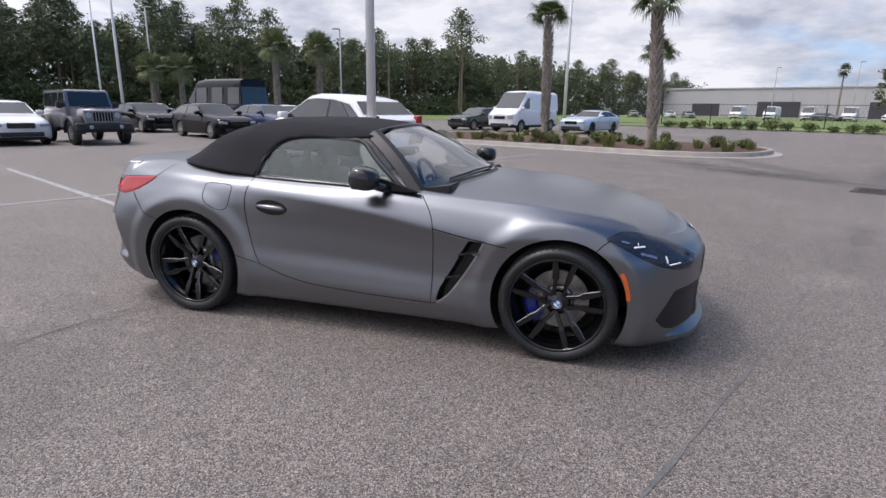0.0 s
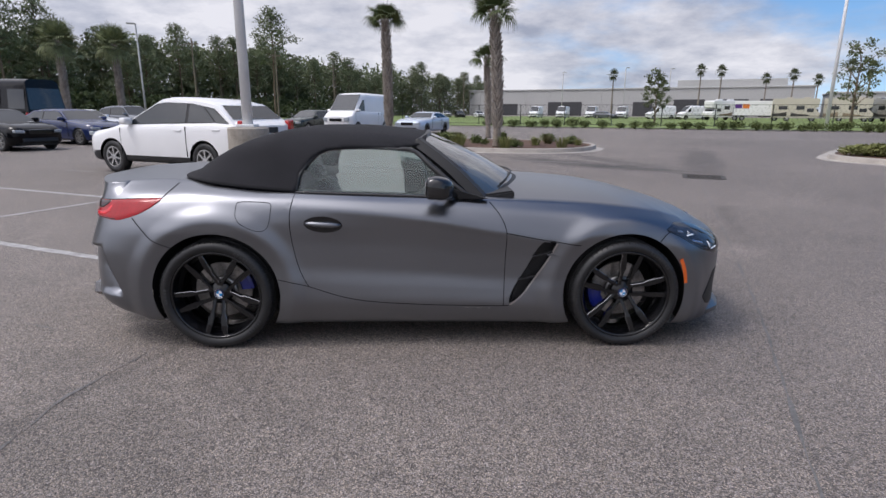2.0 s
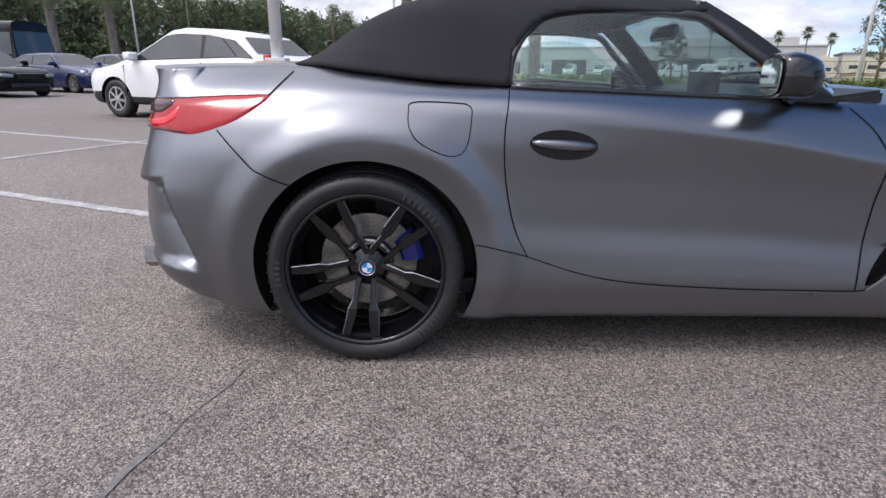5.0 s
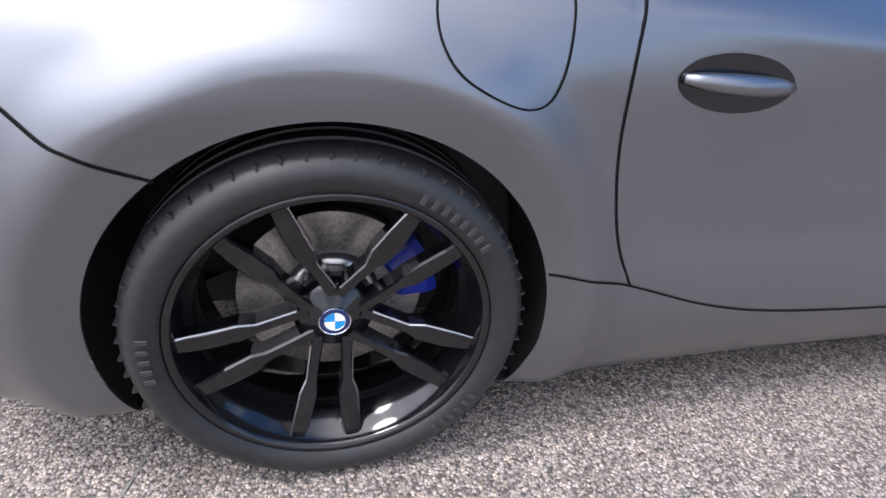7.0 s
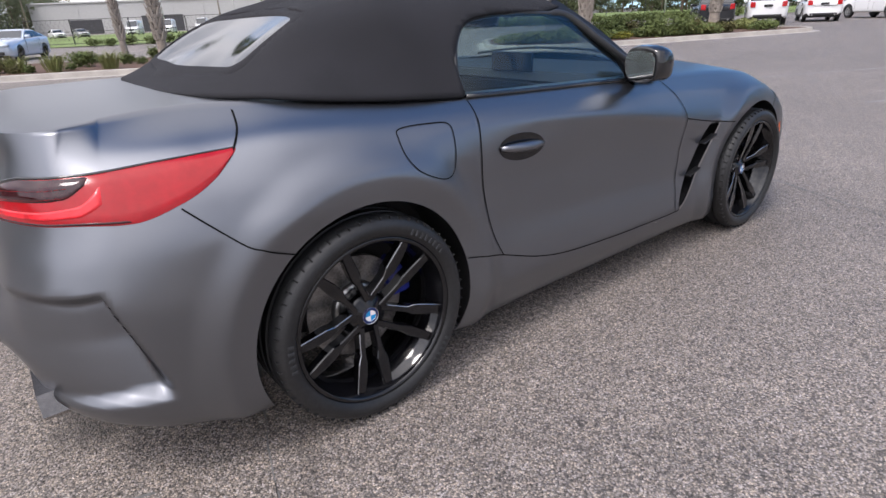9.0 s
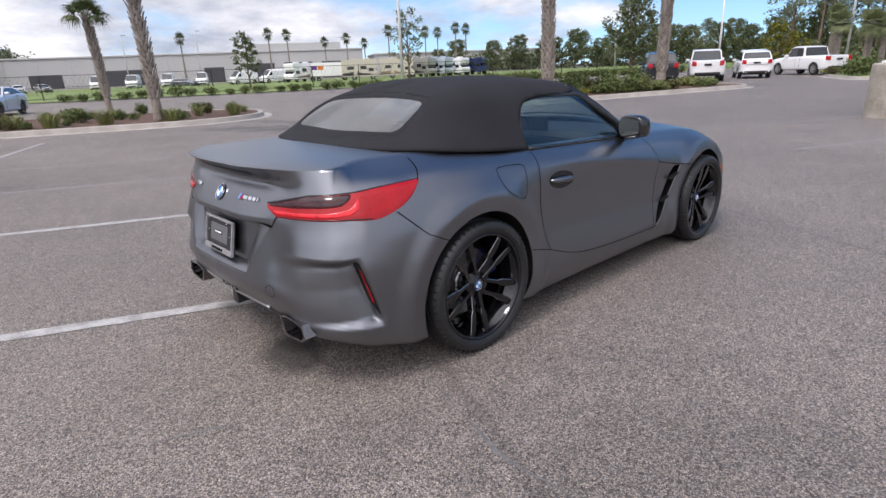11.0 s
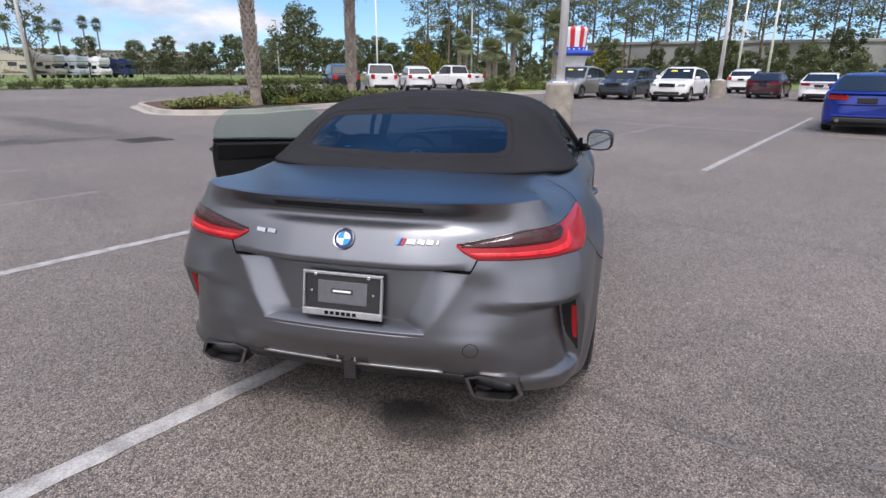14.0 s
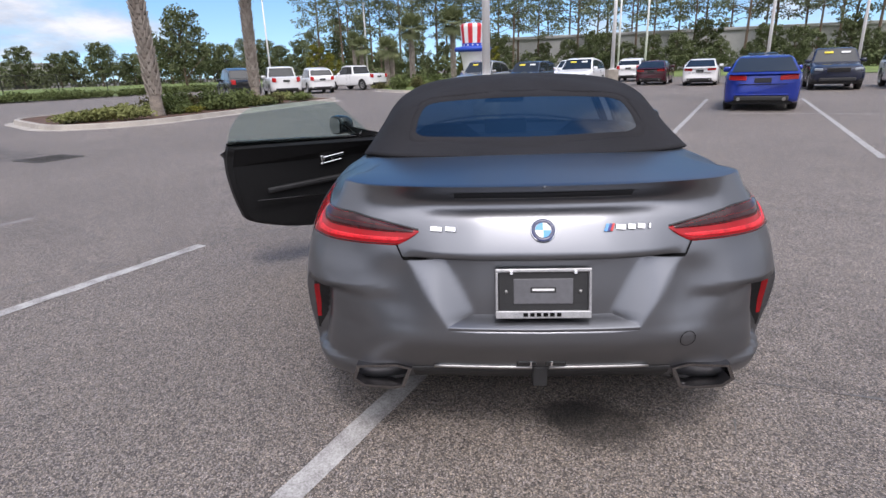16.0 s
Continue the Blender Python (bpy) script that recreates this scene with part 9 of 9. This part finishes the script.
def palm_trunk(height, r0, r1, rows, seed, boots=True, lean=0.0):
    """Trunk with its criss-crossing stubs of old leaf bases."""
    rng = random.Random(seed)
    bm = bmesh.new()
    def centre(z):
        return Vector((lean * (z / height) ** 2, 0.3 * lean * (z / height), z))
    zs = [0.0, 0.12, 0.35, 0.8, height * 0.35, height * 0.6, height * 0.8, height]
    rs = [r0 * 1.25, r0 * 1.12, r0 * 1.0, r0 * 0.92, (r0 + r1) / 2 * 0.92, r1 * 0.92, r1 * 0.9, r1 * 0.6]
    add_tube(bm, [centre(z) for z in zs], rs, 12)
    core = bpy.data.meshes.new("palm_core")
    bm.to_mesh(core)
    bm.free()
    core.polygons.foreach_set("use_smooth", [True] * len(core.polygons))
    core.materials.append(PALM_CORE)
    if not boots:
        return core, None
    v, f = [], []
    n = 7
    z = 0.75
    row = 0
    while z < height - 0.05:
        k = z / height
        r = float(np.interp(z, zs, rs))
        for j in range(n):
            a = 2 * math.pi * (j + 0.5 * (row % 2)) / n + rng.uniform(-0.06, 0.06)
            out = rng.uniform(0.045, 0.10) * (0.6 + 0.6 * k)
            ln = rng.uniform(0.20, 0.27)
            tilt = (1 if rng.random() < 0.8 else -1) * rng.uniform(0.10, 0.2)
            o = Vector((math.cos(a), math.sin(a), 0))
            s = Vector((-o.y, o.x, 0))
            c = centre(z) + o * (r - 0.02)
            w0, w1 = r * 0.48, r * 0.20
            top = c + o * (out + 0.03) + Vector((0, 0, ln)) + s * tilt * r * 0.6
            b = len(v)
            v += [c - s * w0 - Vector((0, 0, 0.05)), c + s * w0 - Vector((0, 0, 0.05)), top + s * w1, top - s * w1,
                  c - s * w0 * 0.7 + o * 0.05, c + s * w0 * 0.7 + o * 0.05, top + s * w1 * 0.8 + o * 0.035, top - s * w1 * 0.8 + o * 0.035]
            f += [(b + 4, b + 5, b + 6, b + 7), (b, b + 4, b + 7, b + 3), (b + 5, b + 1, b + 2, b + 6), (b + 7, b + 6, b + 2, b + 3), (b, b + 1, b + 5, b + 4)]
        z += 0.150
        row += 1
    stubs = mesh_from("palm_stubs", v, f, False)
    stubs.materials.append(PALM_BARK)
    return core, stubs


def frond_set(n, seed, low=-25, high=82):
    """Turn, rise and kind for each frond of a crown."""
    rng = random.Random(seed)
    out = []
    for i in range(n):
        k = i / (n - 1)
        rise = high + (low - high) * k ** 0.9 + rng.uniform(-8, 8)
        out.append((i * 137.5 + rng.uniform(-12, 12), rise, 0 if k < 0.35 else 1 if k < 0.75 else 2, rng.uniform(0.88, 1.1)))
    return out


def sabal_palm(x, y, z, height, seed, label, scale=1.0, fronds=26, low=-25, r=0.19, lean=0.0):
    ob = thing("palm_tree", pose(x, y, z, 0, 0, seed * 47), label, "palm tree", "palms on islands")
    core, stubs = palm_trunk(height, r * 1.05, r, 0, seed, True, lean)
    trunk = part("trunk", core, None, ob, "grey-brown palm trunk with crossing stubs")
    part("boot_sheath", stubs, None, trunk)
    top = Vector((lean, 0.3 * lean, height - 0.08))
    for turn, rise, kind, s in frond_set(fronds, seed, low):
        q = part("frond", FROND[kind], None, ob)
        q.matrix_basis = Matrix.Translation(top) @ pose(0, 0, 0, 0, 0, turn) @ pose(0, 0, 0, 0, -rise, 0) @ Matrix.Translation((0.08, 0, 0)) @ pose(0, 0, 0, random.Random(seed + turn).uniform(-30, 30), 0, 0) @ Matrix.Scale(s * scale, 4)
    return ob


def crown_mesh(name, n, seed, length, petiole, low, blades, mat, width=0.06):
    base = [frond_mesh("fan", blades, petiole, length, dr, seed + i, mat, 1.9, width) for i, dr in enumerate((0.1, 0.35, 0.7))]
    v, f = [], []
    for turn, rise, kind, s in frond_set(n, seed, low):
        m = pose(0, 0, 0, 0, 0, turn) @ pose(0, 0, 0, 0, -rise, 0) @ Matrix.Scale(s, 4)
        o = len(v)
        v += [m @ q.co for q in base[kind].vertices]
        f += [tuple(o + i for i in p.vertices) for p in base[kind].polygons]
    for b in base:
        bpy.data.meshes.remove(b)
    me = mesh_from(name, v, f, False)
    me.materials.append(mat)
    return me


# island palms
sabal_palm(-0.6, 22.5, 0.12, 5.25, 3, "sabal palm with cross-hatched trunk on mulch island", 0.68, 22, 5, 0.15, 0.10)
sabal_palm(3.75, 16.6, 0.12, 4.65, 4, "sabal palm with cross-hatched trunk on mulch island", 0.66, 24, 0, 0.135, 0.25)
sabal_palm(4.3, 25.0, 0.05, 4.0, 7, "slimmer sabal palm behind mulch island", 0.62, 22, -5, 0.12, -0.15)
sabal_palm(16.6, 11.2, 0.12, 6.2, 5, "sabal palm with cross-hatched trunk among shrubs", 1.05, 26, -15, 0.20, -0.12)
sabal_palm(26.0, 11.3, 0.12, 6.2, 6, "sabal palm with cross-hatched trunk among shrubs", 1.05, 26, -25, 0.22, 0.10)

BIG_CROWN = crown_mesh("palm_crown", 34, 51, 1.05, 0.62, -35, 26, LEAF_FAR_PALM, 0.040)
# darker fronds: the tall palms' backlit look is put into the colour
LEAF_BACKLIT_PALM = material("backlit_palm_fronds", (0.12, 0.135, 0.075), rough=0.7, vary=0.4, scale=2, fine=15, second=(0.05, 0.06, 0.03), island=True, spec=0.3)
TALL_CROWN = crown_mesh("tall_palm_crown", 19, 52, 0.85, 0.60, -50, 11, LEAF_BACKLIT_PALM, 0.06)
MID_TRUNKS = [palm_trunk(5.6, 0.21, 0.19, 0, 61), palm_trunk(6.6, 0.23, 0.20, 0, 62)]
TALL_TRUNK = palm_trunk(11.0, 0.26, 0.17, 0, 63, False)


def far_palm(x, y, height, label, tall=False, s=1.0, turn=0.0, crown=1.0, group="palms beyond the lot"):
    ob = thing("palm_tree", pose(x, y, 0, 0, 0, turn), label, "palm tree", group)
    core, stubs = TALL_TRUNK if tall else MID_TRUNKS[0 if height < 6 else 1]
    full = 11.0 if tall else (5.6 if height < 6 else 6.6)
    t = part("trunk", core, None, ob)
    t.scale = (s, s, height / full)
    if stubs:
        part("boot_sheath", stubs, None, t)
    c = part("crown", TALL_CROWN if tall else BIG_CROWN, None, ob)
    c.location, c.scale = (0, 0, height - 0.05), (crown, crown, crown)
    return ob


for az, d, ht in ((134.7, 56, 4.6), (132.2, 57, 4.7), (123.2, 45.5, 6.1), (118.8, 47, 6.2)):
    x, y = polar(az, d)
    far_palm(x, y, ht, "full-crowned sabal palm behind parked cars", turn=az * 3)
for x, y, ht, cr in ((51.5, 6.0, 5.0, 1.0), (57.0, 9.2, 3.6, 0.8), (52.0, 2.2, 5.4, 1.05), (66, 13.5, 4.2, 0.85), (68, 10.2, 3.8, 0.85), (74, 16, 5.5, 0.7)):
    far_palm(x, y, ht, "sabal palm with shaggy trunk beside car rows", turn=x * 17, crown=cr)
for az, d, ht in ((63.6, 150, 11.2), (61.9, 152, 11.0), (71.3, 145, 10.2), (52.2, 142, 10.6), (50.9, 146, 10.4), (56.3, 160, 10.2), (58.4, 170, 10.0), (54.6, 175, 9.6), (48.6, 150, 10.6), (47.4, 155, 10.6), (45.6, 150, 11.2), (44.6, 152, 11.0), (13.6, 95, 8.4)):
    x, y = polar(az, d)
    far_palm(x, y, ht, "tall thin fan palm far off", True, 1.0, az * 5, 1.2, "tall far palms")


# ---------------------------------------------------------------- hedge and island planting
def shrub_mesh(seed, w, h, n, leaf, mat, slim=0.55):
    rng = np.random.default_rng(seed)
    pts = []
    for _ in range(7):
        a, r = rng.uniform(0, 6.28), rng.uniform(0, 0.55) * w / 2
        pts.append(blob(rng, (math.cos(a) * r, math.sin(a) * r, h * rng.uniform(0.35, 0.62)), (w * 0.32, w * 0.32, h * 0.38), n // 7, 0.35))
    p = np.concatenate(pts)
    p[:, 2] = np.maximum(p[:, 2], 0.02)
    stems = rng.uniform(-0.25, 0.25, (10, 2)) * w
    q = leaf_quads(rng, p, leaf, 0.5, slim)
    st = []
    for sx, sy in stems:
        a = np.array([sx * 0.4, sy * 0.4, -0.03])
        b = np.array([sx, sy, h * 0.7])
        o = np.array([0.012, 0.012, 0])
        st.append([a - o, a + o, b + o * 0.4, b - o * 0.4])
    return quads("shrub", np.concatenate([q, np.array(st)]), mat)


def tuft_mesh(seed, w, h, n):
    """A clump of arching grass blades."""
    rng = np.random.default_rng(seed)
    Q = []
    for _ in range(n):
        a = rng.uniform(0, 2 * math.pi)
        d = np.array([math.cos(a), math.sin(a), 0])
        s = np.array([-d[1], d[0], 0]) * 0.007
        r0, L = rng.uniform(0, 0.25) * w, rng.uniform(0.6, 1.0)
        p0, p1, p2 = d * r0 + [0, 0, -0.02], d * (r0 + 0.2 * w * L) + [0, 0, h * L * 0.75], d * (r0 + 0.5 * w * L) + [0, 0, h * L * rng.uniform(0.7, 1.0)]
        Q += [[p0 - s, p0 + s, p1 + s, p1 - s], [p1 - s, p1 + s, p2 + s * 0.2, p2 - s * 0.2]]
    return quads("tuft", np.array(Q), LEAF_TUFT)


HEDGE_MESH = [shrub_mesh(70 + i, 1.5, 0.82, 460, 0.15, LEAF_HEDGE) for i in range(4)]
SHRUBS = [shrub_mesh(80, 0.95, 0.62, 760, 0.085, LEAF_HEDGE), shrub_mesh(81, 1.15, 0.75, 900, 0.09, LEAF_HEDGE), shrub_mesh(82, 0.9, 0.6, 600, 0.08, LEAF_DRY), shrub_mesh(83, 0.8, 0.45, 600, 0.075, LEAF_HEDGE), shrub_mesh(84, 0.75, 0.5, 560, 0.075, LEAF_DRY)]
COVER = [shrub_mesh(90 + i, 1.1, 0.36, 620, 0.085, (LEAF_TUFT, LEAF_HEDGE, LEAF_YELLOW)[i]) for i in range(3)]
TUFTS = [tuft_mesh(95, 0.75, 0.55, 130), tuft_mesh(96, 0.6, 0.45, 110)]


def shrub(name, me, p, label, category, group, s=1.0, turn=0.0):
    ob = new(name, me)
    ob.matrix_basis = pose(p.x, p.y, p.z, 0, 0, turn) @ Matrix.Diagonal((s, s, s * rnd.uniform(0.85, 1.12), 1))
    return tagged(ob, label, category, group)


u = -14.0
while u < 44:
    for row in range(2 if u > 19 else 1):
        shrub("hedge_shrub", HEDGE_MESH[rnd.randrange(4)], lot(u + rnd.uniform(-0.15, 0.15), 47.2 + row * 0.9 + rnd.uniform(-0.2, 0.2) + max(0, u - 20) * 0.02), "low clipped green shrub in hedge row", "shrub", "hedge along the lot", rnd.uniform(0.85, 1.12), rnd.uniform(0, 360))
    u += 1.3 if u < 8 else 1.0

BED = 0.10
for i in range(34):
    u, v = rnd.uniform(-13.5, -0.9), rnd.uniform(16.1, 21.6)
    k = rnd.randrange(5)
    shrub("island_shrub", SHRUBS[k], lot(u, v, BED), "low green shrub in mulch bed" if k in (0, 1, 3) else "olive-brown low shrub in mulch bed", "shrub", "island shrubs", rnd.uniform(0.5, 0.9), rnd.uniform(0, 360))
for u, v in ((-1.2, 17.6), (-3.0, 16.3), (-4.9, 16.6), (-0.9, 19.2), (-2.4, 18.4), (-6.3, 16.4), (-7.4, 16.9), (-8.6, 16.3), (-9.6, 16.8), (-10.8, 16.4), (-12.0, 16.8)):
    shrub("grass_tuft", TUFTS[rnd.randrange(2)], lot(u, v, BED), "arching yellow-green ornamental grass tuft", "grass tuft", "grass tufts", rnd.uniform(0.9, 1.25), rnd.uniform(0, 360))
for i in range(70):
    u = rnd.uniform(7.8, 20.8)
    lo = 15.9 + (u - 8.6) * 0.163
    v = lo + rnd.uniform(0.3, 3.2)
    k = 0 if u < 11.5 else rnd.choice((0, 1, 1, 2))
    if 10.5 < u < 17.5 and rnd.random() < 0.45:
        shrub("island_shrub", SHRUBS[rnd.choice((0, 1, 2, 4))], lot(u, v, BED), "rounded olive-green shrub on kerbed island", "shrub", "island shrubs", rnd.uniform(0.9, 1.35), rnd.uniform(0, 360))
    else:
        shrub("ground_cover", COVER[k], lot(u, v, BED), "low spreading green ground cover on island", "ground cover", "island ground cover", rnd.uniform(0.9, 1.3), rnd.uniform(0, 360))
for i in range(40):
    u, v = rnd.uniform(29.5, 46), rnd.uniform(18.2, 23.5)
    k = rnd.randrange(5)
    if rnd.random() < 0.5:
        shrub("island_shrub", SHRUBS[k], lot(u, v, BED), "rounded olive-green shrub on kerbed island", "shrub", "island shrubs", rnd.uniform(0.9, 1.5), rnd.uniform(0, 360))
    else:
        shrub("ground_cover", COVER[k % 3], lot(u, v, BED), "low spreading green ground cover on island", "ground cover", "island ground cover", rnd.uniform(1.0, 1.5), rnd.uniform(0, 360))
